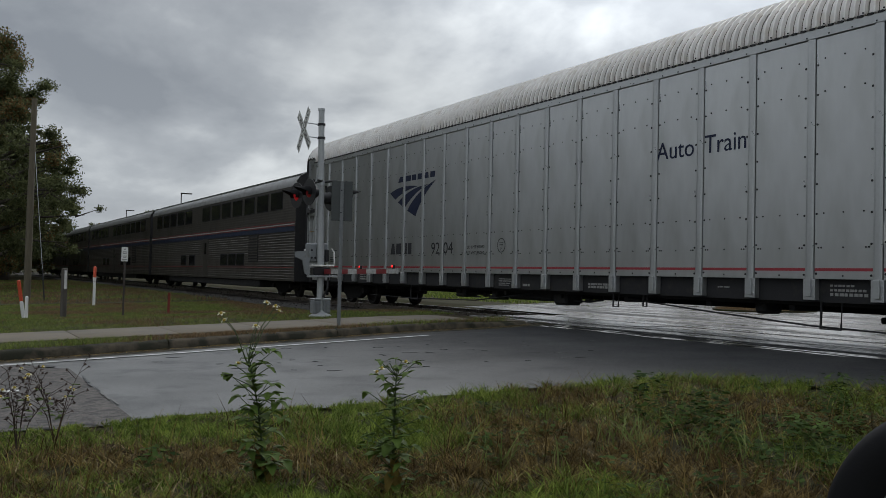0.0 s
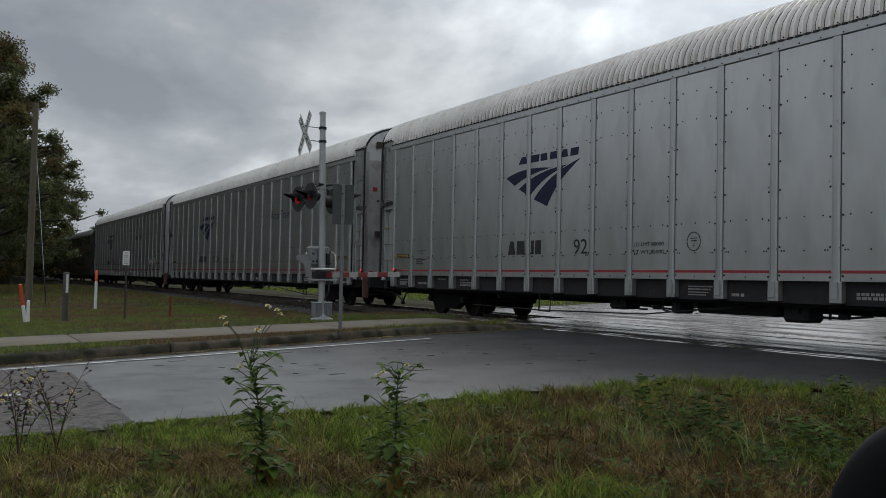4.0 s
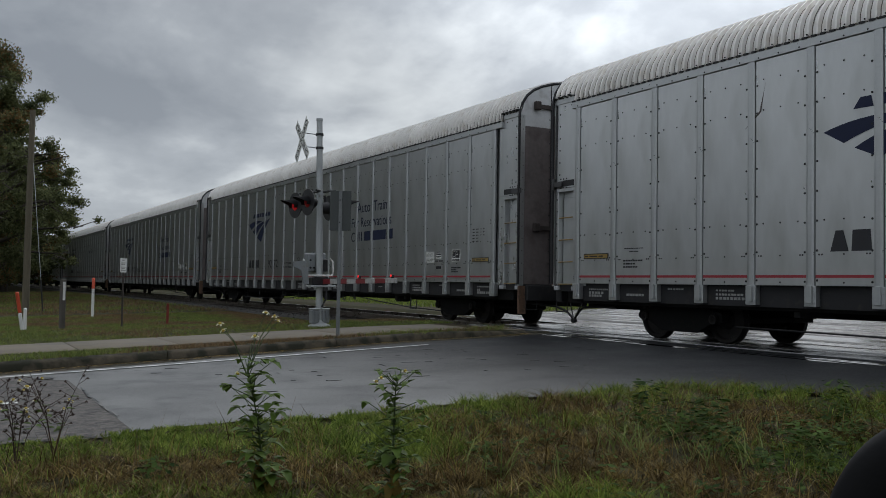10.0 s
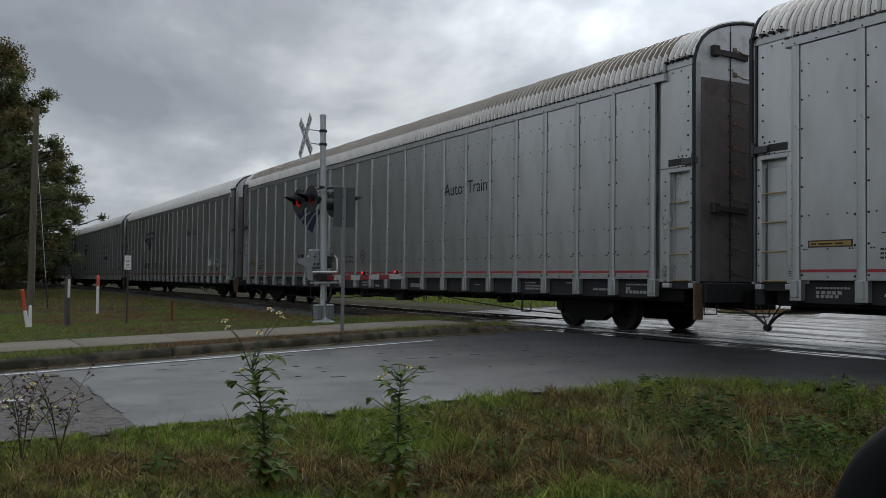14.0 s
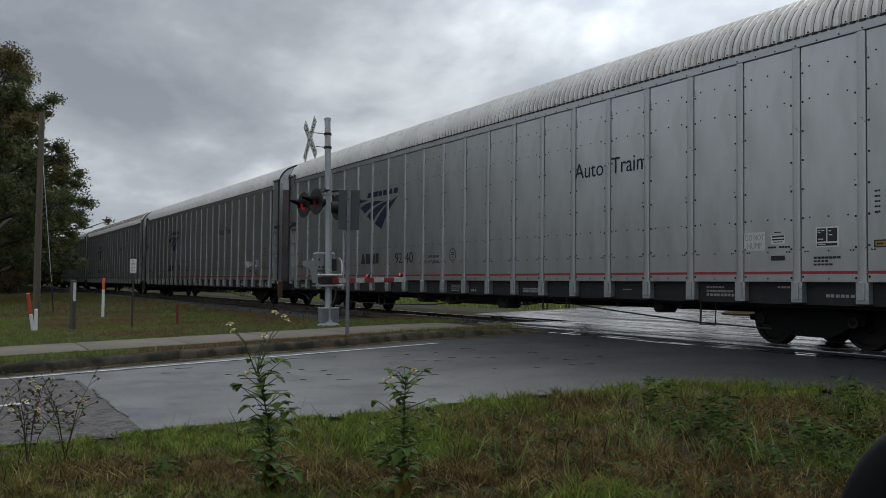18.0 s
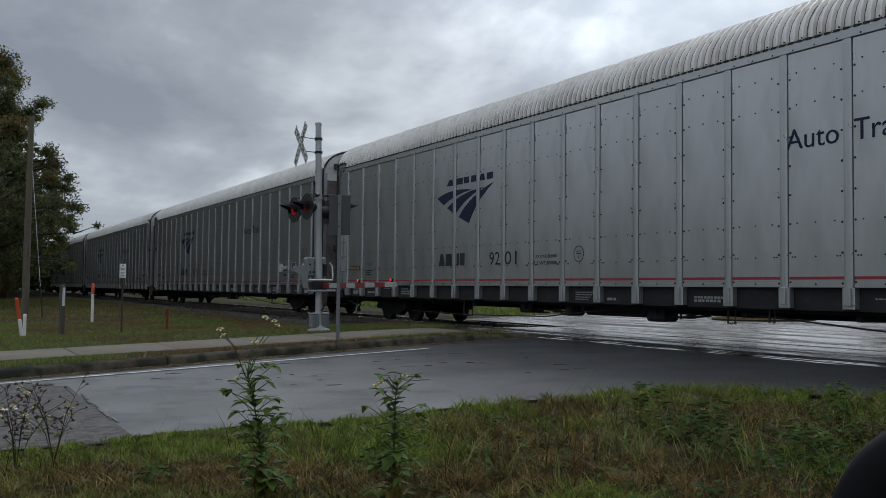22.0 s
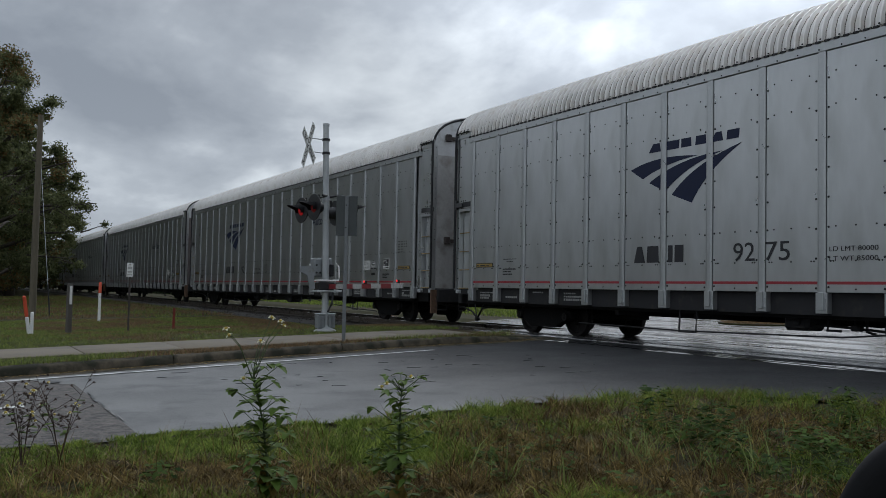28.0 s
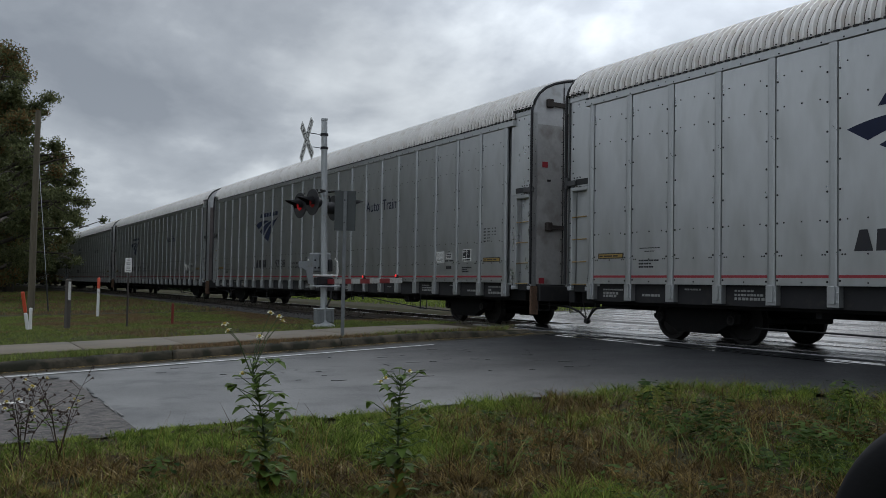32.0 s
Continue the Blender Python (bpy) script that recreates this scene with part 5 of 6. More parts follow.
# ---- crossing signal ----
def make_signal():
    x, y = -18.5, 7.23
    z = ground_z(x, y) + 0.10
    s = thing("crossing_signal", pose(x, y, z, 1.0, -0.55, 0), "silver railway crossing mast with red lamps and lowered gate", "crossing signal")
    part("footing", Geo().box(-0.34, 0.34, -0.34, 0.34, -0.25, 0.02, 0.03), CONCRETE, s)
    part("base_flange", Geo().spin([(0.02, 0.0), (0.02, 0.24), (0.05, 0.24), (0.09, 0.15), (0.16, 0.085), (0.44, 0.082), (0.44, 0)], (0, 0, 0), (0, 0, 1), 24), SILVER, s, smooth=40)
    for q in (-1, 1):
        box = part("base_box", Geo().box(-0.11, 0.11, -0.088 + q * 0.110, 0.088 + q * 0.110, 0.09, 0.38, 0.02), BOXGREY, s, "ribbed silver junction box")
        for k in range(5):
            part("rib", Geo().box(0.11, 0.126, -0.075 + q * 0.110 + 0.032 * k, -0.061 + q * 0.110 + 0.032 * k, 0.12, 0.35), BOXGREY, box)
        part("box_cap", Geo().box(-0.115, 0.118, -0.092 + q * 0.110, 0.092 + q * 0.110, 0.382, 0.41, 0.008), SILVER, box)
    part("mast", Geo().spin([(0.05, 0.0), (0.05, 0.075), (4.44, 0.064), (4.44, 0.072), (4.49, 0.072), (4.50, 0.0)], (0, 0, 0), (0, 0, 1), 20), SILVER, s, smooth=40)
    # crossbuck facing the road, held off the mast
    xb = new("crossbuck")
    xb.parent = s
    xb.matrix_basis = Matrix.Translation((0.0, -0.40, 4.0)) @ Matrix.Rotation(radians(-1), 4, "Z")
    for q, words in ((-1, "RAILROAD"), (1, "CROSSING")):
        turn = Matrix.Rotation(radians(q * 47), 4, "Y")
        part("blade", Geo().box(-0.54, 0.54, -0.004 + 0.006 * q, 0.002 + 0.006 * q, -0.105, 0.105, 0.001), WHITE, xb, "white blade", at=turn)
        t = new("letters", words_mesh(words, 0.19, 1.00, INK))
        t.parent = xb
        t.matrix_basis = turn @ Matrix.Translation((-0.50, -0.0125 if q < 0 else -0.0005, -0.066)) @ Matrix.Rotation(radians(90), 4, "X")
    for z0 in (4.14, 3.85):
        part("bracket_arm", Geo().tube([(0, -0.06, z0), (0, -0.395, z0 + 0.02)], 0.012, 8), GALV, s)
        part("clamp", Geo().spin([(0, 0.064), (0, 0.085), (0.05, 0.085), (0.05, 0.064)], (0, 0, z0 - 0.025), (0, 0, 1), 16), BOLT, s)
    part("clamp", Geo().spin([(0, 0.066), (0, 0.09), (0.08, 0.09), (0.08, 0.066)], (0, 0, 2.84), (0, 0, 1), 16), GALV, s)
    # two pairs of lamps, one for each way along the road
    for q in (-1, 1):
        part("lamp_arm", Geo().tube([(-0.38, q * 0.22, 2.90), (-0.30, q * 0.10, 2.90), (0, q * 0.075, 2.90), (0.30, q * 0.10, 2.90), (0.38, q * 0.22, 2.90)], 0.024, 8), BLACK, s, smooth=40)

    def lamp(px, py, pz, ang, lens):
        lm = new("lamp_unit")
        lm.parent = s
        lm.matrix_basis = Matrix.Translation((px, py, pz)) @ Matrix.Rotation(radians(ang), 4, "Z")
        part("backing_disc", Geo().spin([(0, 0.0), (0.0, 0.275), (0.010, 0.28), (0.016, 0.275), (0.016, 0)], (0, 0, 0), (0, -1, 0), 36), BLACK, lm, "round black backing disc", smooth=30)
        part("housing", Geo().spin([(0, 0), (0, 0.09), (0.06, 0.13), (0.17, 0.14), (0.19, 0)], (0, 0.18, 0), (0, -1, 0), 20), BLACK, lm, smooth=40)
        part("stem", Geo().tube([(0, 0.08, 0.1), (0, 0.10, 0.27)], 0.025, 8), BLACK, lm)
        part("lens", Geo().spin([(0.018, 0.115), (0.040, 0.09), (0.050, 0.05), (0.053, 0)], (0, 0, 0), (0, -1, 0), 24), lens, lm, "red glass lens", smooth=60)
        rows = []
        for k in range(17):
            a = radians(-28 + 236 * k / 16)
            up = max(0.0, math.sin(a))
            rows.append([(0.125 * math.cos(a), -0.016, 0.125 * math.sin(a)), (0.125 * math.cos(a), -0.10 - 0.26 * up, 0.125 * math.sin(a) - 0.03 * up),
                         (0.119 * math.cos(a), -0.10 - 0.26 * up, 0.119 * math.sin(a) - 0.03 * up), (0.119 * math.cos(a), -0.016, 0.119 * math.sin(a))])
        part("hood", Geo().strip(rows), HOOD, lm, "long black hood over the lens", smooth=60)
    lamp(-0.38, -0.40, 2.63, 9, LAMP_ON)
    lamp(0.38, -0.40, 2.64, 9, LAMP_DIM)
    lamp(-0.38, 0.36, 2.60, 186, LAMP_OFF)
    lamp(0.38, 0.42, 2.62, 186, LAMP_OFF)
    # gate mechanism behind the mast in a white channel frame
    part("gate_box", Geo().box(-0.36, -0.075, -0.22, 0.20, 1.18, 1.60, 0.03), BOXGREY, s, "silver gate motor box")
    part("box_lid", Geo().box(-0.075, -0.06, -0.20, -0.075, 1.21, 1.56, 0.005), BOXGREY, s)
    part("side_box", Geo().box(-0.20, -0.05, 0.12, 0.22, 1.20, 1.46, 0.015), BLACK, s, "dark gearbox cover")
    for yy, zz in ((-0.18, 1.28), (-0.18, 1.44), (-0.10, 1.28)):
        part("bolt_head", Geo().spin([(0, 0), (0, 0.022), (0.02, 0.022), (0.02, 0)], (-0.06, yy, zz), (1, 0, 0), 8), BOLT, s)
    frame_line = [(0.12, -0.40, 1.46), (0.12, -0.38, 1.18), (0.12, -0.34, 1.11), (0.12, 0.26, 1.11), (0.12, 0.27, 1.20), (0.12, 0.26, 1.40), (0.12, 0.20, 1.47)]
    part("channel_frame", Geo().tube(frame_line, 0.019, 8), WHITE, s, "white bent channel frame", smooth=40)
    part("lower_plate", Geo().box(-0.16, 0.16, -0.25, 0.32, 0.86, 0.90, 0.006), SILVER, s)
    part("gear_case", Geo().box(-0.12, 0.12, -0.20, 0.18, 0.90, 1.09, 0.03), BLACK, s, "dark gear case")
    part("counterweight", Geo().prism([(-0.30, 1.08), (-0.30, 1.30), (-0.36, 1.42), (-0.62, 1.40), (-0.62, 1.30), (-0.46, 1.22), (-0.40, 0.94), (-0.28, 0.92)], 0.10, 0.14, "yz"), BOXGREY, s, "silver counterweight arm")
    arm = new("gate_arm")
    arm.parent = s
    arm.matrix_basis = Matrix.Translation((0.06, 0.05, 0.98))
    for i in range(8):
        h = 0.054 - 0.0015 * i
        part("arm_length", Geo().box(i * 0.45, (i + 1) * 0.45, -0.016, 0.016, -h, h, 0.004), RED_REFLECT if i % 2 == 0 else ARM_WHITE, arm, "red length" if i % 2 == 0 else "white length")
    for d in (1.95, 3.42):
        lm = part("arm_lamp", Geo().box(d - 0.025, d + 0.025, -0.025, 0.025, 0.048, 0.115, 0.008), BLACK, arm, "small lamp on the arm")
        part("lamp_lens", Geo().spin([(0, 0.024), (0.012, 0.017), (0.015, 0)], (d, -0.026, 0.09), (0, -1, 0), 12), LAMP_ON_SMALL, lm, "lit red lens", smooth=40)
    part("cable_conduit", Geo().tube([(0.10, 0.02, 0.44), (0.14, 0.10, 0.62), (0.10, 0.14, 0.88)], 0.022, 8), BLACK, s, smooth=40)


HOOD = mat("hood_black", (0.010, 0.010, 0.011), 0.85, 0.0, 0.3, 6, 40, 0.05, spec=0.12)
LAMP_ON = glow("lamp_red_lit", (0.45, 0.012, 0.018), 0.22)
LAMP_DIM = glow("lamp_red_dim", (0.30, 0.012, 0.015), 0.03)
LAMP_ON_SMALL = glow("lamp_red_small", (1.0, 0.03, 0.03), 1.0)
LAMP_OFF = mat("lamp_red_unlit", (0.12, 0.01, 0.01), 0.15, 0, 0.1, 10, 40, 0)
ARM_WHITE = mat("gate_arm_white", (0.40, 0.40, 0.39), 0.55, 0, 0.15, 10, 40, 0.02, stain=(0.25, 0.24, 0.22), stain_at=(0.5, 0.75))
BOXGREY = mat("gate_box_grey", (0.23, 0.245, 0.255), 0.5, 0.2, 0.14, 5, 50, 0.04, stain=(0.17, 0.16, 0.14), stain_at=(0.55, 0.8))
RED_REFLECT = mat("reflective_red", (0.21, 0.025, 0.03), 0.4, 0, 0.1, 10, 40, 0.02)
make_signal()


POST_GREY = mat("sign_post_grey", (0.17, 0.18, 0.185), 0.55, 0.3, 0.2, 6, 40, 0.05)
SIGN_BACK = mat("sign_back_grey", (0.065, 0.072, 0.072), 0.5, 0.3, 0.12, 4, 40, 0.03)


def make_back_sign():
    x, y = -15.36, 6.36
    z = ground_z(-15, y) + 0.12
    s = thing("road_sign", pose(x, y, z), "galvanised steel post with the bare back of a narrow sign", "road sign")
    part("post", Geo().box(-0.032, 0.032, -0.012, 0.012, -0.3, 2.62, 0.004), POST_GREY, s, at=Matrix.Rotation(radians(64), 4, "Z"))
    part("plate", Geo().box(-0.19, 0.19, 0.018, 0.024, 1.90, 2.62, 0.002), SIGN_BACK, s, "plain grey sign back", at=Matrix.Rotation(radians(64), 4, "Z"))
    for z0 in (2.05, 2.45):
        part("bolt", Geo().spin([(0, 0), (0, 0.012), (0.02, 0.012), (0.02, 0)], (0.009, -0.009, z0), (0.7, -0.7, 0), 8), BOLT, s)


make_back_sign()


def make_small_sign():
    x, y = -26.68, 4.60
    z = ground_z(x, y)
    s = thing("notice_sign", pose(x, y, z, 0, 0, 62), "small white notice on a thin dark steel post in the grass", "sign")
    part("post", Geo().box(-0.025, 0.025, -0.012, 0.012, -0.3, 1.95, 0.004), POSTDARK, s)
    p = part("plate", Geo().box(-0.092, 0.092, -0.022, -0.014, 1.54, 1.93, 0.004), WHITE, s, "white plate with black lines")
    for x, z, w, h in ((-0.03, 1.865, 0.06, 0.03), (-0.06, 1.795, 0.12, 0.022), (-0.055, 1.755, 0.11, 0.022), (-0.06, 1.68, 0.12, 0.018), (-0.05, 1.645, 0.10, 0.018), (-0.065, 1.585, 0.13, 0.026)):
        part("line", Geo().box(x, x + w, -0.026, -0.0222, z, z + h), STENCIL, p, "grey printed line")


POSTDARK = mat("post_rusty_dark", (0.06, 0.05, 0.045), 0.8, 0.2, 0.3, 10, 50, 0.1)
make_small_sign()


def make_markers():
    # white flat marker post with an orange cap
    x, y = -34.46, 4.94
    s = thing("marker_post", pose(x, y, ground_z(x, y)), "slim white plastic marker post with orange-red cap", "marker post")
    part("post", Geo().spin([(-0.2, 0), (-0.2, 0.05), (1.0, 0.05), (1.0, 0)], (0, 0, 0), (0, 0, 1), 14), WHITE, s, smooth=40)
    part("cap", Geo().spin([(1.0, 0.0), (1.0, 0.054), (1.36, 0.054), (1.39, 0.03), (1.39, 0)], (0, 0, 0), (0, 0, 1), 14), ORANGE, s, "orange-red cap", smooth=40)
    # leaning orange and white flexible marker with a short stub beside it
    x, y = -23.6, 1.86
    s = thing("flexible_marker", pose(x, y, ground_z(x, y), 0, 0, 0), "leaning orange and white flexible marker", "marker post")
    a = Matrix.Rotation(radians(9), 4, "X") @ Matrix.Rotation(radians(3), 4, "Y")
    part("lower", Geo().box(-0.035, 0.035, -0.04, 0.04, -0.1, 0.52, 0.02), WHITE, s, at=a)
    part("upper", Geo().box(-0.035, 0.035, -0.04, 0.04, 0.52, 1.02, 0.02), ORANGE, s, "orange upper part", at=a)
    x, y = -25.4, 2.04
    s = thing("white_stub_post", pose(x, y, ground_z(x, y)), "short white post leaning beside the orange marker", "marker post")
    part("post", Geo().spin([(-0.1, 0), (-0.1, 0.045), (0.62, 0.040), (0.64, 0)], (0, 0, 0), (0, 0, 1), 12), WHITE, s, smooth=40)
    # square timber post with a white strip
    x, y = -26.82, 3.07
    s = thing("timber_post", pose(x, y, ground_z(x, y), 0, 0, 20), "weathered grey timber post with a white reflective strip", "post")
    part("post", Geo().box(-0.065, 0.065, -0.065, 0.065, -0.2, 1.36, 0.015), TIMBER, s)
    part("strip", Geo().box(0.066, 0.071, -0.035, 0.035, 0.80, 1.30, 0.001), WHITE, s, "worn white strip")
    # red lath
    x, y = -27.94, 6.11
    s = thing("red_stake", pose(x, y, ground_z(x, y), 0, 3, 0), "thin red-painted stake in the grass", "stake")
    part("stake", Geo().box(-0.02, 0.02, -0.035, 0.035, -0.2, 0.62, 0.005), mat("stake_red", (0.20, 0.03, 0.02), 0.7, 0, 0.2, 10, 40, 0.1), s)


TIMBER = mat("grey_timber", (0.085, 0.075, 0.065), 0.85, 0, 0.3, 4, 40, 0.3, stretch=(1, 1, 0.2))
make_markers()


def make_utility_pole():
    x, y = -40.68, 3.27
    z = ground_z(x, y)
    p = thing("utility_pole", pose(x, y, z), "tall timber utility pole with a steel guy wire", "utility pole")
    part("pole", Geo().tube([(0, 0, -0.5), (0.0, 0.0, 4), (0, 0.02, 8.2)], [0.145, 0.13, 0.105], 14), POLE_WOOD, p, smooth=50)
    part("guy_wire", Geo().tube([(0, 0.06, 6.6), (0.5, 0.60, 0.1)], 0.012, 6), GALV, p)
    part("wire_guard", Geo().tube([(0.42, 0.50, 1.3), (0.5, 0.60, 0.05)], 0.03, 8), BLACK, p, "dark plastic wire guard")


make_utility_pole()


# ---- trees ----
def leaf_cloud(rng, centres, radii, count, size, flat=0.75):
    """Many small leaves in uneven clumps, as two-triangle blades."""
    k = len(centres)
    w = np.array(radii) ** 2
    pick = rng.choice(k, count, p=w / w.sum())
    d = rng.normal(size=(count, 3))
    d /= np.linalg.norm(d, axis=1)[:, None]
    r = np.minimum(np.abs(rng.normal(0, 0.55, count)), 1.1)
    c = np.array(centres)[pick] + d * (np.array(radii)[pick] * r)[:, None] * np.array([1, 1, flat])
    a = rng.normal(size=(count, 3)); a /= np.linalg.norm(a, axis=1)[:, None]
    b = np.cross(a, rng.normal(size=(count, 3))); b /= np.linalg.norm(b, axis=1)[:, None]
    s = size * rng.uniform(0.6, 1.4, count)[:, None]
    v = np.stack([c - a * s, c + b * s * 0.45, c + a * s, c - b * s * 0.45], 1).reshape(-1, 3)
    return v


def blades_mesh(name, v, per=4):
    """A mesh of separate quads or triangles from an array of corners."""
    n = len(v) // per
    me = bpy.data.meshes.new(name)
    me.vertices.add(len(v)); me.vertices.foreach_set("co", v.astype(np.float32).ravel())
    me.loops.add(n * per); me.loops.foreach_set("vertex_index", np.arange(n * per, dtype=np.int32))
    me.polygons.add(n); me.polygons.foreach_set("loop_start", np.arange(0, n * per, per, dtype=np.int32))
    me.update(calc_edges=True)
    return me


def make_tree(name, m, height, spread, seed, leaves, size, low, label, rust=0.12, group="trees by the railway"):
    rng = np.random.default_rng(seed)
    rr = random.Random(seed)
    t = thing(name, m, label, "tree", group)
    trunk = Geo()
    h0 = height * 0.45
    pts = [(0, 0, -0.3), (0.05 * spread * rr.uniform(-1, 1), 0.05 * spread * rr.uniform(-1, 1), h0 * 0.5), (0.1 * spread * rr.uniform(-1, 1), 0.1 * spread * rr.uniform(-1, 1), h0),
           (0.12 * spread * rr.uniform(-1, 1), 0.12 * spread * rr.uniform(-1, 1), height * 0.85)]
    r0 = height * 0.024
    trunk.tube(pts, [r0 * 1.3, r0, r0 * 0.75, r0 * 0.2], 10)
    part("trunk", trunk, BARK, t, smooth=60)
    limbs, centres, radii = Geo(), [], []
    n = 30
    for i in range(n):
        a = i * 2.399 + rr.uniform(-0.5, 0.5)
        f = (i + 0.5) / n
        z0 = height * (low + (0.80 - low) * f)
        reach = spread * (0.55 + 0.5 * math.sin(math.pi * min(1, 0.25 + 0.75 * f))) * rr.uniform(0.70, 0.88) * (1.0 - 0.28 * max(0, f - 0.6) / 0.4)
        base = Vector((0, 0, z0 * 0.86))
        tip = Vector((math.cos(a) * reach, math.sin(a) * reach, z0 + height * rr.uniform(0.02, 0.10)))
        mid = base.lerp(tip, 0.5) + Vector((0, 0, height * 0.03))
        limbs.tube([base, mid, tip], [r0 * 0.42, r0 * 0.25, r0 * 0.06], 6)
        for j in range(8):
            q = 0.30 + 0.10 * j
            c = base.lerp(tip, q) + Vector((rr.uniform(-1, 1), rr.uniform(-1, 1), rr.uniform(-0.9, 0.7))) * spread * 0.16
            centres.append(tuple(c)); radii.append(spread * rr.uniform(0.05, 0.14))
            limbs.tube([base.lerp(tip, q * 0.9), c], [r0 * 0.12, r0 * 0.04], 4)
    for _ in range(8):
        centres.append((rr.uniform(-0.25, 0.25) * spread, rr.uniform(-0.25, 0.25) * spread, height * rr.uniform(0.80, 0.97))); radii.append(spread * rr.uniform(0.10, 0.18))
    part("branchwork", limbs, BARK, t, smooth=60)
    cut = int(leaves * (1 - rust))
    me = blades_mesh("crown", leaf_cloud(rng, centres, radii, cut, size))
    part("crown", me, LEAF_TREE, t, "dark green leaf clumps with gaps")
    sel = [i for i in range(len(centres)) if i % 6 == 0]
    me = blades_mesh("brown_leaves", leaf_cloud(rng, [centres[i] for i in sel], [radii[i] for i in sel], leaves - cut, size))
    part("brown_leaves", me, LEAF_RUST, t, "rust-brown leaf clumps")
    return t


make_tree("oak_tree", pose(-58, 2.2, -0.45), 15.0, 6.3, 3, 170000, 0.080, 0.08, "tall dark green broadleaf tree with rust-brown patches", 0.15)
far = make_tree("woodland_tree", pose(-74, -1.5, -0.45), 17, 6.5, 8, 22000, 0.20, 0.05, "dark green broadleaf tree of the woodland, many added for dark reflections", 0.08)
# most stand out of view, added so the car sides reflect dark
WOOD = [(-67, 0.0), (-95, 5.6), (-108, 6.2), (-120, 6.6), (-134, 7.0), (-148, 7.2), (-69, -6), (-14, -60), (6, -62), (28, -60), (48, -50), (-88, 2.2), (-100, -3), (-112, 4.2), (-124, -1), (-138, 4.6), (-150, 0), (-164, 5), (-180, 2), (-200, 5), (-225, 4), (-84, -9), (-98, -13), (-114, -10), (-132, -9), (-70, -16),
        (-82, -22), (-98, -26), (-64, -27), (-76, -35), (-58, -38), (-44, -46), (-30, -52), (-250, 6), (-280, 5), (-92, -7), (-106, -16), (-78, -13), (-122, -18), (-142, -14), (-160, -10), (-185, -9), (-210, -6)]
for i, (x, y) in enumerate(WOOD):
    c = copy_thing(far, pose(x, y, -0.45, 0, 0, i * 67))
    k = 0.85 + 0.13 * (i % 4) + (0.3 if y < 4.5 and x < -90 else 0)
    c.scale = (k, k, k * (0.95 + 0.07 * (i % 3)))
# a few show above the train; the others are added to darken wet reflections
for i, (x, y, k) in enumerate(((-150, 62, 0.62), (-118, 55, 0.55), (-185, 74, 0.7), (-96, 60, 0.5), (-70, 75, 0.6), (-40, 80, 0.6), (-10, 78, 0.6), (-215, 60, 0.7), (-113, 22.6, 0.50), (-170, 24.5, 0.55), (-84, 82, 0.7), (-60, 88, 0.75), (-50, 84, 0.65), (-30, 90, 0.75), (-20, 86, 0.7), (-110, 84, 0.7), (-128, 78, 0.65))):
    c = tagged(copy_thing(far, pose(x, y, -0.4, 0, 0, i * 51)), "small dark green far tree, several added to darken reflections", group="far trees")
    c.scale = (k, k, k)


def make_light_pole(x, y, h):
    p = thing("car_park_light", pose(x, y, -0.1), "slim dark light pole with a flat lamp head", "street lamp", "car park lights")
    part("pole", Geo().tube([(0, 0, 0), (0, 0, h)], [0.09, 0.06], 10), POSTDARK, p, smooth=50)
    part("head", Geo().box(-0.15, 0.15, -0.05, 1.25, h - 0.05, h + 0.09, 0.02), POSTDARK, p)


make_light_pole(-111.2, 25.4, 10.2)
make_light_pole(-160, 27.6, 10.8)
make_light_pole(-223, 27.0, 10.4)


# ---- grass and weeds ----
def grass(name, material, label, pts, hmin, hmax, width, lean, seed, heights=None):
    """Blades as bent two-piece strips, each an island of its own."""
    rng = np.random.default_rng(seed)
    n = len(pts)
    h = rng.uniform(hmin, hmax, n) * (1 if heights is None else heights)
    a = rng.uniform(0, 2 * np.pi, n)
    side = np.stack([np.cos(a), np.sin(a), np.zeros(n)], 1) * (width * rng.uniform(0.6, 1.3, n))[:, None]
    b = rng.uniform(0, 2 * np.pi, n)
    bend = np.stack([np.cos(b), np.sin(b), np.zeros(n)], 1) * (h * lean * rng.uniform(0.2, 1.3, n))[:, None]
    up = np.stack([np.zeros(n), np.zeros(n), h], 1)
    mid = pts + up * 0.55 + bend * 0.35
    tip = pts + up * 0.97 + bend
    v = np.stack([pts - side, pts + side, mid + side * 0.7, mid - side * 0.7, tip], 1)
    faces = np.array([[0, 1, 2, 3]]), np.array([[3, 2, 4]])
    me = bpy.data.meshes.new(name)
    me.vertices.add(n * 5); me.vertices.foreach_set("co", v.astype(np.float32).ravel())
    base = (np.arange(n) * 5)[:, None]
    idx = np.concatenate([base + np.array([0, 1, 2, 3]), base + np.array([3, 2, 4])], 1).ravel()
    me.loops.add(n * 7); me.loops.foreach_set("vertex_index", idx.astype(np.int32))
    me.polygons.add(n * 2)
    starts = np.stack([np.arange(n) * 7, np.arange(n) * 7 + 4], 1).ravel()
    me.polygons.foreach_set("loop_start", starts.astype(np.int32))
    me.update(calc_edges=True)
    me.materials.append(material)
    return tagged(new(name, me), label, "grass", kind="stuff")


def scatter(rng, n, x0, x1, y0, y1, keep):
    x, y = rng.uniform(x0, x1, n), rng.uniform(y0, y1, n)
    ok = keep(x, y)
    x, y = x[ok], y[ok]
    z = np.array([ground_z(a, b) for a, b in zip(x, y)])
    return np.stack([x, y, z], 1)


def patch(x, y, s, o):
    return np.array([noise.noise((a * s, b * s, o)) for a, b in zip(x, y)])


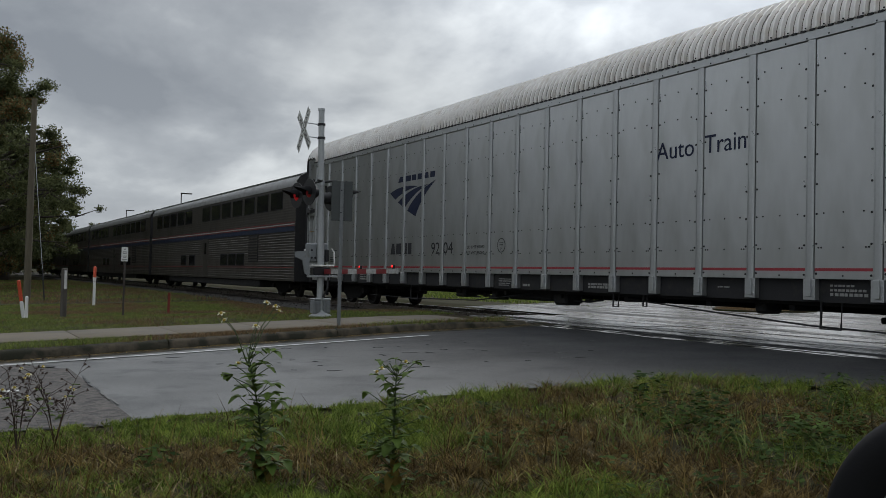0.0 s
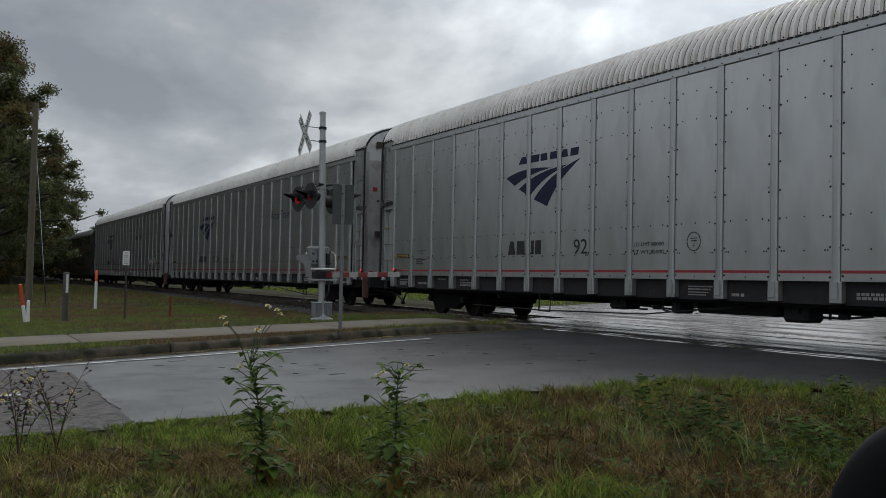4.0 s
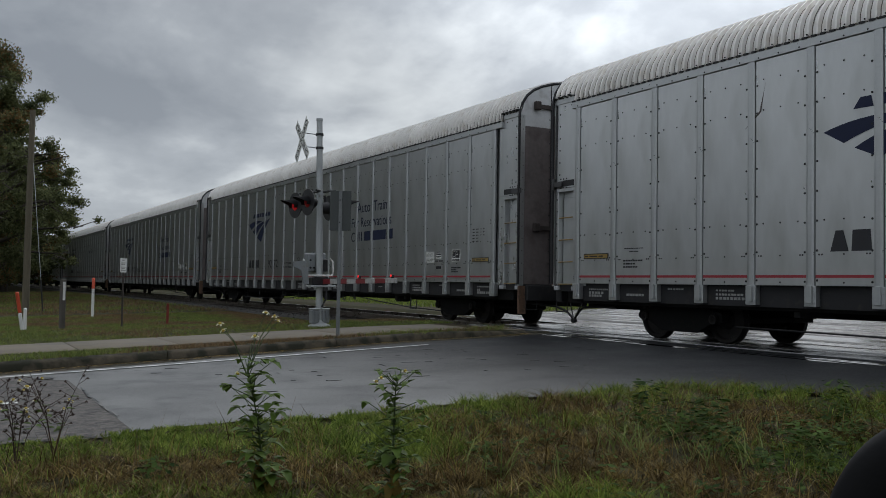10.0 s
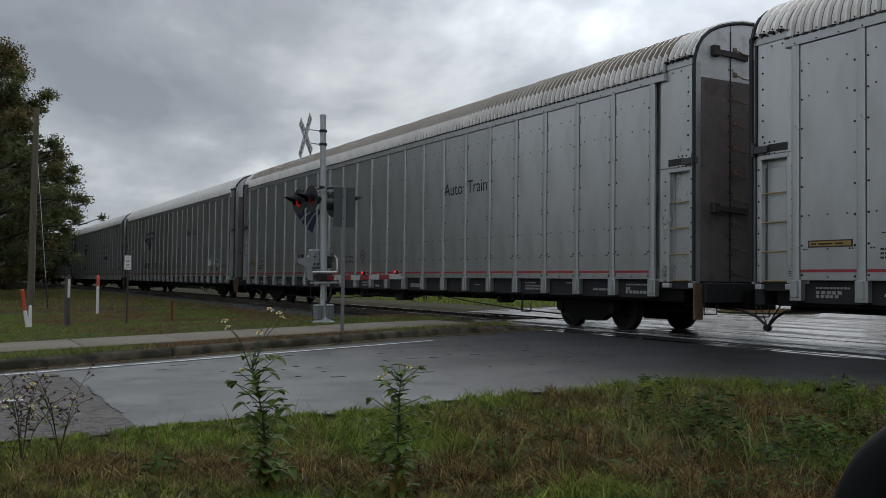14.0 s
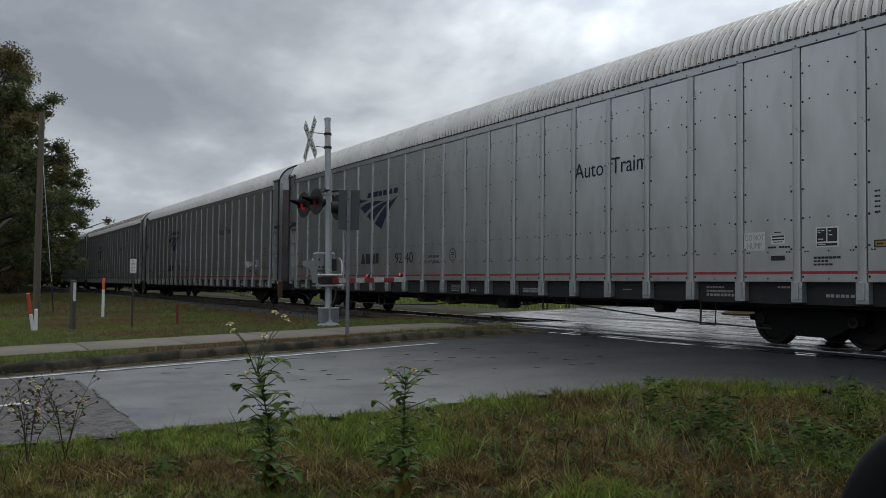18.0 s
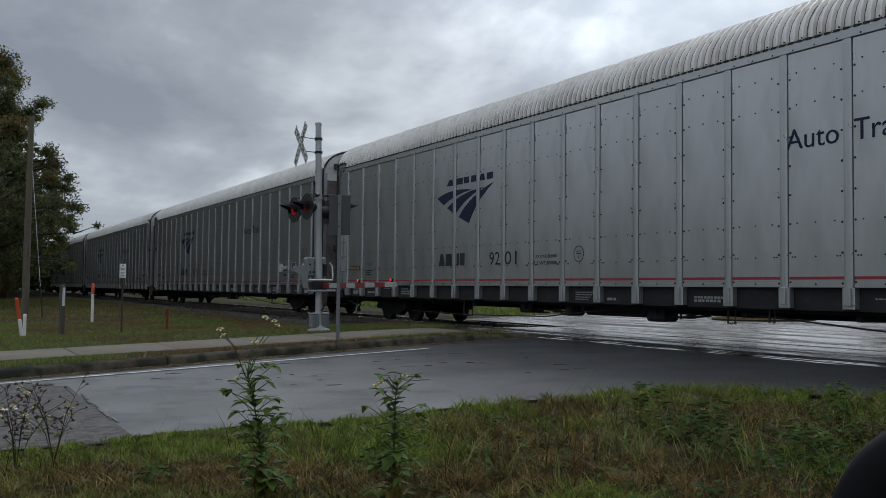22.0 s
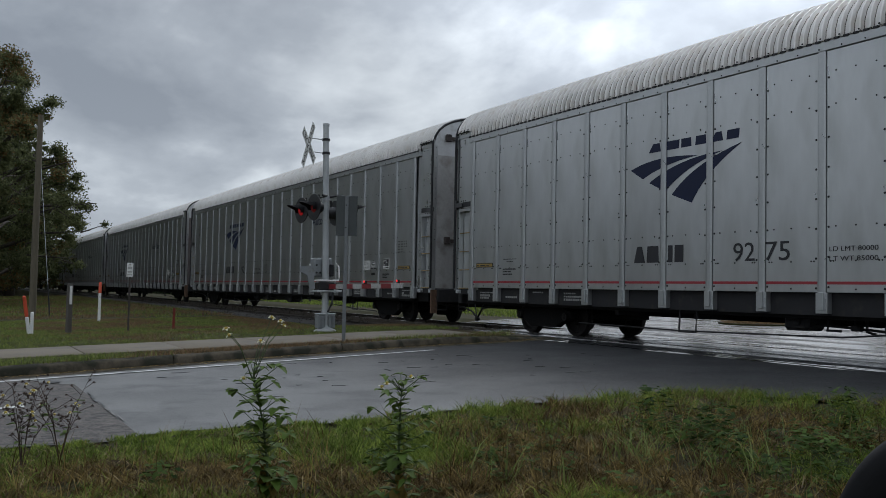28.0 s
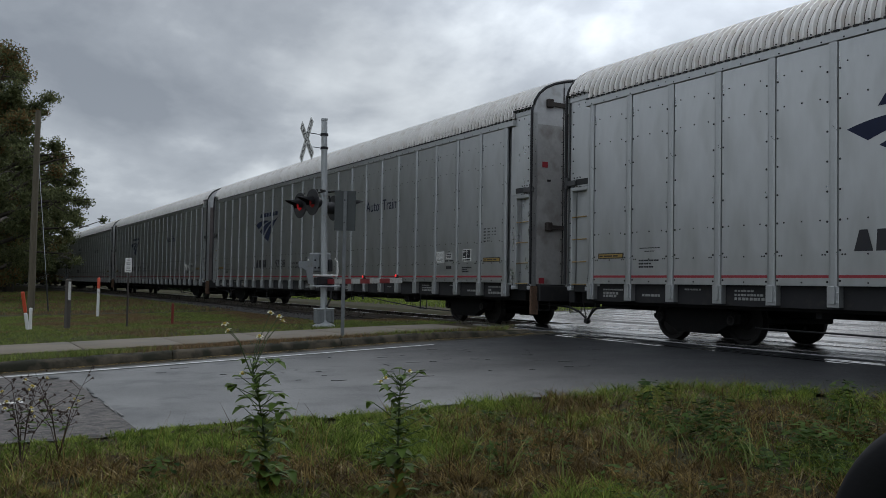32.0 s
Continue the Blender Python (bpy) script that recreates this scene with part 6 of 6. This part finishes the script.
def make_grass():
    rng = np.random.default_rng(11)
    edge = np.vectorize(near_edge)

    def near(x, y):
        return (x > edge(y) - 0.02 + 0.26 * patch(x, y, 3, 2)) & (x < -1.2 + 0 * y) & (x < -0.45 * y + 0.4)
    c = scatter(rng, 44000, -7.6, -1.0, -0.6, 10.5, near)
    bare = 0.30 * smooth_np(2.8, 4.4, c[:, 1])
    c = c[(patch(c[:, 0], c[:, 1], 5.0, 21) + 0.6 * patch(c[:, 0], c[:, 1], 13.0, 23) + rng.normal(0, 0.12, len(c))) > -0.10 + bare]
    size = rng.uniform(0.45, 1.35, len(c))
    p = np.repeat(c, 14, axis=0)
    size = np.repeat(size, 14)
    p[:, :2] += rng.normal(0, 0.020, (len(p), 2))
    k = patch(p[:, 0], p[:, 1], 0.9, 5)
    dist = p[:, 0] - edge(p[:, 1])
    dry = (k * 1.3 + 0.45 * smooth_np(0.4, 2.0, dist) - 0.38 + 0.22 * smooth_np(2.6, 4.4, p[:, 1]) - 0.04 + 0.16 * smooth_np(1.2, 2.2, dist) * (1 - smooth_np(2.6, 3.6, p[:, 1])) + 0.45 * np.exp(-((p[:, 0] + 4.25) ** 2 + (p[:, 1] - 3.45) ** 2) / 0.4) + rng.normal(0, 0.26, len(p))) > 0
    hh = (0.50 + 0.45 * smooth_np(0.0, 1.3, dist) + 0.40 * smooth_np(3.4, 4.6, p[:, 1]) * (1 - smooth_np(0.5, 1.3, dist))) * size * (0.72 + 0.28 * smooth_np(2.0, 3.4, p[:, 1]))
    grass("verge_grass", GRASS, "damp green roadside grass", p[~dry], 0.04, 0.13, 0.0038, 1.2, 1, hh[~dry])
    grass("dry_grass", GRASS_DRY, "brown dry grass and dead stalks", p[dry], 0.03, 0.12, 0.0036, 1.8, 2, hh[dry])

    def far_side(x, y):
        kx = np.vectorize(kerb_x)(y)
        a, b = -15.95 - 0.2 * y, -14.2 - 0.19 * y
        return (x < kx - 0.06 + 0.16 * patch(x, y, 2.5, 31)) & ~((x > a + 0.03) & (x < b - 0.03)) & (y < 10.3)
    p = scatter(rng, 300000, -36, -13, -1.5, 10.6, far_side)
    p[:, 2] += 0.11 * smooth_np(-27, -20, p[:, 0])
    p = p[(patch(p[:, 0], p[:, 1], 3.0, 21) + rng.normal(0, 0.2, len(p))) > -0.25]
    beyond = -15.95 - 0.2 * p[:, 1] - p[:, 0]
    k = 1.1 * patch(p[:, 0], p[:, 1], 0.45, 9) + 0.5 * np.exp(-(np.maximum(beyond, 0) / 1.3) ** 2) * (beyond > 0) + 0.4 * (1 - smooth_np(1.5, 3.5, p[:, 1])) * (beyond > 0) + rng.normal(0, 0.2, len(p))
    green = k > 0.10
    by_kerb = 1 + 1.0 * np.exp(-((np.vectorize(kerb_x)(p[:, 1]) - 0.25 - p[:, 0]) / 0.3) ** 2)
    grass("far_verge_grass", GRASS_FAR, "short green grass by the footpath", p[green], 0.025, 0.075, 0.0045, 1.0, 3, by_kerb[green])
    grass("far_verge_dry", GRASS_VERGE, "short brownish dead grass by the footpath", p[~green], 0.02, 0.065, 0.0045, 1.2, 4, by_kerb[~green])
    p = scatter(rng, 60000, -90, -37, -6, 10.6, lambda x, y: x < 0)
    green = patch(p[:, 0], p[:, 1], 0.3, 9) + rng.normal(0, 0.2, len(p)) > 0.0
    grass("field_grass", GRASS_FAR, "green grass beyond the posts", p[green], 0.05, 0.14, 0.012, 0.8, 5)
    grass("field_dry_grass", GRASS_VERGE, "yellowish grass beyond the posts", p[~green], 0.05, 0.14, 0.012, 0.8, 6)
    p = scatter(rng, 45000, -70, -8, 17, 40, lambda x, y: (x < -25.5 - 0.75 * (y - 15) - 0.2) & (y > 19))
    grass("grass_beyond", GRASS, "green grass beyond the railway", p, 0.08, 0.2, 0.012, 0.8, 7)
    p = scatter(rng, 26000, -28, -21, 24, 31, lambda x, y: ((x + 24.3 + 0.25 * (y - 27.2)) / 1.6) ** 2 + ((y - 27.2) / 2.7) ** 2 < 1)
    p[:, 2] += 0.02
    grass("island_grass", GRASS_VERGE, "grass on the traffic island beyond the railway", p, 0.05, 0.16, 0.008, 0.8, 10)
    # scrub added beyond the track, near black, to darken the gap under the train
    n = 30000
    c = np.stack([-78 - 90 * rng.random(n), 22 + rng.normal(0, 1.0, n), np.zeros(n)], 1)
    c[:, 2] = -0.1 + (1.3 + 0.6 * patch(c[:, 0], c[:, 1], 0.25, 3)) * rng.random(n) ** 0.8
    me = blades_mesh("scrub", leaf_cloud(rng, c[:4000], np.full(4000, 0.35), n, 0.10))
    me.materials.append(LEAF_SCRUB)
    tagged(new("scrub", me), "added near-black scrub that darkens the gap under the train", "scrub", kind="stuff")
    # leaf litter in the gutter
    n = 3200
    y = rng.uniform(-1, 10.5, n)
    x = np.vectorize(kerb_x)(y) + 0.06 + np.abs(rng.normal(0, 0.10, n))
    z = np.array([ground_z(-15, b) for b in y]) + 0.022
    c = np.stack([x, y, z], 1)
    a = rng.uniform(0, 6.28, n)
    u = np.stack([np.cos(a), np.sin(a), rng.uniform(-0.3, 0.3, n)], 1) * rng.uniform(0.008, 0.028, n)[:, None]
    w = np.stack([-np.sin(a), np.cos(a), rng.uniform(-0.3, 0.3, n)], 1) * rng.uniform(0.004, 0.012, n)[:, None]
    me = blades_mesh("leaf_litter", np.stack([c - u, c + w, c + u, c - w], 1).reshape(-1, 3))
    me.materials.append(GRASS_DRY)
    tagged(new("leaf_litter", me), "brown leaf litter lying in the gutter", "leaf litter", kind="stuff")


def smooth_np(a, b, x):
    t = np.clip((x - a) / (b - a), 0, 1)
    return t * t * (3 - 2 * t)


make_grass()


def leaf_shape(l, w, droop, serr=0.0):
    """A folded, drooping leaf along +x from its stalk."""
    rows = []
    n = 6
    for i in range(n + 1):
        t = i / n
        half = w * math.sin(math.pi * min(1, t * 0.94 + 0.06)) ** 0.8 * (1 - 0.35 * t) * (1 + (serr if i % 2 else -serr))
        x, z = l * t, -droop * l * t * t
        rows.append([(x, -half, z + half * 0.35), (x, 0, z), (x, half, z + half * 0.35)])
    return Geo().strip(rows)


LEAVES = []
for _l, _w, _d in ((0.085, 0.036, 0.20), (0.105, 0.042, 0.40), (0.065, 0.028, 0.10), (0.095, 0.038, 0.55)):
    _m = leaf_shape(_l, _w, _d, 0.08).mesh("leaf", 60)
    _m.materials.append(LEAF)
    LEAVES.append(_m)


LEAF_OLD = leaf_mat("yellowing_leaf", (0.08, 0.036, 0.012), (0.25, 0.20, 0.05), 0.6, 0.25)
OLD_LEAVES = []
for _l, _w, _d in ((0.12, 0.048, 0.8), (0.10, 0.040, 1.1)):
    _m = leaf_shape(_l, _w, _d, 0.1).mesh("old_leaf", 60)
    _m.materials.append(LEAF_OLD)
    OLD_LEAVES.append(_m)


def flower(parent, x, y, z, r=0.019):
    p = new("flower")
    p.parent = parent
    p.matrix_basis = Matrix.Translation((x, y, z)) @ Euler((random.uniform(-0.6, 0.6), random.uniform(-0.6, 0.6), 0)).to_matrix().to_4x4()
    part("centre", Geo().spin([(-0.006, 0), (-0.006, 0.008), (0.006, 0.009), (0.012, 0)], (0, 0, 0), (0, 0, 1), 10), POLLEN, p, "yellow centre", smooth=50)
    for k in range(5):
        a = k * 1.257 + random.uniform(-0.2, 0.2)
        g = Geo().strip([[(0.007, -0.004, 0), (0.007, 0.004, 0)], [(r * 0.7, -r * 0.36, 0.002), (r * 0.7, r * 0.36, 0.002)], [(r * 1.15, -r * 0.2, -0.003), (r * 1.15, r * 0.2, -0.003)]])
        part("petal", g, PETAL, p, "white petal", at=Matrix.Rotation(a, 4, "Z"))


def make_weed(x, y, height, lean, seed, label, blooms, spread=1.0):
    rr = random.Random(seed)
    z = ground_z(x, y)
    w = thing("flowering_weed", pose(x, y, z), label, "weed", "tall roadside weeds")
    stem = [(lean[0] * t * t, lean[1] * t * t, height * t) for t in (i / 8 for i in range(9))]
    stem = [(a + 0.008 * math.sin(3 * c + seed), b + 0.008 * math.cos(4 * c), c) for a, b, c in stem]
    part("stem", Geo().tube(stem, [0.009 - 0.0008 * i for i in range(9)], 6), STEM, w, smooth=60)

    def at_height(t):
        k = min(7, int(t * 8))
        return Vector(stem[k]).lerp(Vector(stem[k + 1]), t * 8 - k)

    def leaf(p, yaw, tilt, size, kind):
        m = Matrix.Translation(p) @ Matrix.Rotation(yaw, 4, "Z") @ Matrix.Rotation(-tilt, 4, "Y") @ Matrix.Diagonal((size, size, size, 1))
        part("leaf", LEAVES[kind], LEAF, w, at=m)
    n = int(height / 0.027)
    yaw = rr.uniform(0, 6)
    for i in range(n):
        t = 0.06 + 0.93 * i / n
        yaw += 1.57 + rr.uniform(-0.3, 0.3)
        size = spread * (1.12 - 0.5 * t) * rr.uniform(0.75, 1.15)
        for s in (0, math.pi):
            p = at_height(t)
            leaf(p, yaw + s, rr.uniform(0.0, 0.8), size, rr.randrange(4))
            if rr.random() < 0.75:
                # a side twig with a smaller leaf at its end
                d = Vector((math.cos(yaw + s + 0.5), math.sin(yaw + s + 0.5), rr.uniform(0.4, 0.9))) * rr.uniform(0.06, 0.13) * spread
                part("twig", Geo().tube([p, p + d], [0.003, 0.002], 4), STEM, w)
                for q in (0.0, 1.3, -1.2):
                    leaf(p + d, yaw + s + 0.5 + q, rr.uniform(-0.2, 0.5), size * 0.75, rr.randrange(4))
    for i in range(9):
        m = Matrix.Translation(at_height(rr.uniform(0.05, 0.32))) @ Matrix.Rotation(rr.uniform(0, 6.28), 4, "Z") @ Matrix.Rotation(rr.uniform(0.2, 0.7), 4, "Y") @ Matrix.Diagonal((0.8, 0.8, 0.8, 1))
        part("old_leaf", OLD_LEAVES[i % 2], LEAF_OLD, w, "yellowing lower leaf", at=m)
    top = Vector(stem[-1])
    for dx, dy, dz in blooms:
        e = top + Vector((dx, dy, dz))
        part("stalk", Geo().tube([top - Vector((0, 0, 0.06)), top.lerp(e, 0.5) + Vector((0, 0, 0.02)), e], [0.003, 0.0025, 0.002], 5), STEM, w, smooth=60)
        flower(w, *e)
    return w


STEM = mat("weed_stem", (0.06, 0.09, 0.035), 0.7, 0, 0.3, 20, 60, 0.1)
make_weed(-4.95, 1.62, 0.75, (0.02, -0.10), 4, "tall green roadside weed with small white flowers", [(0.02, -0.16, 0.22), (0.03, -0.145, 0.185), (0.0, 0.10, 0.28), (0.03, 0.14, 0.26), (0.02, 0.165, 0.235), (0.0, 0.04, 0.15), (0.0, -0.05, -0.05)], 1.22)
make_weed(-4.43, 2.16, 0.70, (0.02, 0.02), 9, "tall green roadside weed with yellowish buds", [(0.0, -0.12, -0.03), (0.02, -0.10, -0.01), (0.0, 0.05, 0.02)], 1.15)


def make_seed_weed(x, y, seed):
    rr = random.Random(seed)
    w = thing("dry_seed_weed", pose(x, y, ground_z(x, y)), "dry brown weed with dark seed heads and few white flowers", "weed", "dry weeds")
    for i in range(7):
        lean = Vector((rr.uniform(-0.1, 0.1), rr.uniform(-0.20, 0.20), 0))
        h = rr.uniform(0.30, 0.66)
        tip = lean + Vector((0, 0, h))
        part("stem", Geo().tube([(0, 0, 0), lean * 0.35 + Vector((0, 0, h * 0.55)), tip], [0.0035, 0.0028, 0.0015], 5), SEED, w)
        for k in range(8):
            base = (lean * 0.35 + Vector((0, 0, h * 0.55))).lerp(tip, k / 7)
            d = Vector((rr.uniform(-0.06, 0.06), rr.uniform(-0.09, 0.09), rr.uniform(0.0, 0.08)))
            part("twig", Geo().tube([base, base + d], [0.002, 0.0015], 4), SEED, w)
            head = Geo()
            for _ in range(9):
                v = Vector((rr.gauss(0, 1), rr.gauss(0, 1), rr.gauss(0, 1))).normalized() * rr.uniform(0.009, 0.016)
                head.tube([base + d, base + d + v], [0.004, 0.0012], 4)
            tagged(part("seed_head", head, SEED, w, "dark bristly seed head"), kind="stuff")
            if rr.random() < 0.12:
                flower(w, *(base + d + Vector((0, 0.01, 0.02))), 0.016)
            if k < 3 and rr.random() < 0.6:
                part("leaf", LEAVES[2], LEAF, w, at=Matrix.Translation(base) @ Matrix.Rotation(rr.uniform(0, 6), 4, "Z"))
    return w


make_seed_weed(-6.55, 0.50, 21)
make_seed_weed(-6.3, 0.22, 22)
make_seed_weed(-6.75, 0.75, 23)


def ground_weeds():
    """Low broad-leaved plants and long arching blades among the grass."""
    rng = np.random.default_rng(31)
    out = []
    spots = np.stack([rng.uniform(-6.9, -3.2, 900), rng.uniform(0.2, 8.2, 900)], 1)
    keep = (spots[:, 0] < -0.45 * spots[:, 1] + 0.2) & (spots[:, 0] > -6.1) & (rng.random(900) < 0.10 + 0.55 * smooth_np(2.4, 3.8, spots[:, 1]))
    k = patch(spots[:, 0], spots[:, 1], 1.3, 17)
    for x, y in spots[keep & (k > -0.15)]:
        h = rng.uniform(0.06, 0.24)
        z = ground_z(x, y)
        for i in range(rng.integers(6, 14)):
            a, t = rng.uniform(0, 6.28), rng.uniform(0.3, 1.0)
            l, w = rng.uniform(0.03, 0.075), rng.uniform(0.010, 0.020)
            c = np.array([x + rng.normal(0, 0.03), y + rng.normal(0, 0.03), z + h * t])
            d = np.array([math.cos(a), math.sin(a), rng.uniform(-0.3, 0.4)]) * l
            n = np.array([-math.sin(a), math.cos(a), rng.uniform(-0.3, 0.3)]) * w
            out += [c, c + d * 0.5 + n, c + d, c + d * 0.5 - n]
    for x, y, h, r, n in ((-5.36, 4.76, 0.42, 0.13, 150), (-5.0, 4.75, 0.25, 0.14, 100), (-4.87, 4.89, 0.34, 0.15, 150), (-4.4, 4.55, 0.24, 0.16, 130), (-4.69, 6.02, 0.42, 0.11, 110), (-3.9, 4.85, 0.26, 0.18, 170),
                          (-3.95, 4.46, 0.16, 0.10, 60), (-4.24, 5.11, 0.24, 0.14, 110), (-5.5, 5.5, 0.16, 0.14, 60), (-5.2, 6.5, 0.18, 0.12, 50),
                          (-5.3, 2.5, 0.16, 0.14, 60), (-5.9, 2.9, 0.14, 0.13, 50), (-5.2, 3.2, 0.16, 0.12, 50), (-5.7, 1.2, 0.14, 0.12, 50), (-6.3, 3.9, 0.14, 0.12, 50)):
        z = ground_z(x, y)
        for i in range(n):
            a, t = rng.uniform(0, 6.28), rng.uniform(0.15, 1.0)
            q = r * rng.uniform(0.0, 1.0) ** 0.7 * (1.15 - 0.5 * t)
            l, w = rng.uniform(0.04, 0.085), rng.uniform(0.012, 0.024)
            c = np.array([x + q * math.cos(a), y + q * math.sin(a), z + h * t])
            b = a + rng.normal(0, 0.7)
            d = np.array([math.cos(b), math.sin(b), rng.uniform(-0.5, 0.3)]) * l
            nn = np.array([-math.sin(b), math.cos(b), rng.uniform(-0.4, 0.4)]) * w
            out += [c, c + d * 0.5 + nn, c + d, c + d * 0.5 - nn]
    me = blades_mesh("low_weeds", np.array(out))
    me.materials.append(LEAF_LOW)
    tagged(new("low_weeds", me), "low broad-leaved green weeds among the grass", "weeds", kind="stuff")


ground_weeds()


def long_blades():
    rng = np.random.default_rng(77)
    p = []
    for cx, cy, n, r in ((-4.85, 4.15, 60, 0.12), (-4.2, 4.3, 35, 0.14), (-3.9, 4.6, 20, 0.18), (-4.7, 3.0, 25, 0.2), (-5.2, 5.2, 40, 0.3)):
        for _ in range(n):
            x, y = cx + rng.normal(0, r), cy + rng.normal(0, r)
            p.append((x, y, ground_z(x, y)))
    grass("long_grass", GRASS_LONG, "long pale green arching grass blades", np.array(p), 0.16, 0.34, 0.005, 1.2, 8)
    q = scatter(rng, 2600, -7.2, -1.5, -0.4, 8.5, lambda x, y: (x < -0.45 * y + 0.3) & (x > np.vectorize(near_edge)(y) + 1.0) & (patch(x, y, 0.9, 5) > -0.25))
    t = scatter(rng, 24000, -7.2, -1.5, -0.4, 9.0, lambda x, y: (x < -0.45 * y + 0.3) & (x > np.vectorize(near_edge)(y) + 0.3) & (patch(x, y, 0.9, 5) > -0.3))
    t[:, 2] += 0.02
    grass("dead_thatch", GRASS_STRAW, "pale and brown dead grass lying in a tangle", t, 0.025, 0.07, 0.0035, 3.2, 12)
    w = scatter(rng, 46000, -3.2, 9.0, -9.0, 9.0, lambda x, y: (x > -0.45 * y + 0.25) | (y < -0.5))
    w = np.concatenate([w, scatter(rng, 26000, -7.4, -2.0, -9.0, -0.4, lambda x, y: x > -7.3)])
    grass("verge_grass_behind", GRASS, "damp green grass on the rest of the verge", w, 0.04, 0.14, 0.007, 0.9, 13)
    grass("dead_stalks", GRASS_DRY, "thin dead brown stalks", q, 0.15, 0.36, 0.0028, 0.5, 9)


GRASS_STRAW = leaf_mat("grass_straw", (0.040, 0.024, 0.012), (0.480, 0.390, 0.210), few=2.2)
GRASS_LONG = leaf_mat("grass_long", (0.110, 0.150, 0.040), (0.260, 0.300, 0.110))
long_blades()


# ---- marks on the road ----
def tar_marks():
    rng = random.Random(3)
    for i in range(44):
        y = rng.uniform(2.4, 9.4)
        x = -9.2 - rng.random() * 3.6 - 0.12 * y * rng.random()
        l, w = rng.uniform(0.07, 0.28) if i % 3 else rng.uniform(0.04, 0.10), rng.uniform(0.014, 0.036)
        pts = []
        for k in range(12):
            a = 2 * math.pi * k / 12
            pts.append((w * math.cos(a) * rng.uniform(0.7, 1.2), l / 2 * math.sin(a) * rng.uniform(0.8, 1.1)))
        tagged(solid("tar_mark", Geo().prism(pts, 0, 0.004, "xy"), TAR, "short dark tar mark on the road", "road mark", "tar marks", m=pose(x, y, ground_z(-15, y) + 0.0075, 0, 0, rng.uniform(-14, 10))))
    # broken edge of the older surface, and a drain spot by the edge line
    for i in range(7):
        x = -10.6 + 0.34 * i
        tagged(solid("patch_strip", Geo().prism([(-0.15, -0.006 * rng.uniform(0.3, 1.6)), (0.04, -0.016 * rng.uniform(0.3, 1.6)), (0.16, -0.008), (0.15, 0.012 * rng.uniform(0.5, 1.4)), (-0.02, 0.010 * rng.uniform(0.3, 2)), (-0.16, 0.007)], 0, 0.004, "xy"),
                     LINE_OLD if i > 3 else TAR, "broken joint in the asphalt", "road mark", "joint pieces", m=pose(x, 1.425 + rng.uniform(-0.02, 0.02), ground_z(-15, 1.4) + 0.019, 0, 0, rng.uniform(-6, 6))))
    tagged(solid("drain_spot", Geo().prism([(0.13 * math.cos(a), 0.10 * math.sin(a)) for a in np.linspace(0, 6.0, 14)], 0, 0.004, "xy"), TAR, "dark wet hollow beside the edge line", "road mark",
                 m=pose(-11.95, 1.2, ground_z(-15, 1.2) + 0.0195)))


TAR = mat("tar_black", (0.018, 0.018, 0.019), 0.4, 0, 0.3, 10, 60, 0.1)
LINE_OLD = mat("pale_filler", (0.165, 0.16, 0.155), 0.7, 0, 0.25, 8, 60, 0.1)
tar_marks()


# ---- the vehicle wheel close by ----
def make_wheel():
    w = thing("pickup_wheel", pose(-1.640, 2.700, 0.195, 0, 0, 0), "black rubber tyre on a grey rim standing on the verge", "wheel")
    ax = Vector((-1.66, 2.65, 0)).normalized() * -1
    part("tyre", Geo().spin([(-0.09, 0.25), (-0.11, 0.28), (-0.12, 0.34), (-0.10, 0.38), (-0.06, 0.395), (0.06, 0.395), (0.10, 0.38), (0.12, 0.34), (0.11, 0.28), (0.09, 0.25)],
                            (0, 0, 0), ax, 64), RUBBER, w, smooth=50)
    part("rim", Geo().spin([(0.03, 0), (0.04, 0.06), (0.02, 0.14), (0.05, 0.22), (0.09, 0.25), (-0.09, 0.25)], (0, 0, 0), ax, 40), GALV, w, "grey steel rim", smooth=40)


make_wheel()


# ---- what moves ----
START = -31.33                      # where the first autorack's front stands at the start
WAY = [(0, 0.0), (1, 12.71), (2, 25.69), (3, 38.37), (4, 51.36), (5, 64.26), (6, 77.2), (7, 90.23), (8, 103.02), (9, 116.08), (10, 128.88), (11, 142.0), (12, 154.83),
       (13, 167.96), (14, 181.04), (15, 193.98), (16, 206.96), (17, 219.97), (18, 233.12), (19, 246.02), (20, 258.77), (21, 271.75), (22, 284.96), (23, 297.93),
       (24, 311.22), (25, 324.55), (26, 337.62), (27, 350.72), (28, 363.84), (29, 377.12), (30, 390.17), (31, 403.52), (32, 416.57)]


def moved(t):
    return float(np.interp(t, [a for a, _ in WAY], [b for _, b in WAY]))


def motions():
    for k, car in enumerate(AUTORACKS):
        x0 = START + k * PITCH
        walk(car, [(t, pose(x0 - d, TRACK_Y, 0)) for t, d in WAY])
        # wheels roll while the car is near
        seen = [f / FPS for f in range(int(32 * FPS) + 1) if -34 < x0 - moved(f / FPS) < -2]
        for truck in (o for o in car.children if o.name.startswith("truck")):
            for w in (o for o in truck.children if o.name.startswith("wheelset")):
                x, y, z = w.matrix_basis.translation
                if not seen:
                    continue
                rows = [(t, pose(x, y, z, 0, -math.degrees((moved(t) - moved(seen[0])) / 0.42), 0)) for t in seen]
                rows = ([(0.0, rows[0][1])] if seen[0] > 0 else []) + rows + ([(32.0, rows[-1][1])] if seen[-1] < 32 else [])
                walk(w, rows)
    for k, car in enumerate(COACHES):
        x0 = START - 1.0 - COACH - k * (COACH + 0.75)
        walk(car, [(t, pose(x0 - d, TRACK_Y, 0)) for t, d in WAY])


motions()
